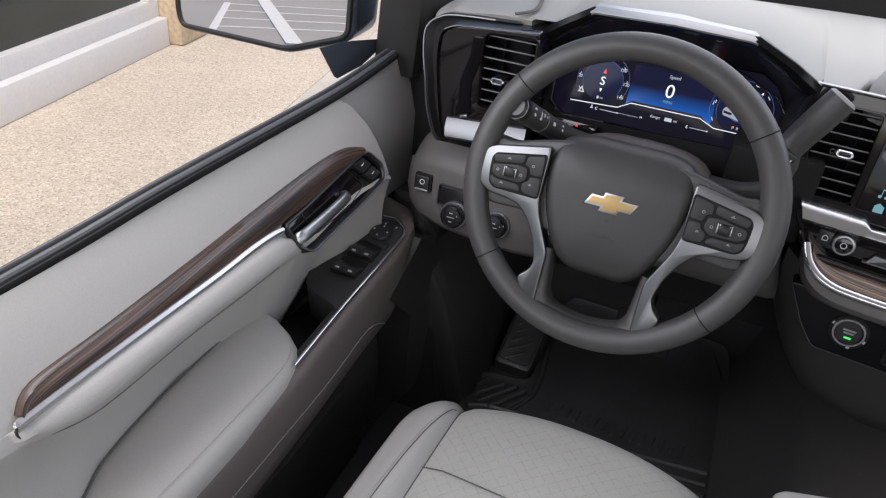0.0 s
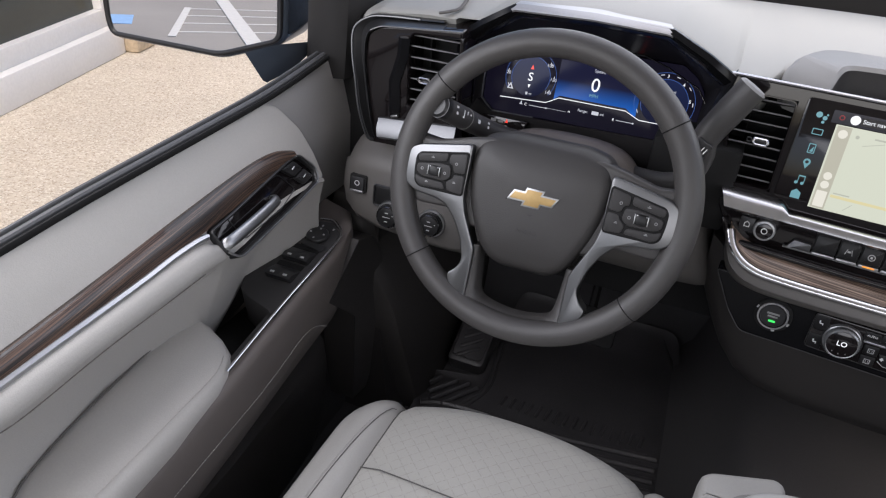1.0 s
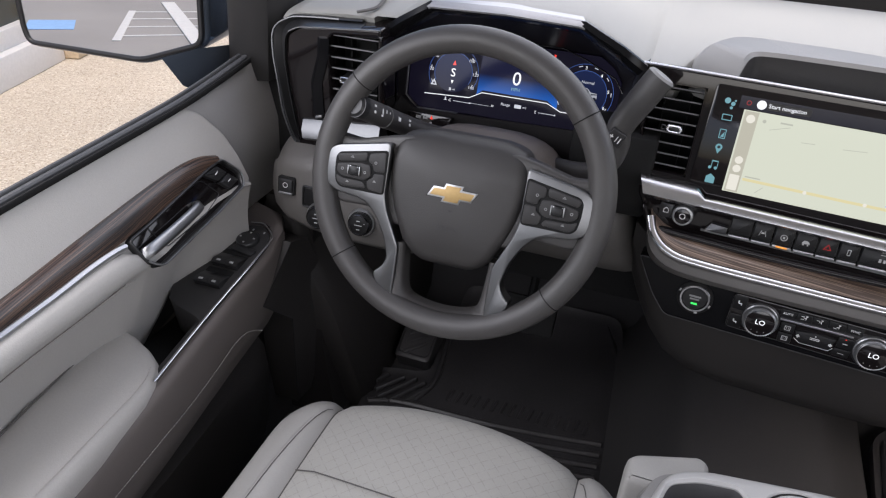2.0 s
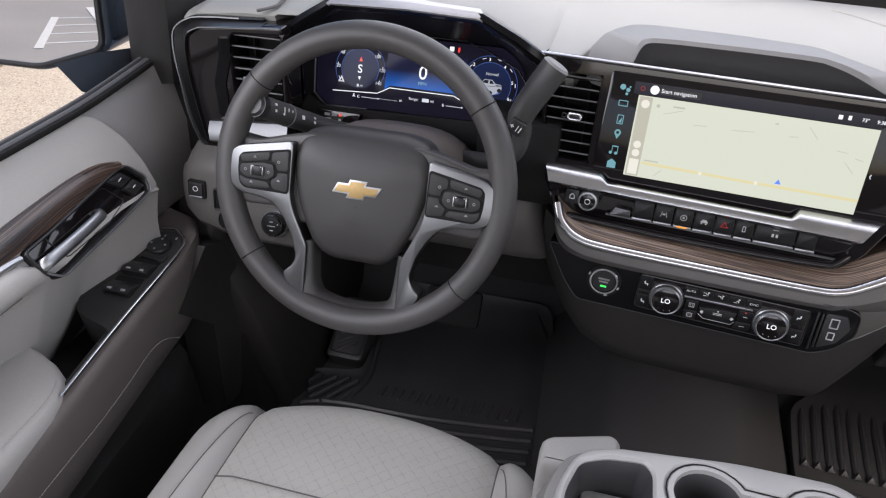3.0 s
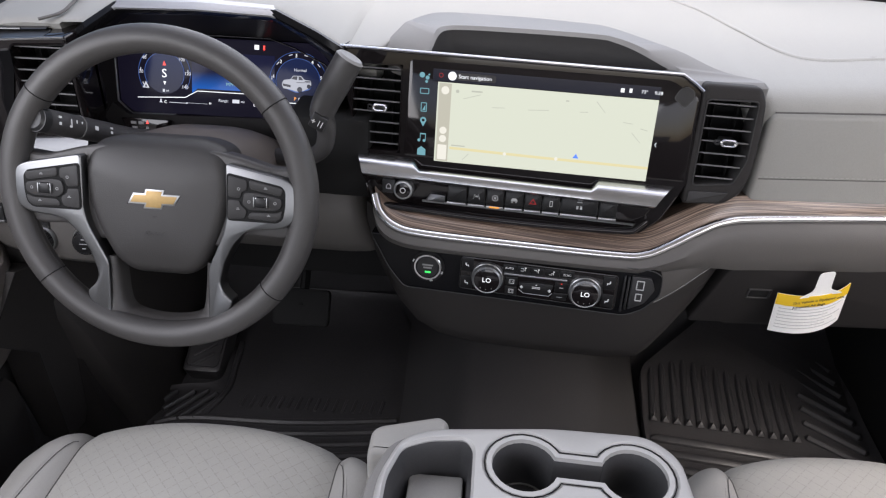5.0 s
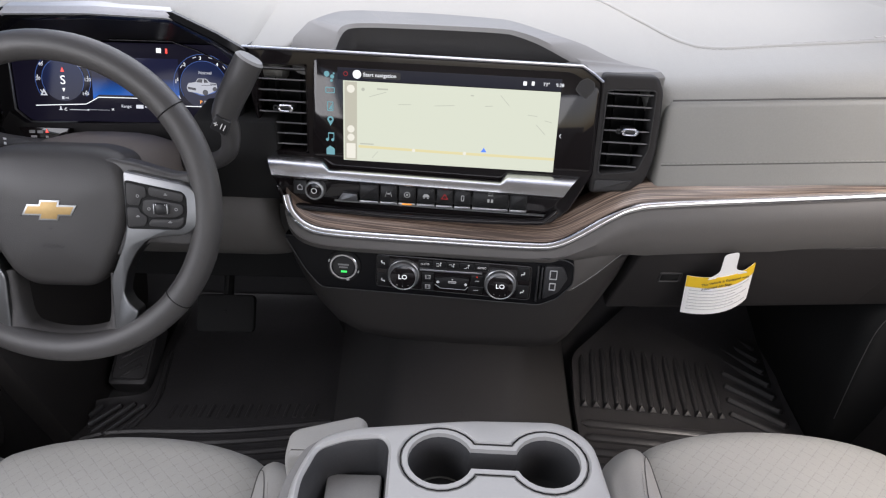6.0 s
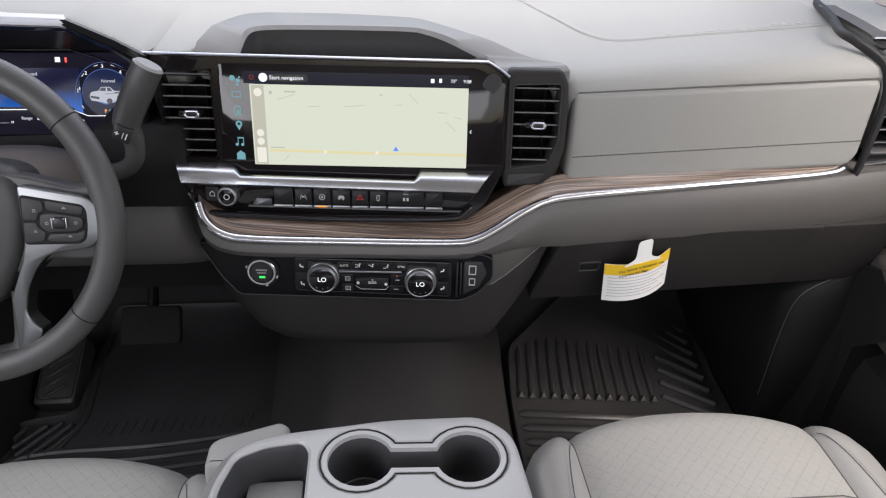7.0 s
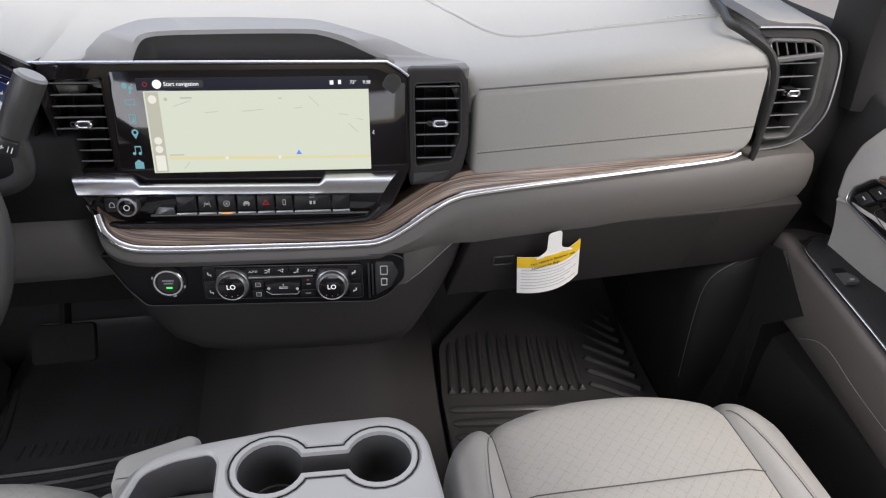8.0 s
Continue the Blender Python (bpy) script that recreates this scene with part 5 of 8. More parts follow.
for x, dz in ((-0.0515, 0.0048), (0.0808, 0.0004)):
    d = CLIMATE @ Matrix.Translation((x, -0.003, dz)) @ Matrix.Diagonal((0.90, 0.95, 0.90, 1))
    k = part("dial", turned([(0.0240, 0.0), (0.0240, 0.003), (0.0226, 0.004), (0.0220, 0.0095), (0.0212, 0.0110), (0.0196, 0.0118)], d, 40), DIALSILVER, cc, "knurled silver dial")
    bm = bmesh.new()
    for i in range(40):
        g = 2 * math.pi * i / 40
        box(0.0216, 0.0229, -0.0100, -0.0045, -0.0006, 0.0006, d @ Matrix.Rotation(g, 4, "Y"), 0, bm)
    part("knurl", bm, DIALSILVER, k)
    part("dial_base", turned([(0.0262, -0.001), (0.0262, 0.0012), (0.0250, 0.0022), (0.0236, 0.0016)], d, 40), SATIN, k, "dark base ring of the dial")
    part("dial_lip", turned([(0.0209, 0.0090), (0.0209, 0.0124), (0.0202, 0.0131), (0.0193, 0.0125)], d, 40), DIALSILVER, k, "satin lip of the dial")
    part("dial_face", turned([(0.0196, 0.010), (0.0196, 0.0123), (0.0190, 0.0127)], d, 32), GLOSS, k, "black dial face")
    text("dial_words", "LO", 0.0105, d @ Matrix.Translation((0, -0.0132, 0.001)), WHITE_ON, k)
    bars("dial_dots", [(q * 0.0042 - 0.0005, q * 0.0042 + 0.0005, -0.0148 + 0.0009 * abs(q), -0.0138 + 0.0009 * abs(q)) for q in (-2, 0, 2)], d, SOFTINK, k, -0.0132)
part("silver_bar", box(-0.0295, 0.0555, -0.0075, -0.003, 0.0130, 0.0162, CLIMATE, 0.0008), SILVER, cc, "thin silver bar between the dials")


def key(outline, name="key", front=-0.0058):
    return part(name, slab(fillet(outline, 0.001, 2), CLIMATE, front, -0.003, 0.0007), KEYBLACK, cc, "satin black key")


# upper row: two words and three airflow signs
for x0, x1 in ((-0.0310, -0.0130), (-0.0125, 0.0055), (0.0060, 0.0240), (0.0245, 0.0445), (0.0450, 0.0640)):
    key([(x0, 0.0285), (x1, 0.0280), (x1, 0.0180), (x0, 0.0180)])
text("key_words", "AUTO", 0.0042, CLIMATE @ Matrix.Translation((-0.0225, -0.0060, 0.0232)), ICON, cc)
text("key_words", "SYNC", 0.0042, CLIMATE @ Matrix.Translation((0.0550, -0.0060, 0.0226)), ICON, cc)
for i, x in enumerate((-0.0030, 0.0148, 0.0349)):
    z = 0.0234 - 0.0004 * i
    rows = [(x + 0.0008, x + 0.0030, z + 0.0018, z + 0.0034), (x + 0.0012, x + 0.0020, z - 0.0022, z + 0.0014), (x - 0.0012, x + 0.0012, z - 0.0006, z + 0.0002)]
    if i != 2:
        rows.append((x - 0.0044, x - 0.0004, z + 0.0012, z + 0.0020))
    if i != 1:
        rows.append((x - 0.0044, x - 0.0004, z - 0.0026, z - 0.0018))
    bars("airflow_mark", rows, CLIMATE, ICON, cc, -0.0062)
# demister keys
for z in (0.0036, -0.0112):
    key([(-0.0265, z + 0.0066), (-0.0100, z + 0.0070), (-0.0100, z - 0.0062), (-0.0255, z - 0.0062)])
    bars("demister_mark", [(-0.0215, -0.0145, z + 0.0024, z + 0.0032), (-0.0215, -0.0145, z - 0.0030, z - 0.0022), (-0.0215, -0.0207, z - 0.0022, z + 0.0024), (-0.0153, -0.0145, z - 0.0022, z + 0.0024), (-0.0196, -0.0190, z - 0.0012, z + 0.0016), (-0.0170, -0.0164, z - 0.0012, z + 0.0016)], CLIMATE, SOFTINK, cc, -0.0062)
# fan rocker with a raised edge, and the keys beside it
fan = key([(-0.0085, 0.0030), (0.0150, 0.0062), (0.0385, 0.0050), (0.0340, -0.0125), (-0.0010, -0.0120)], "fan_rocker", -0.0066)
part("rocker_edge", sweep([CLIMATE @ Vector((x, -0.0067, z)) for x, z in ((-0.0080, -0.0062), (-0.0005, -0.0115), (0.0335, -0.0120), (0.0375, -0.0070))], 0.0010, 0.0010, (0, -1, 0), 6), SILVER, fan, "thin bright edge of the fan rocker")
bars("fan_mark", [(-0.0062, -0.0020, -0.0034, -0.0016), (-0.0050, -0.0032, -0.0046, -0.0004), (0.0318, 0.0360, -0.0048, -0.0030), (0.0330, 0.0348, -0.0060, -0.0018), (0.0100, 0.0210, -0.0010, -0.0002), (0.0100, 0.0210, -0.0030, -0.0022), (0.0148, 0.0164, 0.0018, 0.0034)], CLIMATE, ICON, fan, -0.0070)
key([(0.0405, 0.0110), (0.0585, 0.0105), (0.0585, -0.0045), (0.0405, -0.0045)])
key([(0.0395, -0.0060), (0.0585, -0.0060), (0.0570, -0.0170), (0.0370, -0.0165)])
bars("key_mark", [(0.0465, 0.0520, 0.0018, 0.0030), (0.0445, 0.0515, -0.0122, -0.0114)], CLIMATE, SOFTINK, cc, -0.0062)
bars("key_lamp", [(0.0482, 0.0496, 0.0080, 0.0092)], CLIMATE, RED_ON, cc, -0.0062)
# heated seat keys
for x, z in ((-0.0800, 0.0206), (-0.0800, -0.0063), (0.1106, 0.0171), (0.1113, -0.0099)):
    key([(x - 0.0080, z + 0.0105), (x + 0.0085, z + 0.0100), (x + 0.0085, z - 0.0095), (x - 0.0080, z - 0.0090)], "seat_key", -0.0052)
    w = -1 if x < 0 else 1
    bars("seat_mark", [tuple(sorted((x - 0.0026 * w, x - 0.0016 * w))) + (z - 0.0026, z - 0.0008), tuple(sorted((x - 0.0026 * w, x + 0.0016 * w))) + (z - 0.0010, z + 0.0004), tuple(sorted((x + 0.0008 * w, x + 0.0024 * w))) + (z + 0.0002, z + 0.0034)], CLIMATE, ICON, cc, -0.0056)
part("usb_rib", box(0.1345, 0.1370, -0.0060, -0.002, -0.019, 0.030, CLIMATE, 0.0008), SATIN, cc, "upright rib beside the sockets")
part("usb_block", slab(fillet([(0.139, 0.031), (0.164, 0.031), (0.171, 0.014), (0.160, -0.008), (0.139, -0.020)], 0.004), CLIMATE, -0.004, 0.002, 0.001), SATIN, cc, "black socket block")
for cz, w, h in ((0.0188, 0.0052, 0.0070), (0.0010, 0.0044, 0.0056)):
    us = part("usb_socket", frame_ring(rect(0.1512 - w, 0.1512 + w, cz - h, cz + h, 0.0012), rect(0.1526 - w, 0.1498 + w, cz - h + 0.0014, cz + h - 0.0014, 0.0006), CLIMATE, -0.0052, -0.003, 0.0004), SOFTINK, cc, "pale-edged socket")
    part("socket_tongue", box(0.1500, 0.1518, -0.0046, -0.003, cz - h + 0.0035, cz + h - 0.0035, CLIMATE, 0), DARK, us)
part("divider", box(0.1295, 0.1320, -0.004, 0.0, -0.024, 0.030, CLIMATE, 0.0005), SATIN, cc)
ST = CLIMATE @ Matrix.Translation((-0.1345, 0.0, 0.010))
sb = thing("start_button", ST.translation, "round black start button in a bright ring with a green lamp", "button")
part("collar", turned([(0.0232, -0.001), (0.0232, 0.0020), (0.0220, 0.0030), (0.0195, 0.0030)], ST, 40), BLACK, sb, "black collar of the start button")
part("ring", turned([(0.0198, -0.001), (0.0198, 0.0044), (0.0188, 0.0056), (0.0166, 0.0056), (0.0158, 0.0035), (0.0155, 0.0)], ST, 40), CHROME, sb, "bright chrome ring")
part("cap", turned([(0.0155, -0.001), (0.0155, 0.0035), (0.0145, 0.0045), (0.012, 0.0047)], ST, 32), SATIN, sb)
bars("words", [(-0.0075, 0.0075, 0.002, 0.0045), (-0.006, 0.006, -0.002, 0.0003)], ST, INK, sb, -0.0052)
bars("lamp", [(-0.0035, 0.0045, -0.0085, -0.006)], ST, GREEN_ON, sb, -0.0053)
for g in (20, 75, 200):
    part("collar_mark", box(0.0204, 0.0224, -0.0036, -0.0025, -0.0020, 0.0020, ST @ Matrix.Rotation(math.radians(g), 4, "Y"), 0), SOFTINK, sb)

# ---- instrument cluster ----
RING_ON = glow("dim_blue_glow", (0.04, 0.09, 0.28), 0.9)
DISP = glow("cluster_blue_glow", (0.0045, 0.0038, 0.0105), 0.7, spec=0.10)
MIDBLUE = glow("cluster_mid_glow", (0.006, 0.10, 0.44), 0.85, (0.005, 0.006, 0.026), "Z", 0.810, 0.838, 0.10)
DIALBLUE = glow("dial_disc_glow", (0.005, 0.006, 0.022), 0.7, (0.008, 0.016, 0.062), "Z", 0.80, 0.86, 0.10)
TRUCK_ON = glow("truck_picture_glow", (0.50, 0.53, 0.60), 0.55)
DIMWHITE_ON = glow("soft_white_glow", (0.60, 0.63, 0.70), 0.7)
ic = thing("instrument_cluster", (-0.475, 0.705, 0.80), "dark blue digital instrument cluster reading zero", "instrument cluster")
io = fillet([(-0.160, 0.042), (-0.150, 0.058), (-0.10, 0.066), (0.118, 0.066), (0.140, 0.052), (0.153, 0.034), (0.153, -0.005), (0.130, -0.042), (-0.060, -0.042), (-0.072, -0.043), (-0.137, -0.043), (-0.156, -0.028)], 0.004)
gl = part("display", slab(io, CLUSTER, 0.0, 0.01, 0.001), DISP, ic, "dark blue lit display")
part("bezel_edge", sweep([CLUSTER @ Vector((x, -0.002, z)) for x, z in ((-0.162, 0.042), (-0.158, -0.028), (-0.139, -0.045), (-0.074, -0.044))], 0.003, 0.004, (0, -1, 0), 8), SILVER, ic, "bright lower edge of the display")
part("bezel_line", sweep([CLUSTER @ Vector((x, -0.010, z)) for x, z in ((-0.02, 0.0690), (0.066, 0.0690), (0.100, 0.0580), (0.144, 0.0385), (0.158, 0.020))], 0.0022, 0.003, (0, -1, 0), 8), DARKCHROME, ic, "dark polished line over the display")
part("blue_field", slab([(-0.042, -0.005), (0.055, -0.005), (0.070, -0.016), (0.070, 0.046), (-0.050, 0.046), (-0.050, -0.012)], CLUSTER, -0.0006, 0.0, 0.0001, 1), MIDBLUE, gl, "bright blue middle field")
part("horizon_line", sweep([CLUSTER @ Vector((x, -0.001, z)) for x, z in ((-0.130, -0.022), (-0.060, -0.0185), (-0.042, -0.0085), (0.055, -0.0085), (0.076, -0.0175), (0.135, -0.0175))], 0.0012, 0.0006, (0, -1, 0), 5), WHITE_ON, gl)


def arc(cx, cz, r, a0, a1, m, y, n=24):
    return [m @ Vector((cx + r * math.cos(radians(a0 + (a1 - a0) * i / n)), y, cz + r * math.sin(radians(a0 + (a1 - a0) * i / n)))) for i in range(n + 1)]


for cx, cz, r in ((-0.090, 0.014, 0.038), (0.104, 0.0125, 0.041)):
    part("dial_disc", slab(circle(cx, cz, r - 0.009, 32), CLUSTER, -0.0004, 0.0, 0.0001, 1), DIALBLUE, gl, "blue shaded dial disc")
    part("dial_ring", sweep(arc(cx, cz, r - 0.009, -30, 210, CLUSTER, -0.001), 0.0007, 0.0005, (0, -1, 0), 5), RING_ON, gl, "blue inner dial ring")
    part("dial_ring", sweep(arc(cx, cz, r, -35, 215, CLUSTER, -0.001), 0.0007, 0.0005, (0, -1, 0), 5), RING_ON, gl, "blue dial ring")
    bm = bmesh.new()
    for i in range(8):
        g = radians(-28 + 236 * i / 7)
        sweep([CLUSTER @ Vector((cx + (r - 0.003) * math.cos(g + d), -0.0012, cz + (r - 0.003) * math.sin(g + d))) for d in (-0.07, 0.07)], 0.0012, 0.0004, (0, -1, 0), 5, bm=bm)
    part("dial_ticks", bm, DIMWHITE_ON, gl)
for s, x, z, h in (("S", -0.090, 0.013, 0.017), ("0", 0.006, 0.0175, 0.027), ("20", -0.124, 0.0145, 0.0065), ("40", -0.119, 0.034, 0.0065), ("60", -0.100, 0.048, 0.0065), ("80", -0.078, 0.047, 0.0065), ("100", -0.0645, 0.0335, 0.0065), ("120", -0.056, 0.0145, 0.0065), ("140", -0.060, -0.0045, 0.0065), ("Speed", 0.008, 0.038, 0.0065),
                  ("2", 0.079, 0.039, 0.0065), ("3", 0.101, 0.048, 0.0065), ("4", 0.124, 0.040, 0.0065), ("5", 0.137, 0.0195, 0.0065), ("6", 0.1345, -0.003, 0.0065), ("1", 0.069, 0.0185, 0.0065), ("Normal", 0.107, 0.0285, 0.0058), ("P", 0.1000, -0.0115, 0.0065), ("RNDL", 0.1115, -0.0115, 0.0055), ("Range:", -0.004, -0.020, 0.0055), ("mi", 0.024, -0.020, 0.0055), ("mi", -0.086, -0.0105, 0.0045), ("C", -0.089, -0.0265, 0.0055), ("H", -0.0235, -0.0250, 0.0045), ("E", 0.041, -0.0235, 0.0055)):
    text("reading", s, h, CLUSTER @ Matrix.Translation((x, -0.0012, z)), AMBER_ON if s == "P" else WHITE_ON if len(s) == 1 else DIMWHITE_ON, gl)
text("reading", "MPH", 0.0065, CLUSTER @ Matrix.Translation((0.0065, -0.0012, 0.003)), TEAL_ON, gl)
for r in ((-0.084, -0.058, -0.0270, -0.0262), (-0.058, -0.028, -0.0262, -0.0258), (0.045, 0.070, -0.0240, -0.0232), (0.009, 0.019, -0.0225, -0.0175), (-0.093, -0.090, -0.0125, -0.0085)):
    bars("gauge", [r], CLUSTER, DIMWHITE_ON, gl, -0.001)
for x, z in ((-0.058, -0.0264), (0.069, -0.0236)):
    part("gauge_end", slab(circle(x, z, 0.0012, 10), CLUSTER, -0.0014, 0, 0.0001, 1), DIMWHITE_ON, gl)
part("thermometer", slab(fillet([(-0.0990, -0.0275), (-0.0935, -0.0275), (-0.0955, -0.0255), (-0.0955, -0.0225), (-0.0970, -0.0225), (-0.0970, -0.0255)], 0.0004, 2), CLUSTER, -0.0012, 0, 0.0001, 1), DIMWHITE_ON, gl)
part("drive_icon", frame_ring([(-0.1225, -0.0080), (-0.1130, -0.0080), (-0.1178, 0.0010)], [(-0.1200, -0.0066), (-0.1155, -0.0066), (-0.1178, -0.0022)], CLUSTER, -0.0012, 0, 0.0001), DIMWHITE_ON, gl, "small white driving symbol")
part("compass_mark", slab([(-0.0925, 0.0245), (-0.0875, 0.0245), (-0.090, 0.0310)], CLUSTER, -0.001, 0, 0.0001, 1), RED_ON, gl)
part("compass_tail", slab([(-0.0920, 0.0025), (-0.0900, -0.0025), (-0.0880, 0.0025)], CLUSTER, -0.001, 0, 0.0001, 1), WHITE_ON, gl)
bars("tell_tale", [(0.0410, 0.0475, 0.0535, 0.0598)], CLUSTER, WHITE_ON, gl, -0.001)
bars("tell_tale", [(0.0535, 0.0562, 0.053, 0.0595)], CLUSTER, RED_ON, gl, -0.001)


def truck_at(pts, k=0.00082):
    return [(0.1015 + k * x, 0.0085 - k * z) for x, z in pts]


part("truck_ground", slab(fillet(truck_at([(-22, 6), (0, 14), (22, 8), (27, 2), (0, 0)]), 0.004), CLUSTER, -0.0008, 0, 0.0001, 1), RING_ON, gl)
part("truck_picture", slab(fillet(truck_at([(-25, -2), (-22, -7), (-10, -9), (-6, -15), (8, -15), (14, -9), (25, -8), (26, 0), (24, 4), (12, 10), (6, 12), (-2, 11), (-8, 9), (-23, 7), (-25, 2)]), 0.001, 2), CLUSTER, -0.0012, 0, 0.0001, 1), TRUCK_ON, gl, "grey pickup truck picture")
bm = bmesh.new()
for q in ([(-9, -9), (-5, -14), (2, -14), (1, -8)], [(4, -8), (4, -14), (8, -13.5), (12, -8.5)], [(-24, -1), (-10, 1), (-10, 5), (-23, 3)], [(15, -7), (25, -7), (25, -5.5), (15, -5.5)], [(0, -4), (24, -5), (24, -4.4), (0, -3.2)]):
    slab(truck_at(q), CLUSTER, -0.0015, 0, 0.0001, 1, bm)
for x, z, r in ((6, 8, 0.0038), (22, 2, 0.0030)):
    slab(circle(*truck_at([(x, z)])[0], r, 14), CLUSTER, -0.0015, 0, 0.0001, 1, bm)
part("truck_windows", bm, NAVY_ON, gl)
STRIP = CLUSTER @ Matrix.Translation((0, -0.022, -0.004))
# small lamp strip below the display
part("lamp_strip", slab(fillet([(-0.145, -0.047), (-0.074, -0.047), (-0.080, -0.062), (-0.135, -0.064)], 0.003), STRIP, -0.002, 0.03, 0.001), GLOSS, ic)
part("seat_belt_lamp", slab([(-0.108, -0.054), (-0.1035, -0.054), (-0.1058, -0.0485)], STRIP, -0.0026, 0, 0.0001, 1), RED_ON, ic)
bars("dim_lamp", [(-0.130, -0.122, -0.055, -0.051), (-0.119, -0.111, -0.055, -0.051), (-0.128, -0.120, -0.061, -0.058), (-0.108, -0.104, -0.061, -0.058)], STRIP, INK, ic, -0.0024)

# ---- steering wheel and column ----
W = WHEELFACE
OUT = W.to_3x3() @ Vector((0, -1, 0))
sw = thing("steering_wheel", W @ Vector((0, 0.05, 0)), "dark grey leather steering wheel with satin silver spokes", "steering wheel")
ringpath = [W @ Vector((0.1726 * math.cos(2 * math.pi * i / 96), 0, 0.1726 * math.sin(2 * math.pi * i / 96))) for i in range(96)]
part("rim", sweep(ringpath, 0.0325, 0.034, OUT, 18, True), WHEEL, sw, "dark grey leather rim")
for g in (219, 321, 142, 38):
    c, s = math.cos(radians(g)), math.sin(radians(g))
    ctr, rad = W @ Vector((0.1726 * c, 0, 0.1726 * s)), W.to_3x3() @ Vector((c, 0, s))
    part("rim_seam", sweep([ctr + rad * (0.0165 * math.cos(2 * math.pi * i / 20)) + OUT * (0.0172 * math.sin(2 * math.pi * i / 20)) for i in range(20)], 0.0014, 0.0014, W.to_3x3() @ Vector((-s, 0, c)), 6, True), BLACK, sw)
inner = [W @ Vector((0.1566 * math.cos(radians(g)), -0.002, 0.1566 * math.sin(radians(g)))) for g in range(182, 222, 1)]
part("rim_stitching", dashes(inner, 0.005, 0.6, 0.0012, OUT), DARKTHREAD, sw)
inner = [W @ Vector((0.1566 * math.cos(radians(g)), -0.002, 0.1566 * math.sin(radians(g)))) for g in range(318, 358, 1)]
part("rim_stitching", dashes(inner, 0.005, 0.6, 0.0012, OUT), DARKTHREAD, sw)
hub = fillet([(-0.050, 0.064), (0.050, 0.064), (0.078, 0.055), (0.0865, 0.030), (0.0845, -0.010), (0.074, -0.045), (0.054, -0.084), (0.034, -0.099), (-0.034, -0.099), (-0.054, -0.084), (-0.074, -0.045), (-0.0845, -0.010), (-0.0865, 0.030), (-0.078, 0.055)], 0.020, 5)
bm = slab(hub, W, -0.009, 0.05, 0.015, 6, dome=0.004)
IW = W.inverted()
for v in bm.verts:
    q = IW @ v.co
    if q.y < 0.03:
        top, low = max(0.0, (q.z - 0.014) / 0.05), max(0.0, (-0.055 - q.z) / 0.045)
        v.co = W @ Vector((q.x, q.y + 0.017 * top * top + 0.007 * low * low, q.z))
hb = part("hub_cover", bm, HUB, sw, "dark grey airbag cover with a rolled edge", 60)
part("hub_bowl", slab(inset(hub, 0.006), W, 0.030, 0.06, 0.004), DARK, sw)
badge = [(0.86 * x, 0.86 * z) for x, z in [(-0.033, -0.0055), (-0.027, 0.0055), (-0.0115, 0.0055), (-0.0095, 0.0115), (0.0125, 0.0115), (0.0105, 0.0055), (0.033, 0.0055), (0.027, -0.0055), (0.0115, -0.0055), (0.0095, -0.0115), (-0.0125, -0.0115), (-0.0105, -0.0055)]]
BD = W @ Matrix.Translation((0, -0.0125, -0.006))
bg = part("badge", slab(inset(badge, -0.0016), BD, -0.001, 0.004, 0.0008), SILVER, hb, "silver-edged gold badge")
# black ring stands in for the shadow the badge casts
part("badge_shadow_ring", frame_ring(inset(badge, -0.0030), inset(badge, -0.0014), BD, 0.0004, 0.004, 0.0003), BLACK, bg, "black ring for the badge's shadow")
part("badge_inlay", slab(inset(badge, 0.0004), BD, -0.0014, 0.0, 0.0003), GOLD, bg, "gold inlay")
text("airbag_words", "AIRBAG", 0.0075, W @ Matrix.Translation((0, -0.0122, -0.047)), DARK, hb)
part("chevron_mark", slab([(-0.0035, -0.0255), (0.0, -0.0285), (0.0035, -0.0255)], W, -0.0129, -0.010, 0.0001, 1), DARK, hb)
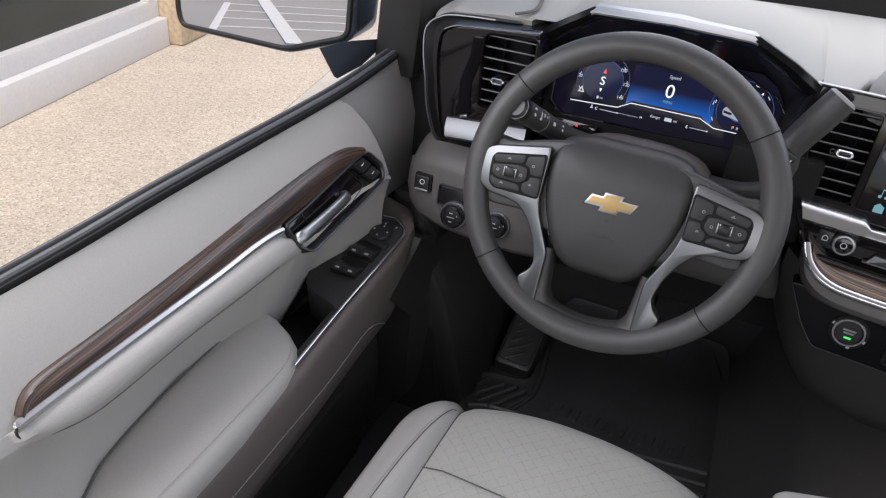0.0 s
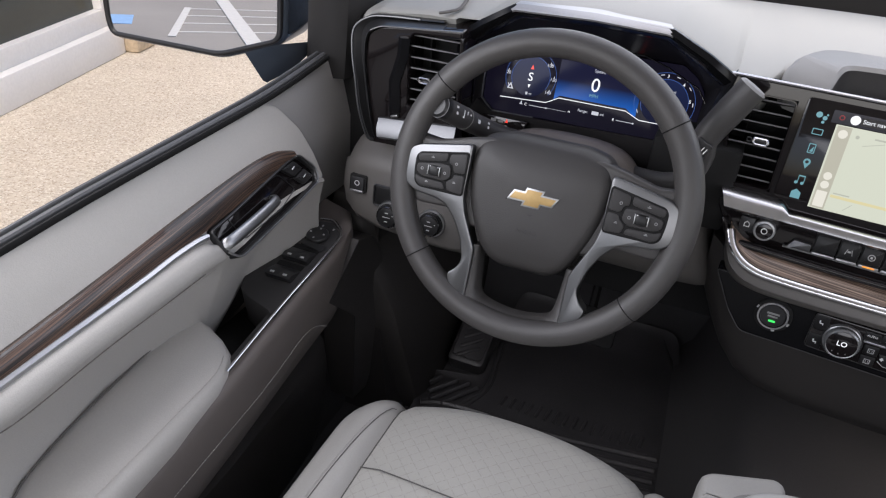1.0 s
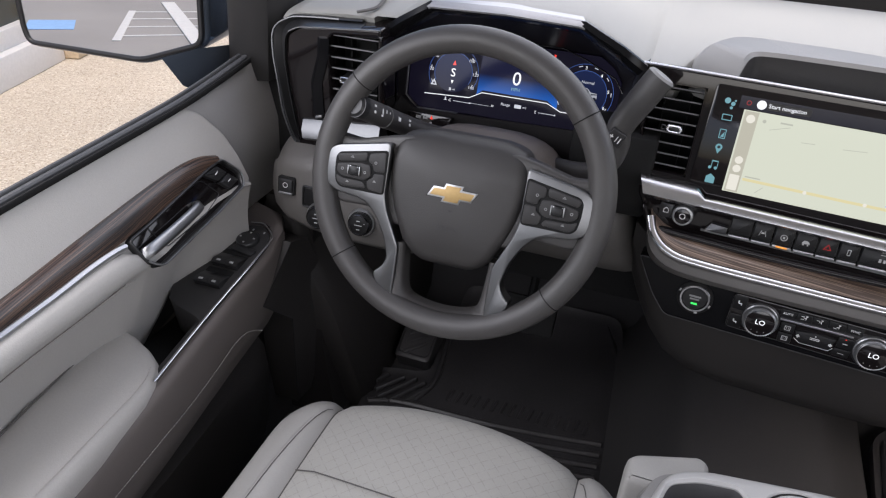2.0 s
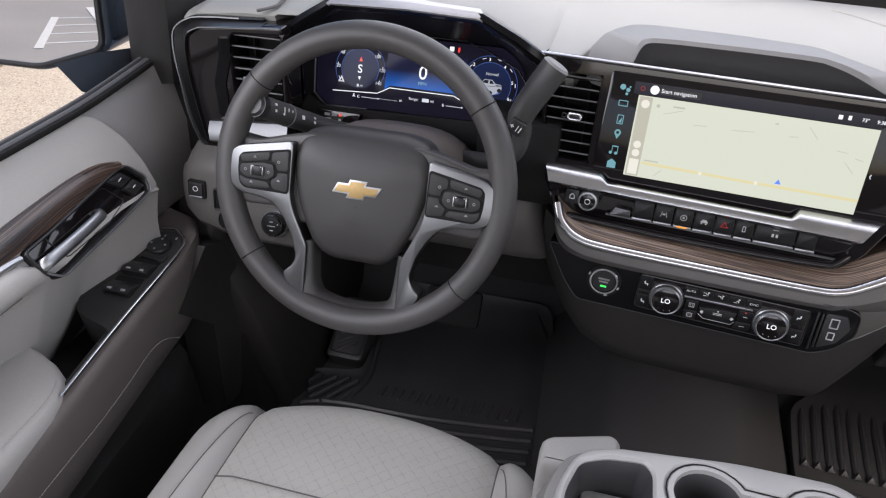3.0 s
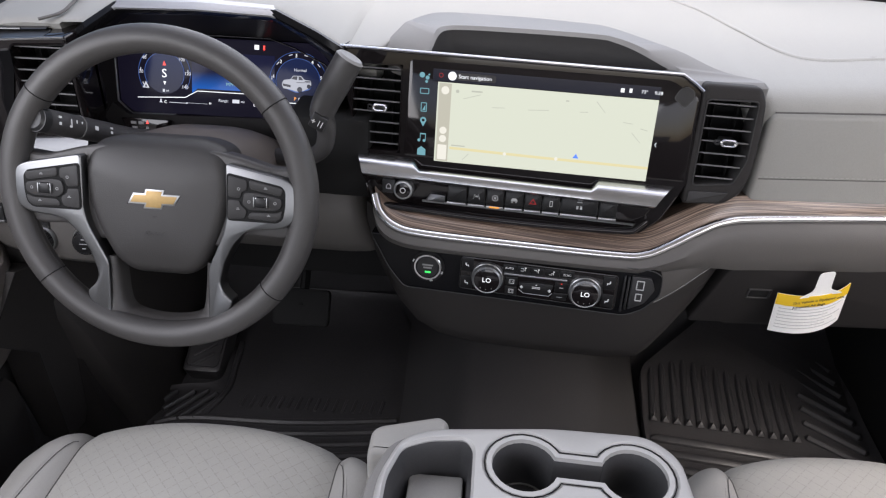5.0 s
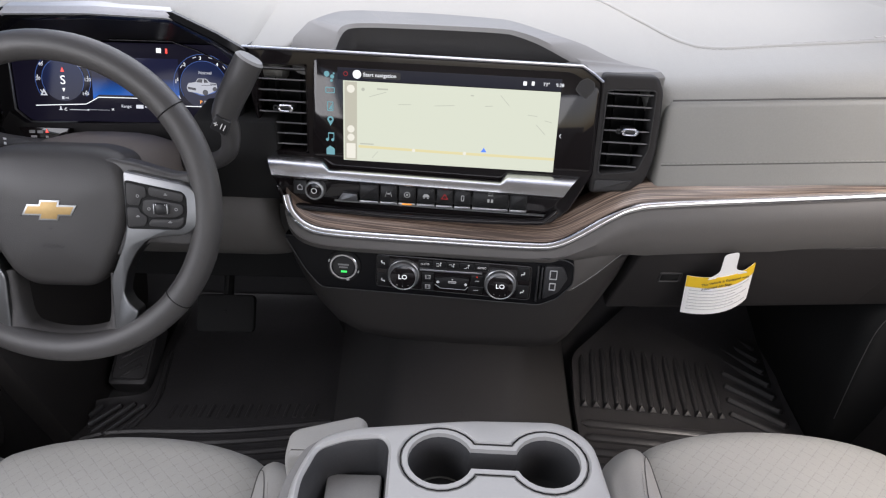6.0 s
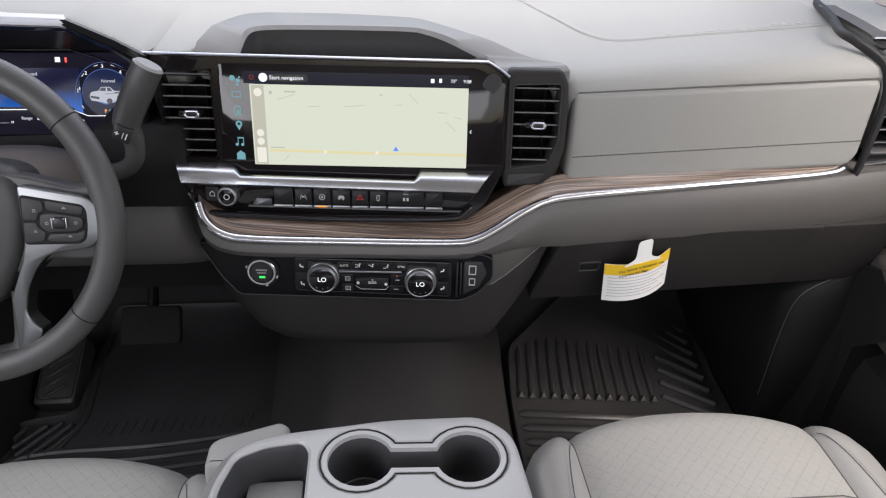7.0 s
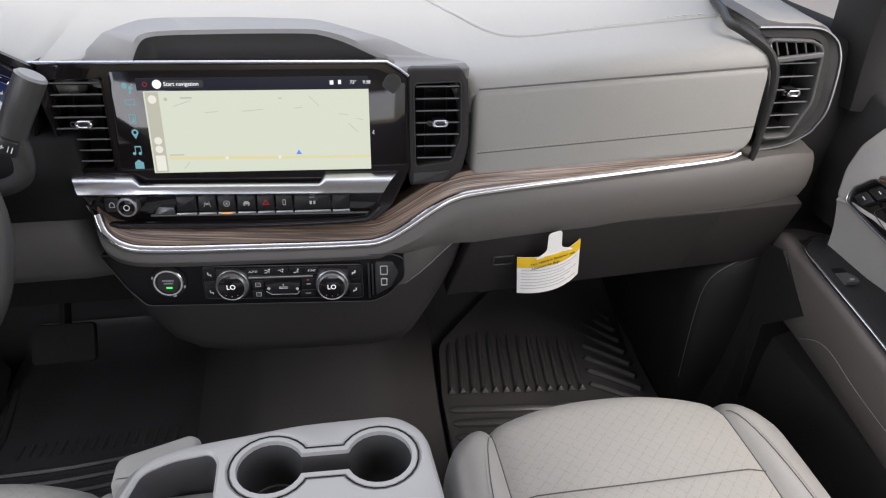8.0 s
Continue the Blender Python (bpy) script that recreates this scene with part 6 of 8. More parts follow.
for sx in (-1, 1):
    def q(pts):
        return [(x * sx, z) for x, z in pts]
    sil = fillet([(0.1655, -0.008), (0.1660, 0.014), (0.1600, 0.0235), (0.1500, 0.0280), (0.0840, 0.0410), (0.0845, -0.0240), (0.0800, -0.0420), (0.0600, -0.0860), (0.0600, -0.1535), (0.0690, -0.1525), (0.0800, -0.1430), (0.0875, -0.1290), (0.0880, -0.1230), (0.0775, -0.1130), (0.0735, -0.1020), (0.0800, -0.0760), (0.0920, -0.0530), (0.1060, -0.0375), (0.1200, -0.0330), (0.1480, -0.0305), (0.1610, -0.0240)], 0.006)
    lea = fillet([(0.172, -0.03), (0.168, 0.040), (0.135, 0.036), (0.095, 0.047), (0.066, 0.053), (0.040, 0.050), (0.040, 0.0), (0.05, -0.06), (0.085, -0.06), (0.10, -0.044), (0.15, -0.046)], 0.008)
    part("spoke_leather", slab(q(lea), W, 0.000, 0.025, 0.005, 4), WHEEL, sw, "dark grey leather spoke")
    bm = slab(q(sil), W, -0.0135, 0.016, 0.0020, 3)
    for v in bm.verts:
        p = IW @ v.co
        if p.y < 0.01:
            leg = max(0.0, min(1.0, (-0.035 - p.z) / 0.06))
            v.co = W @ Vector((p.x, p.y + 0.006 * leg, p.z))
    sp = part("spoke_bezel", bm, SPOKE, sw, "satin silver spoke bezel", 35)
    pad = fillet([(0.1535, -0.004), (0.1535, 0.0130), (0.1490, 0.0190), (0.0855, 0.0310), (0.0855, -0.0245), (0.1440, -0.0245), (0.1510, -0.0190)], 0.005)
    part("key_pad", slab(q(pad), W, -0.0142, 0.0, 0.001), BLACK, sp)
    keys = [[(0.1515, 0.0165), (0.1115, 0.0245), (0.1120, 0.0135), (0.1490, 0.0070)], [(0.1500, 0.0050), (0.1200, 0.0105), (0.1060, 0.0095), (0.1040, -0.0040), (0.1120, -0.0105), (0.1420, -0.0100), (0.1500, -0.0050)],
            [(0.1510, -0.0080), (0.1430, -0.0120), (0.1130, -0.0125), (0.1090, -0.0205), (0.1420, -0.0225), (0.1490, -0.0180)], [(0.1095, 0.0235), (0.0875, 0.0285), (0.0870, 0.0030), (0.1020, 0.0020), (0.1040, 0.0105), (0.1100, 0.0120)],
            [(0.1100, -0.0105), (0.1020, -0.0050), (0.1015, 0.0000), (0.0870, 0.0010), (0.0868, -0.0225), (0.1070, -0.0210)]]
    for i, k in enumerate(keys):
        lift = 0.0012 if i == 1 else 0.0
        part("key", slab(q(fillet(inset(k, 0.0003), 0.0035, 3)), W, -0.0154 - lift, -0.010, 0.0009), DARK, sp, "black push key")
        cx, cz = sum(p[0] for p in k) / len(k), sum(p[1] for p in k) / len(k)
        spots = [(-0.014, 0.0), (0.016, 0.0)] if i == 1 else [(0.0, 0.0)]
        for du, dv in spots:
            u = sx * (cx + du)
            part("key_mark", frame_ring(circle(u, cz + dv, 0.0019, 8), circle(u, cz + dv, 0.0011, 8), W, -0.0157 - lift, -0.0150 - lift, 0.0001), INK, sp) if i in (1, 3) else bars("key_mark", [(u - 0.0020, u + 0.0020, cz + dv - 0.0008, cz + dv + 0.0001), (u - 0.0010, u + 0.0010, cz + dv + 0.0005, cz + dv + 0.0014)], W, INK, sp, -0.0157 - lift)
    tw = part("thumb_wheel", box(sx * 0.126 - 0.0068, sx * 0.126 + 0.0068, -0.0205, -0.010, -0.0065, 0.0060, W, 0.0025), KEYBLACK, sp, "small black roller")
    part("roller_shine", box(sx * 0.126 - 0.0060, sx * 0.126 + 0.0060, -0.0200, -0.0185, 0.0026, 0.0054, W, 0.0007), SILVER, sp, "bright bar on the roller")
    for e in (-0.0080, 0.0068):
        part("roller_edge", box(sx * 0.126 + e, sx * 0.126 + e + 0.0012, -0.0198, -0.010, -0.0058, 0.0055, W, 0.0004), SILVER, sp, "thin silver edge of the roller")
half_in = [(0.054, -0.080), (0.0525, -0.105), (0.0500, -0.130), (0.0460, -0.1420), (0.0390, -0.1480), (0.020, -0.1530)]
half_out = [(0.064, -0.080), (0.0640, -0.105), (0.0645, -0.135), (0.0655, -0.1560), (0.0560, -0.1650), (0.029, -0.1695)]
ins = smooth_path([(-x, z, 0) for x, z in half_in] + [(0.0, -0.1545, 0)] + [(x, z, 0) for x, z in reversed(half_in)], 5)
outs = smooth_path([(-x, z, 0) for x, z in half_out] + [(0.0, -0.1710, 0)] + [(x, z, 0) for x, z in reversed(half_out)], 5)
rings = []
for a, b in zip(ins, outs):
    low = max(0.0, min(1.0, (-0.125 - a.y) / 0.02))
    rings.append([W @ Vector((p.x, y, p.y)) for p, y in ((a, 0.026), (a, 0.012), (a.lerp(b, 0.06), 0.006), (a.lerp(b, 0.22), 0.001 - 0.002 * low), (a.lerp(b, 0.55), -0.0015 - 0.005 * low), (b, -0.001 - 0.009 * low), (b, 0.026))])
part("lower_spoke", loft(rings), WHEEL, sw, "leather lower spoke with an open middle", 60)
part("bottom_seam", sweep([W @ Vector((x, -0.0128 + 0.0, z)) for x, z in ((-0.062, -0.1585), (-0.03, -0.1665), (0.0, -0.1685), (0.03, -0.1665), (0.062, -0.1585))], 0.0012, 0.0012, OUT, 6), BLACK, sw)

col = thing("steering_column", (-0.474, 0.60, 0.72), "dark taupe steering column shroud behind the wheel", "column")
rings = []
for y, zc, rx, rz in ((0.475, 0.762, 0.055, 0.048), (0.50, 0.758, 0.072, 0.056), (0.56, 0.750, 0.088, 0.064), (0.63, 0.735, 0.098, 0.057), (0.70, 0.702, 0.098, 0.050)):
    rings.append([Vector((-0.474 + rx * math.copysign(abs(math.cos(g)) ** 0.7, math.cos(g)), y, zc + rz * math.copysign(abs(math.sin(g)) ** 0.7, math.sin(g)))) for g in [2 * math.pi * i / 28 for i in range(28)]])
part("shroud", loft(rings), BROWN, col)
part("key_tag", box(-0.482, -0.472, 0.512, 0.516, 0.646, 0.652, b=0.001), ICON, col, "small white spot under the shroud")


def lever(name, pts, rad, label, squash=1.0):
    t = thing(name, pts[-1], label, "stalk")
    p = smooth_path(pts, 6)
    n = len(p)
    rr = []
    for i in range(n):
        f = i / (n - 1) * (len(rad) - 1)
        k = min(int(f), len(rad) - 2)
        rr.append(2 * (rad[k] + (rad[k + 1] - rad[k]) * (f - k)))
    part("lever", sweep(p, rr, [r * squash for r in rr], (0, -0.6, 0.8), 16), LEVER, t, "", 50)
    return t, p


sh, p = lever("gear_lever", [(-0.395, 0.625, 0.755), (-0.345, 0.60, 0.765), (-0.312, 0.585, 0.785), (-0.302, 0.578, 0.815), (-0.305, 0.576, 0.842), (-0.286, 0.580, 0.880), (-0.270, 0.584, 0.908)], (0.011, 0.011, 0.011, 0.012, 0.0165, 0.0178, 0.0178), "black column gear lever with a thick rounded grip")
ax = (p[-1] - p[-4]).normalized()
part("grip_end", sweep([p[-1] + ax * 0.0, p[-1] + ax * 0.003], [0.036, 0.030], [0.036, 0.030], (0, -0.6, 0.8), 16), MIDGREY, sh, "grey end of the grip")
k = p[-15]
part("thumb_key", box(-0.010, 0.010, -0.004, 0.004, -0.010, 0.010, Matrix.Translation(k + Vector((-0.002, -0.0155, 0.002))) @ pose(0, 0, 0, 0, 28, 0), 0.002), SATIN, sh, "black plus and minus key")
bars("thumb_mark", [(-0.008, -0.003, -0.0006, 0.0006), (-0.0061, -0.0049, -0.0025, 0.0025), (0.001, 0.002, -0.004, 0.004), (0.005, 0.0062, -0.004, 0.004)], Matrix.Translation(k + Vector((-0.002, -0.0200, 0.002))) @ pose(0, 0, 0, 0, 28, 0), ICON, sh)
si, p = lever("signal_stalk", [(-0.52, 0.61, 0.775), (-0.56, 0.592, 0.783), (-0.588, 0.560, 0.802), (-0.600, 0.520, 0.825), (-0.611, 0.484, 0.846)], (0.010, 0.012, 0.014, 0.0145, 0.0145), "black turn signal stalk with white symbols")
ax = (p[-1] - p[-4]).normalized()
part("end_ring", sweep([p[-1], p[-1] + ax * 0.010], 0.030, 0.030, (0, -0.6, 0.8), 18), SATIN, si)
part("end_cap", sweep([p[-1] + ax * 0.010, p[-1] + ax * 0.013], [0.028, 0.022], [0.028, 0.022], (0, -0.6, 0.8), 18), SATIN, si)
part("print_ring", sweep([p[-8], p[-8] + ax * 0.0015], 0.0300, 0.0300, (0, -0.6, 0.8), 18), MIDGREY, si)
FACE = Vector((0.35, -0.75, 0.55))
UPS = (FACE - ax * ax.dot(FACE)).normalized()
ACROSS = ax.cross(UPS)
for d, s, w, o in ((-3, 0.003, 0.004, -0.004), (-3, 0.004, 0.003, 0.004), (-5, 0.003, 0.003, -0.005), (-5, 0.0012, 0.009, 0.0), (-6, 0.0012, 0.005, 0.002), (-7, 0.0012, 0.003, 0.002), (-10, 0.005, 0.006, -0.001), (-13, 0.003, 0.004, -0.003), (-13, 0.004, 0.003, 0.003)):
    c = p[d] + (UPS * 0.0148 + ACROSS * o * 0.95) - UPS * o * o * 34
    part("print", sweep([c - ax * s / 2, c + ax * s / 2], w, 0.0010, UPS, 6), ICON, si)

# ---- switches left of the wheel ----
b = thing("parking_brake_switch", LOW @ Vector((-0.066, -0.01, 0.012)), "black parking brake key in the taupe panel", "switch")
part("frame", slab(rect(-0.080, -0.052, 0.000, 0.028, 0.003), LOW, -0.0095, 0.0, 0.001), BLACK, b)
part("key", slab(rect(-0.077, -0.055, 0.004, 0.025, 0.002), LOW, -0.0125, -0.005, 0.0015), SATIN, b)
part("lip", slab(rect(-0.077, -0.055, 0.0015, 0.005, 0.001), LOW, -0.014, -0.005, 0.001), SILVER, b, "thin silver lip")
part("mark", frame_ring(circle(-0.066, 0.016, 0.0042, 14), circle(-0.066, 0.016, 0.0032, 14), LOW, -0.0129, -0.012, 0.0001), ICON, b)
b = thing("blank_switch", LOW @ Vector((-0.02, -0.01, 0.005)), "blank dark switch cover in the taupe panel", "switch")
part("rim", frame_ring(rect(-0.0395, 0.006, -0.014, 0.020, 0.004), rect(-0.0370, 0.0035, -0.0115, 0.0175, 0.003), LOW, -0.0105, 0.0, 0.001), SATIN, b, "thin satin rim")
part("cover", slab(rect(-0.0365, 0.003, -0.011, 0.017, 0.003), LOW, -0.0085, 0.0, 0.001), KEYBLACK, b)
for x, z, words in ((-0.008, -0.0225, "mode"), (0.060, -0.0195, "lights")):
    d = LOW @ Matrix.Translation((x, -0.008, z))
    t = thing("rotary_knob", d.translation, "round black rotary knob in a bright ring" if words == "mode" else "round black headlamp knob in a bright ring", "knob", "rotary knobs by the wheel")
    part("ring", turned([(0.0215, -0.001), (0.0215, 0.004), (0.0205, 0.0055), (0.0185, 0.0055), (0.018, 0.003)], d, 36), SILVER, t, "bright ring")
    kn = part("knob", turned([(0.0175, 0.0), (0.0170, 0.013), (0.0160, 0.016), (0.014, 0.017)], d, 36), KEYBLACK, t)
    part("knob_edge", turned([(0.0163, 0.012), (0.0168, 0.0158), (0.0155, 0.0172), (0.0143, 0.0172), (0.0138, 0.0165)], d, 36), DARKCHROME, kn, "bright edge of the knob face")
    bm = bmesh.new()
    for i in range(28):
        box(0.0168, 0.0184, -0.012, -0.002, -0.0009, 0.0009, d @ Matrix.Rotation(2 * math.pi * i / 28, 4, "Y"), 0, bm)
    part("knurl", bm, SATIN, kn, "ribbed grip")
    bars("mark", [(-0.006, 0.006, -0.0005, 0.0005), (-0.0025, 0.0025, 0.006, 0.0075), (-0.0025, 0.0025, -0.0075, -0.006), (0.009, 0.0105, 0.003, 0.0045)], d, SOFTINK, t, -0.0176)

# ---- doors ----
def door(sx, ahead):
    name = "driver" if sx < 0 else "passenger"
    flip = Matrix.Translation((0, ahead, 0)) @ Matrix.Diagonal((-sx, 1, 1, 1))
    d = thing("car_door", (sx * 0.85, -0.1, 0.1), "grey %s door with %swood trim and a padded armrest" % (name, "striped " if sx < 0 else "dark "), "car door")
    # door face: x forward, z up the face, -y into the cabin
    k = 1 / math.hypot(1, 0.5)
    D = flip @ Matrix(((0, -k, -0.5 * k, -0.82), (1, 0, 0, 0.2), (0, -0.5 * k, k, 0.70), (0, 0, 0, 1)))
    # carcass
    rings = []
    for y, top in ((-0.62, 0.760), (-0.2, 0.775), (0.15, 0.793), (0.49, 0.808), (0.60, 0.826), (0.66, 0.838), (0.76, 0.845)):
        fwd = max(0.0, (y - 0.49) / 0.17)
        sh = [(0.878 + 0.006 * min(1.0, fwd), top - 0.012), (0.888, 0.72), (0.888, 0.60), (0.870, 0.42), (0.845, 0.30), (0.84, 0.10), (0.93, 0.06), (0.96, 0.40), (0.935, top - 0.07), (0.893, top - 0.012)]
        rings.append([flip @ Vector((-x, y, z)) for x, z in sh])
    part("carcass", loft(rings), DARK, d, "dark inner door", 60)
    rings = []
    for y, top in ((0.47 if sx < 0 else 0.545, 0.810 if sx < 0 else 0.815), (0.56, 0.8185 if sx < 0 else 0.821), (0.60, 0.8235 if sx < 0 else 0.827), (0.66, 0.831 if sx < 0 else 0.839), (0.765, 0.842)):
        fwd = min(1.0, max(0.0, (y - 0.49) / 0.17))
        sh = [(0.888, top - 0.0075), (0.878 + 0.004 * fwd, top - 0.010), (0.8735 + 0.004 * fwd, top - 0.018), (0.856, 0.72), (0.858, 0.60), (0.875, 0.59), (0.875, 0.70)]
        rings.append([flip @ Vector((-x, y, z)) for x, z in sh])
    # one trim in two tones: each door's light is in the colour
    part("sail_trim", loft(rings), SAIL if sx < 0 else DARK, d, "sail trim ahead of the pad, toned for each door's light", 60)
    # belt seal: narrow gap, broad lip, outer lip
    for off, w, h, dz, mt in ((0.001, 0.005, 0.008, -0.003, BLACK), (0.008, 0.008, 0.009, 0.000, SEAL), (0.0145, 0.004, 0.008, -0.002, BLACK), (0.019, 0.006, 0.009, 0.000, SEAL)):
        p = [flip @ Vector((-(0.866 + off), y, z + dz)) for y, z in ((-0.62, 0.766), (-0.03, 0.787), (0.164, 0.798), (0.40, 0.807), (0.488, 0.8115), (0.55, 0.8175), (0.60, 0.8235), (0.640, 0.8285))][:8 if sx < 0 else 5]
        part("belt_seal", sweep(smooth_path(p, 4), w, h, (0, 0, 1), 8, square=0.7), mt, d, "black rubber window seal")
    # upper pad
    fw = 0.0 if sx < 0 else 0.04
    up = fillet([(-0.80, 0.078), (-0.25, 0.098), (0.0, 0.113), (0.15, 0.119), (0.270 + fw, 0.124), (0.308 + fw, 0.100), (0.332 + 0.8 * fw, 0.060), (0.339 + 0.5 * fw, 0.020), (0.337, -0.022), (0.10, -0.014), (-0.80, -0.014)], 0.010)
    part("upper_pad", slab(up, D, 0.003, 0.04, 0.006, 4), DOORPAD, d, "light grey grained door pad", 60)
    # soft roll under the bright strip, running into the recessed wall above the armrest
    rows = [(-0.80, -0.006, -0.019, -0.0042, 0.797, 0.519), (-0.32, -0.006, -0.019, -0.0042, 0.797, 0.5455), (-0.288, -0.006, -0.020, -0.003, 0.806, 0.5470), (-0.277, -0.006, -0.022, 0.003, 0.811, 0.5480), (-0.258, -0.002, -0.028, 0.006, 0.820, 0.5490), (-0.235, 0.000, -0.033, 0.008, 0.833, 0.5500),
            (-0.193, 0.001, -0.034, 0.0095, 0.853, 0.5515), (-0.145, 0.002, -0.031, 0.010, 0.860, 0.5555), (-0.065, 0.004, -0.030, 0.010, 0.868, 0.5625), (0.0, 0.006, -0.030, 0.010, 0.873, 0.545), (0.052, 0.006, -0.030, 0.0095, 0.875, 0.515),
            (0.072, 0.003, -0.030, 0.008, 0.875, 0.500), (0.086, -0.006, -0.031, 0.005, 0.875, 0.500), (0.100, -0.008, -0.032, 0.001, 0.874, 0.500), (0.130, -0.008, -0.031, -0.001, 0.872, 0.510), (0.160, -0.008, -0.027, -0.001, 0.868, 0.535), (0.190, -0.008, -0.022, -0.001, 0.862, 0.566), (0.250, -0.008, -0.018, -0.001, 0.838, 0.581), (0.300, -0.012, -0.020, -0.001, 0.828, 0.589), (0.329, -0.018, -0.026, -0.001, 0.822, 0.596)]
    rings = []
    for i in range(len(rows) * 3 - 2):
        a, b = rows[i // 3], rows[min(i // 3 + 1, len(rows) - 1)]
        x, v0, v1, bl, ex, ez = (p + (q - p) * (i % 3) / 3 for p, q in zip(a, b))
        tuck = 0.005 + 0.018 * max(0.0, min(1.0, (0.095 - x) / 0.05)) * max(0.0, min(1.0, (x + 0.275) / 0.04))
        face = [(v0, 0.004), (v0 - 0.003, -bl * 0.65), (v0 * 0.65 + v1 * 0.35, -bl), (v0 * 0.35 + v1 * 0.65, -bl), (v1 + 0.007, -bl * 0.75), (v1 + 0.002, -bl * 0.3), (v1, 0.004), (v1 - 0.001, tuck)]
        if x < -0.277:
            face = [(v, 0.0026 + 0.0004 * k) for k, (v, o) in enumerate(face)]
        ring = [D @ Vector((x, o, v)) for v, o in face]
        s, e = ring[-1], flip @ Vector((-ex, 0.2 + x, ez))
        ring += [s.lerp(e, f) + D.to_3x3() @ Vector((0, (0.004 + (0.40 * max(0.0, 0.875 - ex) if x < -0.06 else 0.0)) * math.sin(math.pi * f), 0)) for f in (0.12, 0.3, 0.5, 0.65, 0.8, 0.9, 1.0)]
        ring += [flip @ Vector((-0.90, 0.2 + x, ez - 0.01)), flip @ Vector((-0.90, 0.2 + x, 0.70))]
        rings.append(ring)
    part("recess_wall", loft(rings), DOORPAD, d, "light grey soft roll and recessed door wall", 65)
    seam = [D @ Vector((r[0], 0.0008, r[2] - 0.003)) for r in rows[6:12]]
    part("roll_stitching", dashes(smooth_path(seam, 8), 0.006, 0.6, 0.0008), SEATSIDE, d, "fine stitching below the soft roll")
    crease = smooth_path([D @ Vector((x, o, v)) for x, o, v in ((-0.2785, -0.0005, -0.006), (-0.2770, -0.0005, -0.0150), (-0.2690, -0.0005, -0.0215), (-0.2450, 0.0, -0.0300), (-0.2160, 0.0006, -0.0355), (-0.1780, 0.0008, -0.0355), (-0.1000, 0.0008, -0.0318), (-0.0110, 0.0008, -0.0312), (0.0550, 0.0008, -0.0305))], 6)
    part("roll_crease", sweep(crease, 0.0012, 0.0012, (0.8, 0, 0.4), 6), BROWN, d, "soft crease under the roll")
    shut = smooth_path([flip @ Vector((-x, y, z)) for x, y, z in ((0.856, 0.2835, 0.5690), (0.864, 0.270, 0.5720), (0.8650, 0.21, 0.5710), (0.862, 0.12, 0.5640), (0.858, 0.06, 0.5590), (0.850, 0.012, 0.5545), (0.836, -0.020, 0.5530), (0.818, -0.055, 0.5515), (0.798, -0.10, 0.5490))], 6)
    part("armrest_shut_line", sweep(shut, 0.0026, 0.0026, (0, 0, 1), 6), SEAM, d, "dark shut line round the armrest pad")
    # wood strip with bright lower edge
    wd = smooth_path([(-0.2715, 0.0045, 0), (-0.2480, 0.0205, 0), (-0.172, 0.0255, 0), (-0.05, 0.0345, 0), (0.055, 0.0435, 0), (0.186, 0.0525, 0), (0.252, 0.0510, 0), (0.290, 0.040, 0)], 5)
    lw = smooth_path([(-0.268, 0.0005, 0), (-0.252, 0.001, 0), (-0.17, 0.004, 0), (-0.03, 0.010, 0), (0.062, 0.012, 0), (0.16, 0.019, 0), (0.24, 0.027, 0), (0.282, 0.029, 0)], 5)
    rings = []
    for a, b in zip(wd, lw):
        m2 = (a + b) / 2
        q1 = a.lerp(b, 0.28)
        rings.append([D @ Vector((a.x, 0.002, a.y)), D @ Vector((a.x, -0.001, a.y - 0.001)), D @ Vector((q1.x, -0.0058, q1.y)), D @ Vector((m2.x, -0.0072, m2.y - 0.002)), D @ Vector((b.x, -0.0045, b.y)), D @ Vector((b.x, 0.02, b.y)), D @ Vector((a.x, 0.02, a.y))])
    part("wood_strip", veneer(rings, 0.02), WOODY, d, "dark striped wood strip")
    ch = smooth_path([D @ Vector((x, -0.004, z)) for x, z in ((-0.276, -0.003), (-0.262, -0.0015), (-0.158, 0.002), (-0.037, 0.005), (0.022, 0.008), (0.060, 0.008), (0.080, 0.006))], 6)
    part("bright_strip", sweep(ch, [0.005] + [0.0085] * (len(ch) - 2) + [0.004], 0.008, (0.5, 0, 0.8), 8, square=0.7), STRIPBRIGHT, d, "polished bright strip")
    part("strip_end", sweep(smooth_path([D @ Vector(v) for v in ((-0.275, -0.003, -0.002), (-0.2785, -0.001, -0.009), (-0.2765, -0.001, -0.0155))], 4), 0.0022, 0.0022, (0.8, 0, 0.4), 6), SATIN, d)
    # handle bezel
    bz = fillet([(0.084, 0.011), (0.130, 0.015), (0.20, 0.024), (0.262, 0.032), (0.291, 0.033), (0.315, 0.002), (0.308, -0.018), (0.240, -0.027), (0.110, -0.040), (0.092, -0.024)], 0.009)
    hz = part("handle_bezel", frame_ring(bz, inset(bz, 0.004), D, -0.007, 0.01, 0.0015, deep=0.004), SATIN, d, "satin black handle surround", 50)
    part("bezel_edge", sweep([D @ Vector((x, -0.0076, z)) for x, z in inset(bz, 0.0012)[20:48]], 0.0026, 0.0026, (0.8, 0, 0.4), 8), SILVER, hz, "silver edge of the surround")
    part("handle_cup", slab(inset(bz, 0.0035), D, 0.0015, 0.008, 0.0003), GLOSS, hz, "gloss black handle recess")
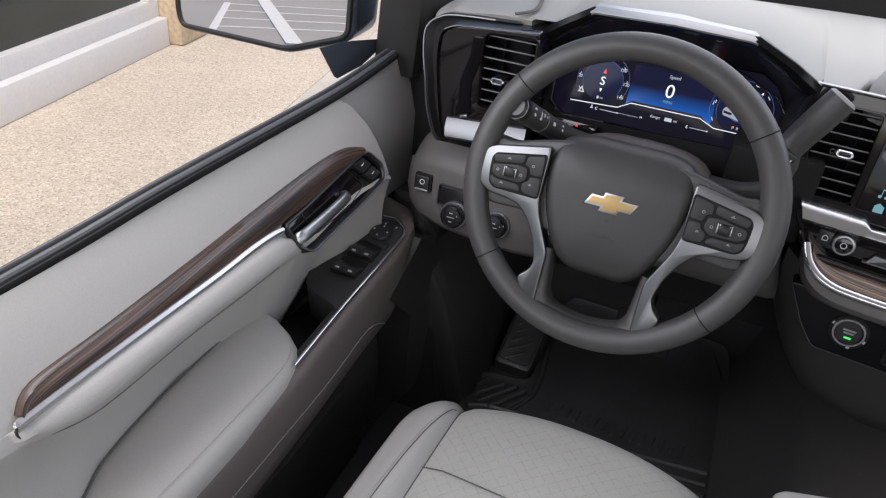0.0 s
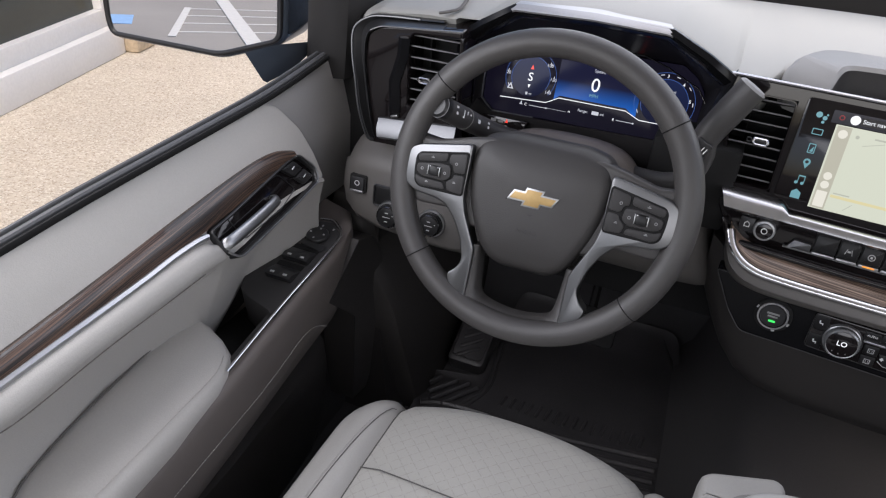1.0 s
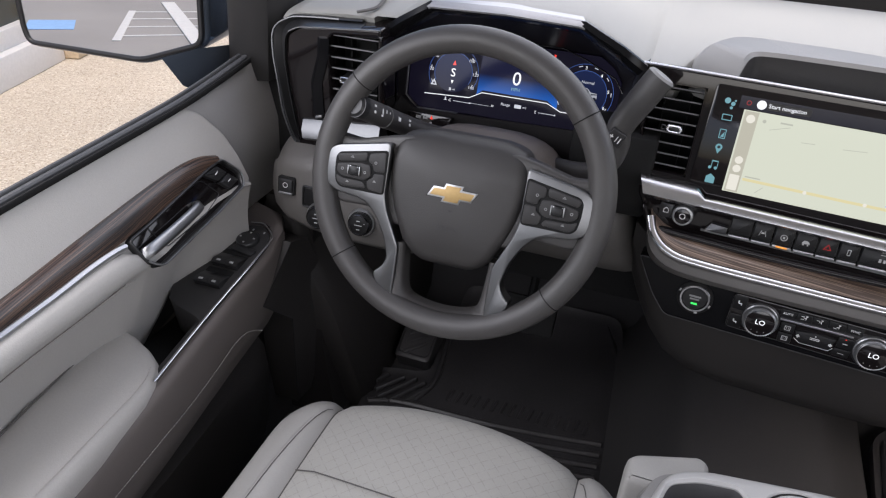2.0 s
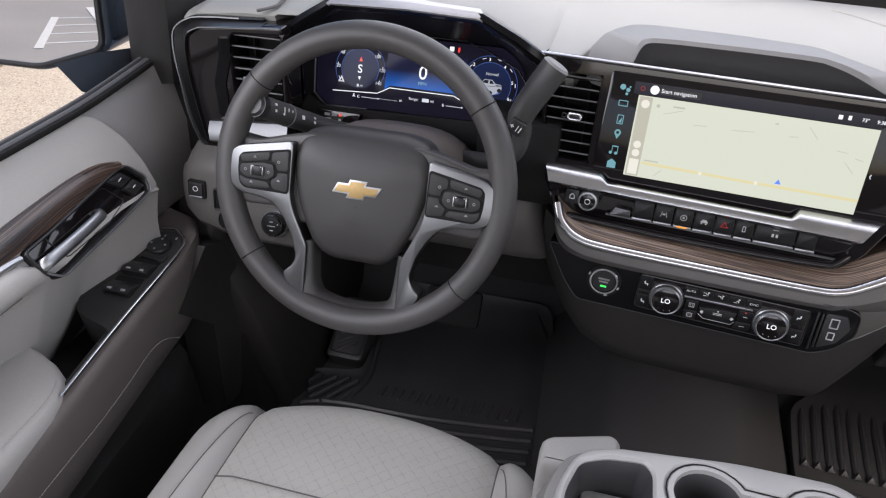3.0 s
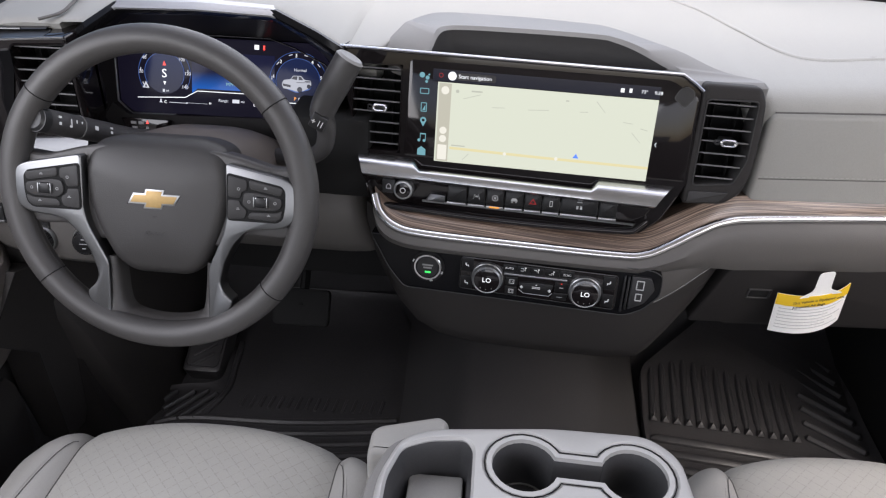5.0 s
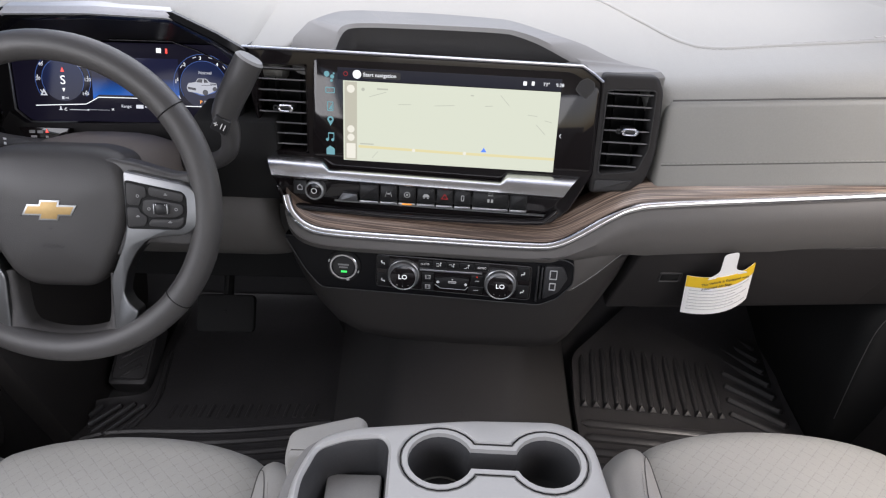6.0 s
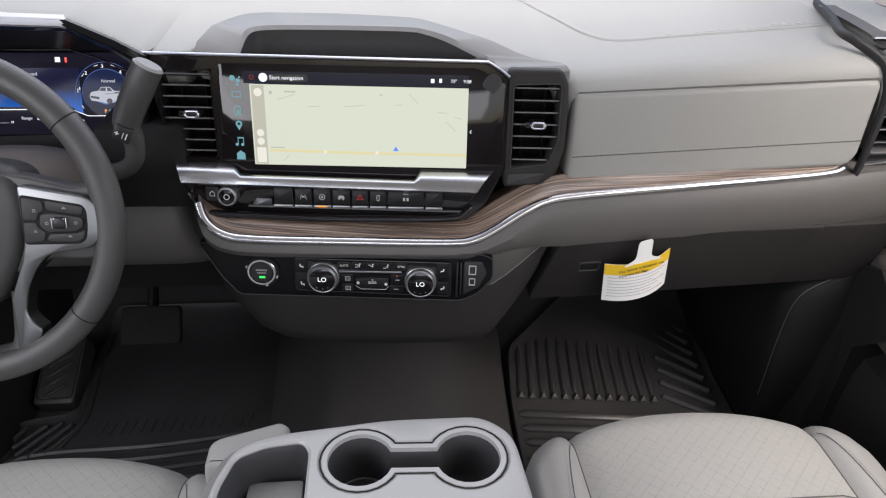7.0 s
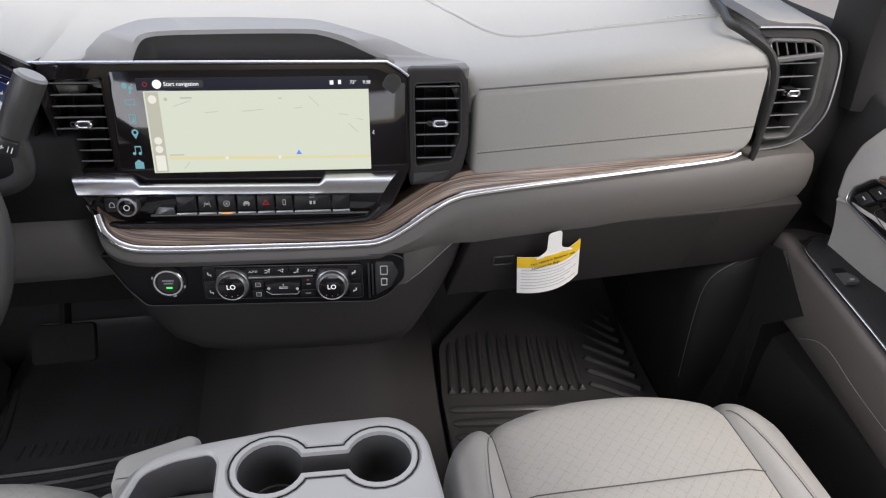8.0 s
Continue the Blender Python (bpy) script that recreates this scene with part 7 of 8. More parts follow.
    cup = fillet([(0.124, 0.010), (0.147, 0.018), (0.242, 0.022), (0.262, -0.008), (0.218, -0.020), (0.135, -0.024)], 0.006)
    part("cup_edge", sweep([D @ Vector((x, 0.0008, z)) for x, z in cup], 0.0016, 0.0016, (0.8, 0, 0.4), 6, True), SATIN, hz)
    for q in ([(0.247, 0.026), (0.277, 0.0275), (0.290, 0.012), (0.266, 0.008)], [(0.267, 0.006), (0.291, 0.0105), (0.304, -0.006), (0.280, -0.009)]):
        lk = part("lock_key", slab(fillet(q, 0.003), D, -0.005, 0.004, 0.0015), SATIN, hz, "black lock key")
        cx, cz = sum(p[0] for p in q) / 4, sum(p[1] for p in q) / 4
        part("lock_mark", slab([(cx - 0.004, cz - 0.001), (cx + 0.003, cz + 0.0005), (cx + 0.004, cz + 0.0022), (cx - 0.003, cz + 0.0007)], D, -0.0054, -0.005, 0.0001, 1), ICON, lk)
    hp = smooth_path([D @ Vector(v) for v in ((0.096, 0.002, -0.0130), (0.100, -0.009, -0.0130), (0.130, -0.0125, -0.0105), (0.165, -0.0130, -0.0075), (0.198, -0.0125, -0.0040), (0.209, -0.009, -0.0025), (0.212, 0.002, -0.0025))], 5)
    part("pull_handle", sweep(hp, [0.010] + [0.0155 - 0.003 * i / len(hp) for i in range(len(hp) - 2)] + [0.009], 0.008, (0.85, 0, 0.5), 12, square=0.7), SILVER, d, "satin silver pull handle")
    # armrest: along y, section across the door
    rings = []
    for y, x0, x1, zi, zo in ((-0.60, 0.884, 0.765, 0.520, 0.503), (-0.30, 0.884, 0.762, 0.534, 0.525), (0.0, 0.882, 0.764, 0.546, 0.547), (0.136, 0.880, 0.768, 0.550, 0.562), (0.210, 0.879, 0.771, 0.551, 0.567), (0.236, 0.878, 0.775, 0.5515, 0.569), (0.255, 0.878, 0.783, 0.552, 0.570), (0.267, 0.877, 0.793, 0.553, 0.570), (0.276, 0.877, 0.808, 0.556, 0.570), (0.282, 0.876, 0.828, 0.559, 0.569), (0.286, 0.875, 0.854, 0.562, 0.566)):
        w = x0 - x1
        sh = [(x0, zo - 0.004), (x0 - 0.08 * w, zo + 0.001), (x0 - 0.5 * w, (zi + zo) / 2 + 0.003), (x0 - 0.82 * w, zi + 0.005), (x0 - 0.93 * w, zi - 0.001), (x0 - 0.985 * w, zi - 0.008), (x1, zi - 0.018), (x1 + 0.002, zi - 0.036), (x1 + 0.012, zi - 0.058), (x0, zi - 0.06)]
        rings.append([flip @ Vector((-x, y, z)) for x, z in sh])
    part("armrest_pad", loft(rings), DOORPAD, d, "light grey stitched armrest pad", 62)
    stitch = smooth_path([flip @ Vector((-x, y, z)) for x, y, z in ((0.776, -0.55, 0.5245), (0.7735, -0.30, 0.5365), (0.775, 0.0, 0.5485), (0.779, 0.16, 0.5525), (0.783, 0.225, 0.5535), (0.794, 0.254, 0.5545))], 6)
    part("armrest_stitching", dashes(stitch, 0.006, 0.62, 0.0014), THREAD, d, "pale stitching on the armrest")
    # lower body of the armrest, hollow under the pull pocket
    rings = []
    for y, x1, zt, zl in ((-0.60, 0.770, 0.49, 0.40), (-0.2, 0.768, 0.495, 0.40), (0.10, 0.768, 0.515, 0.41), (0.235, 0.766, 0.540, 0.42), (0.28, 0.766, 0.549, 0.425), (0.40, 0.768, 0.570, 0.44), (0.50, 0.768, 0.587, 0.465)) + (((0.555, 0.776, 0.597, 0.485), (0.590, 0.798, 0.602, 0.50), (0.605, 0.84, 0.602, 0.52)) if sx < 0 else ((0.560, 0.768, 0.592, 0.485), (0.590, 0.774, 0.588, 0.50), (0.608, 0.790, 0.582, 0.50), (0.616, 0.84, 0.576, 0.51))):
        sh = [(0.885, zt - 0.060), (x1 + 0.026, zt - 0.060), (x1 + 0.024, zt - 0.004), (x1 + 0.012, zt), (x1 + 0.003, zt - 0.004), (x1, zt - 0.014), (x1 + 0.001, zt - 0.06), (x1 + 0.005, zt - 0.095), (x1 + 0.016, zt - 0.135), (x1 + 0.050, zt - 0.165), (0.885, zt - 0.165)]
        if y > 0.52:
            sh[0], sh[1], sh[2] = (0.885, zt - 0.012), (x1 + 0.05, zt - 0.003), (x1 + 0.024, zt - 0.001)
        rings.append([flip @ Vector((-x, y, z)) for x, z in sh])
    part("armrest_body", loft(rings), BROWN, d, "dark taupe armrest body", 50)
    A = flip @ Matrix.Translation((-0.80, 0.27, 0.5505)) @ Matrix(((0, 0, -1, 0), (0.9865, 0.1638, 0, 0), (0.1638, -0.9865, 0, 0), (0, 0, 0, 1)))
    sp = fillet([(-0.030, -0.022), (0.10, -0.020), (0.235, -0.022), (0.262, -0.016), (0.280, 0.006), (0.276, 0.028), (0.20, 0.050), (0.12, 0.064), (-0.005, 0.080), (-0.012, 0.03)], 0.006)
    if sx < 0:
        sp = fillet([(0.070, -0.021), (0.235, -0.022), (0.262, -0.016), (0.280, 0.006), (0.276, 0.028), (0.20, 0.050), (0.135, 0.068), (0.098, 0.050), (0.088, 0.030), (0.078, -0.008)], 0.006)
        pl = part("switch_panel", slab(sp, A, -0.004, 0.058, 0.002), DARK, d, "dark grey window switch panel")
        lip = smooth_path([flip @ Vector((-0.785, y, z)) for y, z in ((0.18, 0.526), (0.25, 0.5385), (0.30, 0.5475), (0.36, 0.558))], 3)
        part("pocket_lip", sweep(lip, 0.016, 0.012, (0, 0, 1), 8, square=0.6), DARK, d, "dark lip of the pull pocket")
        part("pull_pocket", box(-0.872, -0.792, 0.12, 0.400, 0.480, 0.511, flip, 0.002), BLACK, d, "deep black pull pocket")
    else:
        pl = part("switch_panel", slab(sp, A, -0.004, 0.02, 0.002), DARK, d, "dark grey window switch panel")
    part("panel_strip", sweep(smooth_path([A @ Vector((x, -0.005, z)) for x, z in ((-0.034, -0.024), (0.10, -0.022), (0.232, -0.024), (0.262, -0.018), (0.274, -0.006), (0.283, 0.008), (0.280, 0.028))], 5), 0.004, 0.003, (0, 0, 1), 8, square=0.7), CHROME, d, "bright strip along the switch panel")
    sws = ((0.148, 0.0225, 0.0), (0.148, 0.0015, 0.0), (0.190, 0.0205, 0.0), (0.190, -0.0005, 0.0)) if sx < 0 else ((0.185, 0.004, 0.0),)
    for x, z, dz in sws:
        part("switch_well", slab(rect(x - 0.014, x + 0.024, z - 0.0105, z + 0.0105, 0.002), A, -0.0046, 0.0, 0.0004), BLACK, pl)
        rings = [[A @ Vector((x + px, py, z + q)) for px, py in ((-0.013, -0.003), (-0.0145, -0.012), (-0.008, -0.0135), (0.004, -0.009), (0.013, -0.005), (0.013, -0.003))] for q in (-0.0102, 0.0102)]
        s1 = part("window_switch", loft(rings), SATIN if sx < 0 else SLATEDGE, pl, "curved window switch")
        part("switch_mark", box(x - 0.0115, x - 0.0085, -0.0142, -0.0128, z - 0.003, z + 0.003, A, 0), SOFTINK, s1)
    if sx < 0:
        j = A @ Matrix.Translation((0.240, -0.004, 0.010))
        jk = part("mirror_joystick", turned([(0.0175, 0.0), (0.0175, 0.004), (0.016, 0.006), (0.012, 0.007), (0.008, 0.0065)], j, 32), SATIN, pl, "round mirror adjuster")
        for g in range(4):
            part("adjuster_mark", box(0.010, 0.0125, -0.0078, -0.0065, -0.0012, 0.0012, j @ Matrix.Rotation(g * math.pi / 2, 4, "Y"), 0), SOFTINK, jk)
        part("mirror_key", slab(fillet([(0.208, -0.014), (0.222, -0.016), (0.226, 0.022), (0.214, 0.026)], 0.004), A, -0.0075, 0, 0.0015), SATIN, pl)
        for x, z in ((0.256, 0.024), (0.264, 0.016), (0.262, -0.004)):
            part("panel_mark", box(x, x + 0.004, -0.0046, -0.0035, z - 0.0012, z + 0.0012, A, 0), SOFTINK, pl)
    # lower pocket, set back under the armrest
    rings = []
    for y in (-0.60, -0.2, 0.25, 0.50, 0.56 if sx < 0 else 0.59):
        e = max(0, (y - 0.45)) * (0.3 if sx < 0 else 0.05)
        hi = 0.345 if sx < 0 else 0.385
        rings.append([flip @ Vector((-x, y, z)) for x, z in ((0.85, hi + 0.015), (0.805 + e, hi), (0.800 + e, hi - 0.045), (0.806 + e, 0.20), (0.82 + e, 0.12), (0.85, 0.11))])
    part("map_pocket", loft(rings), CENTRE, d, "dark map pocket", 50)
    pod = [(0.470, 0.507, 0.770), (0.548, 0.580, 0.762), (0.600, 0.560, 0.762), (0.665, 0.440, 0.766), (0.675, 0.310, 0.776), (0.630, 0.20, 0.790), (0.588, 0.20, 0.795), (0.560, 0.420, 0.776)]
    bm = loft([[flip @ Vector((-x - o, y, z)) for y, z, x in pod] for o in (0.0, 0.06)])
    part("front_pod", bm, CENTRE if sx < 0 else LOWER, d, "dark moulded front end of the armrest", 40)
    part("pod_edge", sweep([flip @ Vector((-x + 0.0005, y, z)) for y, z, x in (pod[0], pod[7], pod[6])], 0.0022, 0.0022, (1, 0, 0), 6), DARK, d, "raised edge of the front end")
    part("pod_seam", sweep([flip @ Vector((-x + 0.0005, y, z)) for y, z, x in (pod[0], pod[1])], 0.0016, 0.0016, (1, 0, 0), 6), BLACK, d, "dark seam of the front end")
    ps = smooth_path([flip @ Vector((-x, y, z)) for x, y, z in ((0.7715, -0.45, 0.410), (0.7685, -0.1, 0.432), (0.7680, 0.10, 0.4535), (0.7672, 0.21, 0.4665), (0.7675, 0.28, 0.4735), (0.7685, 0.34, 0.4830), (0.7678, 0.385, 0.4955), (0.7680, 0.415, 0.4950), (0.7700, 0.440, 0.4830), (0.7745, 0.470, 0.4600))], 6)
    part("pocket_stitching", dashes(ps, 0.005, 0.7, 0.001), THREAD, d, "pale stitching above the pocket")
    return d


door(-1, 0.0)
door(1, 0.055)


# dark trim closing the gap between dashboard end and door
def dash_end(sx, rows, material):
    rings = []
    for z, x0, y0, y1 in rows:
        rings.append([Vector((sx * x, y, z)) for x, y in ((x0 + 0.02, y1), (x0, y0 + 0.04), (x0 + 0.006, y0 + 0.008), (x0 + 0.020, y0), (0.86, y0 + 0.005), (0.86, y1))])
    part("end_trim", loft(rings), material, dash, "end trim beside the door, toned for each side's light", 50)
    if sx > 0:
        # lighter strip draws the highlight along the trim's front edge
        ed = smooth_path([Vector((x0 + 0.008, y0 + 0.004, z)) for z, x0, y0, y1 in rows[1:-1]], 6)
        part("trim_highlight", sweep(ed, 0.0014, 0.0014, (0, -1, 0), 6), CORNER, dash, "lighter strip for the highlight on the end trim's edge")
    part("end_cap", box(min(sx * 0.80, sx * 0.90), max(sx * 0.80, sx * 0.90), 0.69, 1.2, 0.55, 0.89, b=0.01), BLACK, dash)


# lighter left, black right: each side's light put into the trim's colour
dash_end(-1, ((0.10, 0.70, 0.70, 1.2), (0.25, 0.715, 0.66, 1.2), (0.40, 0.735, 0.625, 1.2), (0.50, 0.765, 0.60, 1.2), (0.57, 0.785, 0.62, 1.2), (0.60, 0.80, 0.64, 1.2)), CENTRE)
dash_end(1, ((0.10, 0.70, 0.71, 1.2), (0.25, 0.680, 0.68, 1.2), (0.40, 0.667, 0.66, 1.2), (0.48, 0.668, 0.652, 1.2), (0.515, 0.690, 0.650, 1.2), (0.540, 0.740, 0.650, 1.2), (0.555, 0.790, 0.655, 1.2)), BLACK)

# ---- seats ----
def seat(cx, yf, label):
    s = thing("bucket_seat", (cx, 0.1, 0.12), label, "seat", "front seats")
    SX, HW, B = 0.170, 0.222, -0.22

    def front(dx):
        a = abs(dx)
        return yf - 0.028 * (min(a, SX) / SX) ** 2.5 - 0.022 * (max(0.0, a - SX) / 0.050) ** 1.8

    def height(dx, y):
        a = abs(dx)
        z = 0.448 - 0.010 * (min(a, SX) / SX) ** 2 + 0.014 * math.exp(-((y - 0.30) / 0.15) ** 2) * (1 - (a / 0.25) ** 2)
        if a > SX:
            q = (a - SX) / (HW - SX)
            z += 0.014 * math.sin(math.pi * min(1, q * 0.70 + 0.12)) - 0.004
        z -= 0.007 * math.exp(-((a - SX) / 0.008) ** 2)
        return z

    def column(dx, drop, back=0.0):
        yfr, pts = front(dx) - back, []
        n = 22
        for i in range(n):
            y = B + (yfr - 0.062 - B) * i / (n - 1)
            pts.append((y, height(dx, y) - drop))
        z0 = height(dx, yfr - 0.062) - drop
        for i in range(1, 9):
            g = i / 8 * math.pi / 2
            pts.append((yfr - 0.062 + 0.062 * math.sin(g), z0 - 0.070 * (1 - math.cos(g))))
        pts.append((yfr - 0.004, z0 - 0.12))
        pts.append((yfr - 0.03, 0.19))
        return pts

    def patch(cols):
        return [[Vector((cx + dx + ox, y, z)) for y, z in column(dx, dr, abs(ox) * 1.6)] for dx, dr, ox in cols]

    mid = [(-SX + 2 * SX * i / 24, 0.0, 0.0) for i in range(25)]
    bm = loft(patch(mid), closed=False, cap=False)
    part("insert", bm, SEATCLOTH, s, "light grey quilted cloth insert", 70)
    for sg in (-1, 1):
        cols = [(sg * (SX + (HW - SX) * i / 8), 0.0, 0.0) for i in range(9)]
        for i in range(1, 7):
            g = i / 6 * math.pi / 2
            cols.append((sg * HW, 0.032 * (1 - math.cos(g)), sg * 0.018 * math.sin(g)))
        cols.append((sg * HW, 0.09, sg * 0.018))
        cols.append((sg * HW, 0.20, sg * 0.008))
        part("side_bolster", loft(patch(cols), closed=False, cap=False), SEATSIDE, s, "light grey vinyl side bolster", 70)
        # curved piping on the bolster
        pip = []
        for i in range(15):
            t = i / 14
            dx = sg * (SX + 0.004 + 0.026 * math.sin(min(1, t * 1.3) * math.pi / 2))
            y = front(sg * SX) - 0.045 - 0.36 * t ** 1.6
            pip.append(Vector((cx + dx, y, height(dx, y) + 0.0006)))
        part("piping", sweep(pip, 0.0012, 0.0012, (0, 0, 1), 6), SEAM, s, "stitched seam on the bolster")
        part("bolster_stitching", dashes([p + Vector((sg * 0.004, 0, 0.0004)) for p in pip], 0.006), SEATSIDE, s)
        part("edge_seam", sweep([Vector((cx + sg * SX, y, z + 0.0004)) for y, z in column(sg * SX, 0.0)[:29]], 0.0022, 0.0018, (0, 0, 1), 6), SEAM, s, "seam beside the insert")
    # cross seam of the insert
    cs = [Vector((0, 0, 0.0032)) + Vector((cx - SX + 2 * SX * i / 12, yf - 0.185 - 0.012 * math.cos(math.pi * (i - 6) / 12), height(-SX + 2 * SX * i / 12, yf - 0.185) + 0.0004)) for i in range(13)]
    part("cross_seam", sweep(cs, 0.0018, 0.0016, (0, 0, 1), 6), SEAM, s, "seam across the insert")
    part("base", box(cx - 0.20, cx + 0.20, B, yf - 0.07, 0.12, 0.32, b=0.01), BLACK, s, "black seat base")
    return s


seat(-0.432, 0.445, "light grey driver seat cushion with a quilted cloth insert")
seat(0.420, 0.482, "light grey passenger seat cushion with a quilted cloth insert")

# ---- centre console ----
con = thing("centre_console", (-0.02, 0.1, 0.25), "silver-grey centre console with two cup holders and a black tray", "console")
TOPZ = 0.565
oc = fillet([(-0.190, -0.45), (-0.190, 0.262), (-0.172, 0.316), (-0.135, 0.333), (0.0, 0.349), (0.110, 0.349), (0.143, 0.318), (0.150, 0.22), (0.160, -0.45)], 0.022, 5)


def dumbbell(c0, c1, r, w, n=22):
    """Two round wells joined by a slot."""
    g = math.asin(w / r)
    pts = [(c0[0] + r * math.cos(g + (2 * math.pi - 2 * g) * i / n), c0[1] + r * math.sin(g + (2 * math.pi - 2 * g) * i / n)) for i in range(n + 1)]
    pts += [(c1[0] + r * math.cos(math.pi + g + (2 * math.pi - 2 * g) * i / n), c1[1] + r * math.sin(math.pi + g + (2 * math.pi - 2 * g) * i / n)) for i in range(n + 1)]
    return pts


CUPS = dumbbell((-0.032, 0.289), (0.086, 0.287), 0.0355, 0.013)
TRAY = fillet([(-0.179, 0.10), (-0.179, 0.258), (-0.167, 0.300), (-0.138, 0.314), (-0.098, 0.319), (-0.089, 0.305), (-0.089, 0.10)], 0.010, 4)
bm = bmesh.new()


def hring(pts, z):
    return [bm.verts.new((x, y, z)) for x, y in pts]


o1 = hring(inset(oc, 0.003), TOPZ - 0.022)
o2 = hring(oc, TOPZ - 0.009)
o0 = hring(inset(oc, 0.003), TOPZ - 0.002)
oi = hring(inset(oc, 0.006), TOPZ)
for a, b2 in ((o1, o2), (o2, o0), (o0, oi)):
    bridge(bm, a, b2)
loops = [oi]
for pts in (inset(CUPS, -0.009), TRAY):
    t0 = hring(inset(pts, -0.003), TOPZ)
    t1 = hring(pts, TOPZ - 0.003)
    t2 = hring(pts, TOPZ - 0.005)
    bridge(bm, t0, t1)
    bridge(bm, t1, t2)
    loops.append(t0)
es = []
for lp in loops:
    es += [bm.edges.get((lp[i - 1], lp[i])) for i in range(len(lp))]
bmesh.ops.triangle_fill(bm, use_beauty=True, edges=es)
part("shell", bm, CONSOLE, con, "silver-grey painted shell", 40)
bm = bmesh.new()
rs = [hring(p, z) for p, z in ((inset(oc, 0.006), TOPZ - 0.011), ([(x - 0.010 if x < -0.1 else x, y) for x, y in oc], TOPZ - 0.013), ([(x * 1.04 - (0.016 if x < -0.1 else 0.0), y) for x, y in oc], TOPZ - 0.05), ([(x * 1.08, y if y < 0.2 else y - 0.006) for x, y in oc], 0.30))]
for a, b2 in zip(rs, rs[1:]):
    bridge(bm, a, b2)
part("side_panel", bm, CONSIDE, con, "dark grey lower sides of the console", 50)


def well(pts, z0, z1, shrink, material, name, lbl):
    w = bmesh.new()
    rs = [[w.verts.new((x, y, z)) for x, y in p] for p, z in ((inset(pts, -0.002), z0), (pts, z0 - 0.002), (inset(pts, shrink * 0.6), (z0 + z1) / 2), (inset(pts, shrink), z1 + 0.004), (inset(pts, shrink + 0.003), z1))]
    for a, b2 in zip(rs, rs[1:]):
        bridge(w, a, b2)
    w.faces.new(rs[-1])
    return part(name, w, material, con, lbl, 50)


rim = bmesh.new()
r0 = [rim.verts.new((x, y, TOPZ - 0.004)) for x, y in inset(CUPS, -0.009)]
r1 = [rim.verts.new((x, y, TOPZ - 0.001)) for x, y in inset(CUPS, -0.0065)]
r2 = [rim.verts.new((x, y, TOPZ - 0.001)) for x, y in inset(CUPS, -0.001)]
r3 = [rim.verts.new((x, y, TOPZ - 0.006)) for x, y in CUPS]
for a, b2 in ((r0, r1), (r1, r2), (r2, r3)):
    bridge(rim, a, b2)
part("cup_rim", rim, CONSOLE, con, "silver-grey rim of the cup holders")
part("rim_gap", sweep([Vector((x, y, TOPZ - 0.0012)) for x, y in inset(CUPS, -0.0085)], 0.0014, 0.0014, (0, 0, 1), 6, True), BLACK, con, "dark gap round the cup rim")
well(CUPS, TOPZ - 0.004, TOPZ - 0.064, 0.003, CUPGREY, "cup_well", "black joined cup wells")
well(TRAY, TOPZ - 0.0035, TOPZ - 0.066, 0.006, CUPGREY, "tray_well", "black tray")
part("tray_mat", box(-0.160, -0.0975, 0.11, 0.305, TOPZ - 0.064, TOPZ - 0.047, b=0.004), SEATSIDE, con, "pale grey tray liner")
part("cup_ribs", sweep([Vector((-0.031 + 0.032 * math.cos(2 * math.pi * i / 24), 0.284 + 0.032 * math.sin(2 * math.pi * i / 24), TOPZ - 0.0632)) for i in range(24)], 0.0025, 0.002, (0, 0, 1), 6, True), MIDGREY, con)
part("cup_finger", box(-0.002, 0.002, -0.003, 0.003, -0.03, 0.03, Matrix.Translation((0.060, 0.318, TOPZ - 0.035)), 0.001), SATIN, con)
cu = thing("centre_seat_cushion", (-0.15, 0.25, 0.25), "light grey cushion front under the centre console", "cushion")
front = fillet([(-0.213, 0.318), (-0.213, 0.356), (-0.2035, 0.3650), (-0.132, 0.3885), (-0.119, 0.380), (-0.119, 0.318)], 0.009, 5)
bm = loft([[Vector((x, y, z)) for x, y in inset(front, d)] for z, d in ((0.28, 0.0), (0.512, 0.0), (0.5235, 0.0015), (0.5285, 0.0045), (0.5305, 0.009))])
box(-0.213, -0.119, 0.02, 0.330, 0.28, 0.485, b=0.006, bm=bm)
part("cushion", bm, SEATSIDE, cu, "", 60)

# ---- floor mats ----
def rib(a, b, w=0.016, h=0.008, parent=None, up=(0, 0, 1)):
    a, b = Vector(a), Vector(b)
    part("rib", sweep([a, a.lerp(b, 0.04), a.lerp(b, 0.96), b], [w * 0.3, w, w, w * 0.3], [h * 0.3, 2 * h, 2 * h, h * 0.3], up, 8), RUBBER, parent)


def mat_z(y):
    return 0.135 if y < 1.06 else 0.135 + (y - 1.06) * 0.6


def floor_mat(outline, label):
    m = thing("floor_mat", (outline[0][0], outline[0][1], 0.13), label, "floor mat", "rubber floor mats")
    bm = bmesh.new()
    top = [bm.verts.new((x, y, mat_z(y) + 0.012)) for x, y in outline]
    ins = [bm.verts.new((x, y, mat_z(y) + 0.004)) for x, y in inset(outline, 0.012)]
    low = [bm.verts.new((x, y, mat_z(y) - 0.012)) for x, y in outline]
    bridge(bm, low, top)
    bridge(bm, top, ins)
    bmesh.ops.triangle_fill(bm, use_beauty=True, edges=[bm.edges.get((ins[i - 1], ins[i])) for i in range(len(ins))])
    part("sheet", bm, RUBBER, m, "black rubber sheet with a raised edge")
    return m


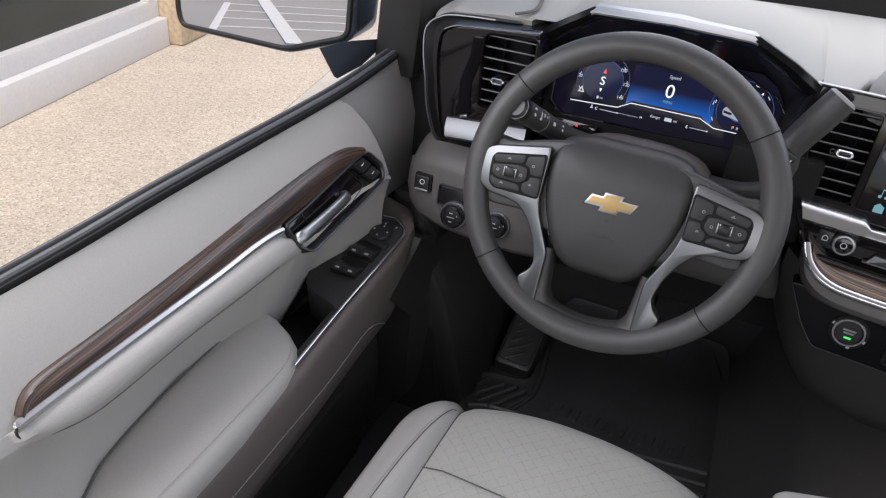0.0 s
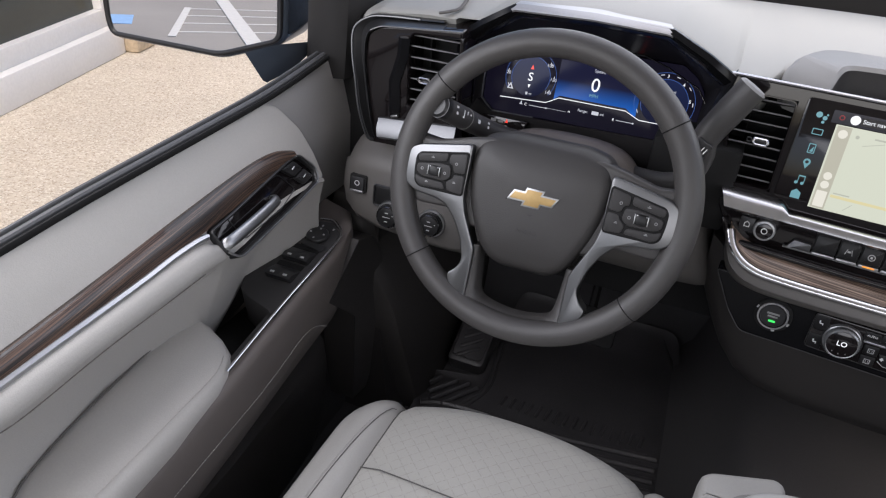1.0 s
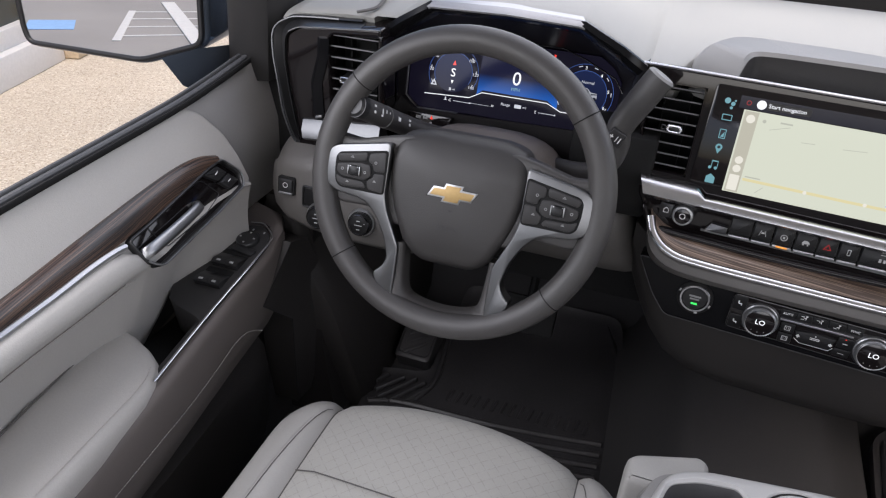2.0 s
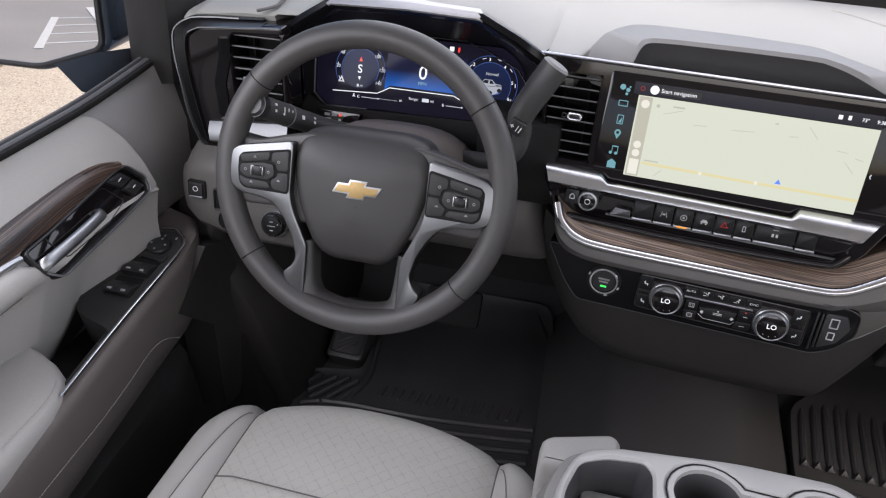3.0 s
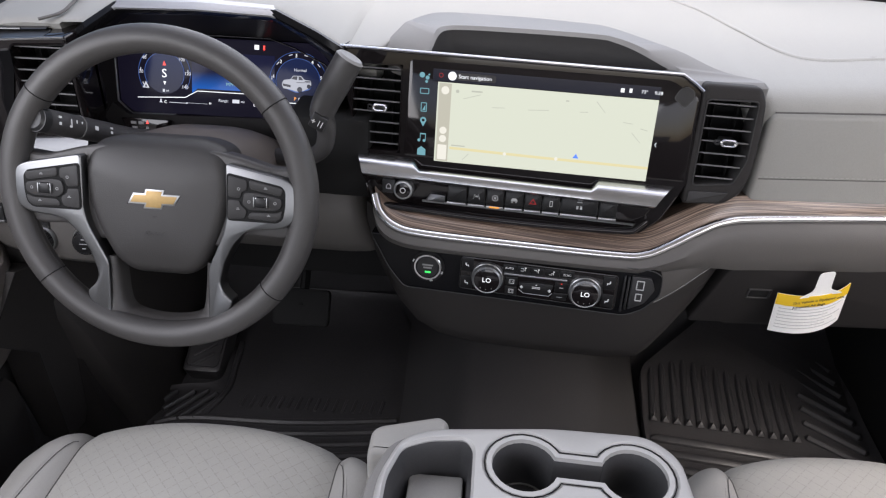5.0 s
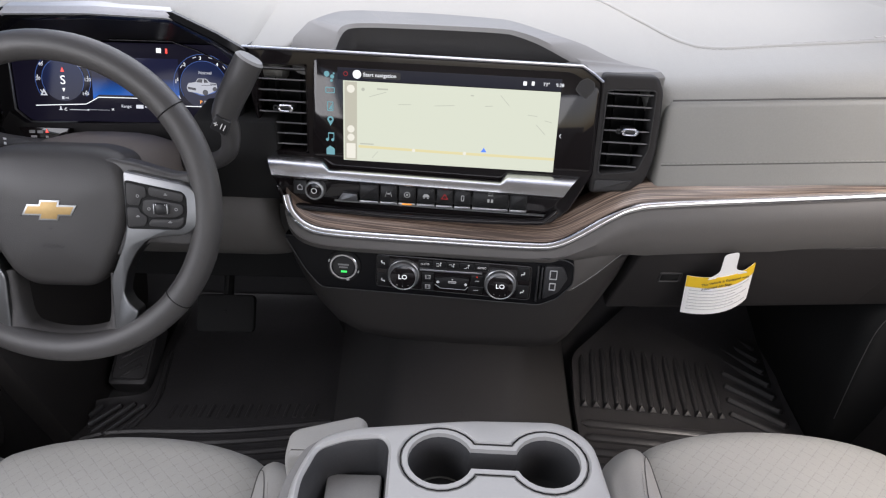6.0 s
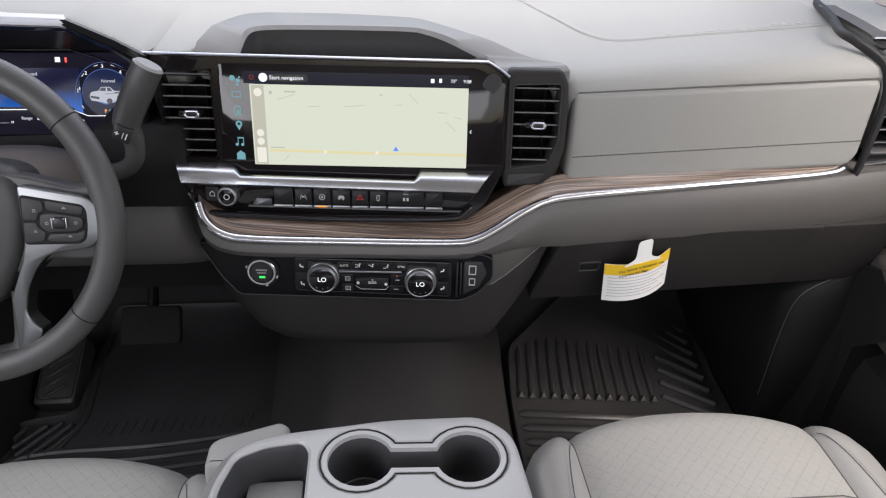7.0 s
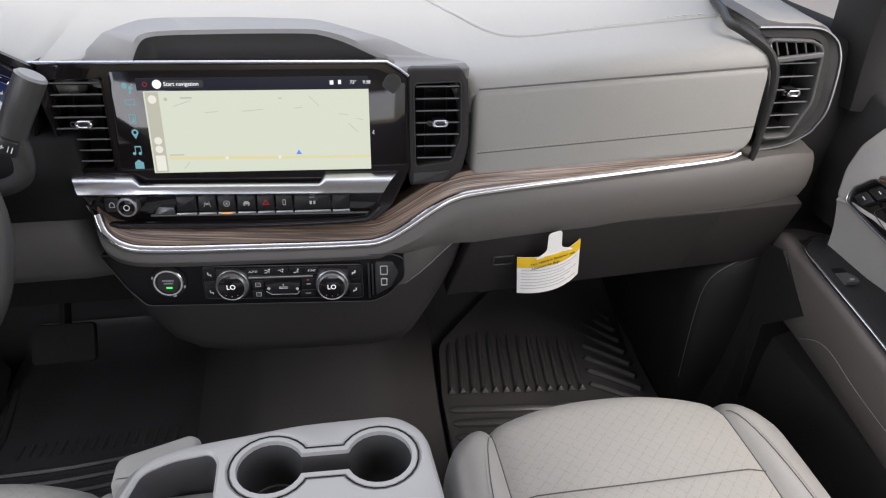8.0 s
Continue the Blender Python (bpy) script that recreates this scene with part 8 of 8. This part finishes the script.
mr = floor_mat(fillet([(0.240, 0.40), (0.685, 0.40), (0.690, 0.745), (0.695, 0.87), (0.715, 0.99), (0.735, 1.10), (0.725, 1.14), (0.46, 1.15), (0.430, 1.128), (0.268, 0.975), (0.248, 0.80)], 0.035, 4), "black ribbed rubber mat in the passenger footwell")
for i in range(13):
    x = 0.2714 + i * 0.0227
    y0 = 0.816 - 0.0023 * i
    y1 = min(1.105, 0.975 + 0.80 * (x - 0.288 + 0.02), 1.105 - max(0.0, x - 0.50) * 0.6)
    path = [Vector((x + 0.13 * (y - y0), y, mat_z(y) + 0.0045)) for y in [y0 + (y1 - y0) * k / 8 for k in range(9)]]
    part("rib", sweep(path, [0.006] + [0.0135] * 7 + [0.005], [0.004] + [0.013] * 7 + [0.004], (0, 0, 1), 8), RUBBER, mr)
    part("rib_tip", slab([(-0.0075, 0), (0.0075, 0), (0, 0.013)], Matrix.Translation((x, y0, 0.140)) @ pose(0, 0, 0, -35), -0.006, 0.004, 0.0008), RUBBER, mr)
for i in range(8):
    y = 0.805 + i * 0.041
    rib((0.565 + i * 0.008, y, 0.140), (0.668 + i * 0.003, y - 0.075 - 0.002 * i, 0.140), 0.018, 0.009, parent=mr)
for i in range(6):
    rib((0.258, 0.767 - i * 0.037, 0.142), (0.56, 0.735 - i * 0.037, 0.142), 0.020, 0.009, parent=mr)
    rib((0.56, 0.735 - i * 0.037, 0.142), (0.68, 0.670 - i * 0.037, 0.142), 0.020, 0.009, parent=mr)
ml = floor_mat(fillet([(-0.69, 0.40), (-0.214, 0.40), (-0.210, 0.70), (-0.222, 0.93), (-0.232, 1.06), (-0.25, 1.12), (-0.62, 1.12), (-0.625, 1.06), (-0.625, 0.95), (-0.610, 0.815), (-0.72, 0.795), (-0.71, 0.66)], 0.03, 3), "black ribbed rubber mat in the driver footwell")
for x0, y0, x1, y1 in ((-0.708, 0.752, -0.692, 0.785), (-0.700, 0.728, -0.656, 0.788), (-0.688, 0.708, -0.630, 0.794), (-0.664, 0.705, -0.610, 0.790), (-0.636, 0.712, -0.600, 0.772)):
    rib((x0, y0, 0.141), (x1, y1, 0.141), 0.012, parent=ml)
curve = smooth_path([(-0.622, 0.716, 0), (-0.598, 0.775, 0), (-0.594, 0.82, 0), (-0.605, 0.90, 0), (-0.612, 0.95, 0)], 5)
part("rib", sweep([Vector((v.x, v.y, mat_z(v.y) + 0.006)) for v in curve], 0.012, 0.012, (0, 0, 1), 8), RUBBER, ml)
for i in range(8):
    curve = smooth_path([(-0.700 + 0.004 * i, 0.695, 0), (-0.662, 0.712, 0), (-0.60, 0.720, 0), (-0.52, 0.722, 0), (-0.44, 0.726, 0), (-0.34, 0.738, 0), (-0.238, 0.754, 0)], 4)
    part("rib", sweep([Vector((v.x, v.y - i * 0.029, mat_z(v.y - i * 0.029) + 0.006)) for v in curve], 0.015, 0.014, (0, 0, 1), 8), RUBBER, ml)
for i in range(16):
    x = -0.552 + i * 0.0185
    rib((x, 0.757 + 0.0006 * i, 0.139), (x + 0.004, 0.792 + 0.0008 * i, 0.139), 0.008, 0.004, parent=ml)

# ---- pedals ----
FT = Matrix.Translation((-0.66, 0.885, 0.185)) @ pose(0, 0, 0, -62)
fr = thing("foot_rest", (-0.66, 0.87, 0.13), "black ribbed foot rest set into the driver mat", "foot rest")
part("pad", slab(rect(-0.040, 0.040, -0.062, 0.085, 0.012), FT, -0.002, 0.05, 0.006), RUBBER, fr)
part("rim", sweep([FT @ Vector((x, -0.003, z)) for x, z in rect(-0.034, 0.034, -0.050, 0.070, 0.010)], 0.003, 0.004, FT.to_3x3() @ Vector((0, -1, 0)), 8, True), RUBBER, fr, "raised rim of the foot rest")
for i in range(5):
    part("ridge", box(-0.026, 0.026, -0.0055, -0.001, -0.004, 0.004, FT @ Matrix.Translation((0, 0, -0.034 + i * 0.022)) @ pose(0, 0, 0, 0, -35, 0), 0.002), RUBBER, fr)
BP = Matrix.Translation((-0.418, 0.785, 0.378)) @ pose(0, 0, 0, -35)
bp = thing("brake_pedal", BP.translation, "wide black rubber brake pedal under the column", "pedal")
part("pad", slab(rect(-0.052, 0.052, -0.034, 0.034, 0.010), BP, -0.006, 0.008, 0.004), BLACK, bp)
part("arm", sweep(smooth_path([BP @ Vector((0, 0.006, 0)), Vector((-0.42, 0.85, 0.44)), Vector((-0.42, 0.90, 0.60))], 5), 0.016, 0.03, (0, 1, 0), 8), BLACK, bp)
# ---- airbag hang tag ----
tag = thing("hang_tag", (0.38, 0.60, 0.60), "white and yellow airbag card hanging from the glovebox", "hang tag")
TG = Matrix.Translation((0.376, 0.590, 0.585)) @ pose(0, 0, 0, 0, 0, 12) @ pose(0, 0, 0, 6) @ pose(0, 0, 0, 0, -7, 0)


def card(x0, x1, z0, z1, y, n=10, bm=None, arc_low=0.0):
    """A curved sheet."""
    bm = bm or bmesh.new()
    f, g = [], []
    for i in range(n + 1):
        t = i / n
        x = x0 + (x1 - x0) * t
        c = 0.018 * ((x / 0.055) ** 2)
        zl = z0 - arc_low * (1 - (2 * t - 1) ** 2) * 0.0
        f.append([TG @ Vector((x, y + c, z)) for z in (zl, z1)])
        g.append([TG @ Vector((x, y + c + 0.0007, z)) for z in (zl, z1)])
    rings = [[a[0], a[1], b[1], b[0]] for a, b in zip(f, g)]
    return loft(rings, bm=bm)


part("card", card(-0.053, 0.053, -0.040, 0.032, 0.0), PAPER, tag)
part("header", card(-0.053, 0.053, 0.012, 0.032, -0.0006), YELLOW, tag, "yellow printed header")
text("header_words", "This Vehicle is Equipped with", 0.0062, TG @ Matrix.Translation((-0.004, -0.0030, 0.0262)), DARK, tag)
text("header_words", "Advanced Air Bags", 0.0062, TG @ Matrix.Translation((-0.016, -0.0030, 0.0178)), DARK, tag)
for i in range(7):
    part("print_line", card(-0.048, 0.044 - 0.012 * ((i * 7) % 3), 0.0058 - i * 0.0060, 0.0068 - i * 0.0060, -0.0006), SOFTINK, tag)
neck = [(-0.032, 0.030), (-0.012, 0.040), (-0.010, 0.072), (0.012, 0.072), (0.012, 0.040), (0.034, 0.030)]
part("neck", slab(fillet(neck, 0.006), TG, 0.0012, 0.0020, 0.0002, 1), PAPER, tag, "white card neck hooked over the door")

# ---- outside mirror ----
mi = thing("door_mirror", (-0.95, 0.66, 0.80), "dark blue-grey door mirror reflecting the parking lot", "mirror")
MM = Matrix.Translation((-1.135, 0.665, 0.905)) @ pose(0, 0, 0, 0, 0, 12) @ pose(0, 0, 0, -3)
mo = fillet([(-0.155, -0.085), (-0.150, -0.105), (0.040, -0.118), (0.146, -0.084), (0.150, 0.0), (0.148, 0.13), (0.10, 0.165), (-0.12, 0.160), (-0.155, 0.12)], 0.015)
part("housing", slab([(x, z) for x, z in inset(mo, -0.012)], MM, 0.004, 0.12, 0.012, 4), PAINT, mi, "dark blue-grey painted housing", 60)
part("rim", frame_ring(inset(mo, -0.006), inset(mo, 0.002), MM, -0.003, 0.02, 0.002), SATIN, mi, "black rim of the mirror", 50)
part("glass", slab(mo, MM, 0.001, 0.004, 0.0002, 1), MIRROR, mi, "mirror glass")
rings = []
for dx, dy, dz, g in ((-0.06, 0.105, -0.034, 0.92), (-0.03, 0.053, -0.017, 0.97), (0.0, 0.0, 0.0, 1.0)):
    rings.append([Vector((-0.925 + dx, 0.60 + (y - 0.60) * g + dy, 0.825 + (z - 0.825) * g + dz)) for y, z in ((0.515, 0.853), (0.60, 0.845), (0.675, 0.832), (0.690, 0.815), (0.63, 0.800), (0.562, 0.797), (0.552, 0.803))])
part("arm", loft(rings), PAINT, mi, "dark blue-grey mirror arm")

# ---- parking lot marks behind the truck, seen in the mirror ----
LZ = GZ - 0.15


def stripe(x0, y0, x1, y1, w, material, lbl, lift=0.004):
    a, b = Vector((x0, y0, LZ)), Vector((x1, y1, LZ))
    s = (b - a).cross(Vector((0, 0, 1))).normalized() * w / 2
    bm = bmesh.new()
    lo = [bm.verts.new(q - Vector((0, 0, 0.01))) for q in (a - s, a + s, b + s, b - s)]
    hi = [bm.verts.new(q + Vector((0, 0, lift))) for q in (a - s, a + s, b + s, b - s)]
    bridge(bm, lo, hi)
    bm.faces.new(hi)
    setting("line_mark", bm, material, lbl, "road marking")


# hatched bay
stripe(-3.62, -7.6, -3.20, -5.6, 0.08, WHITELINE, "white parking line on asphalt", 0.008)
for i in range(4):
    y = -7.53 + i * 0.55
    x = -3.60 + (y + 7.53) * 0.21
    stripe(x, y, x + 2.0, y - 0.85, 0.055, WHITELINE, "white hatch line on asphalt")
stripe(-4.32, -6.28, -3.88, -6.42, 0.62, BLUELINE, "pale blue painted mark on asphalt")
stripe(-3.42, -8.5, -2.30, -5.35, 0.17, WHITELINE, "wide pale line on asphalt", 0.012)
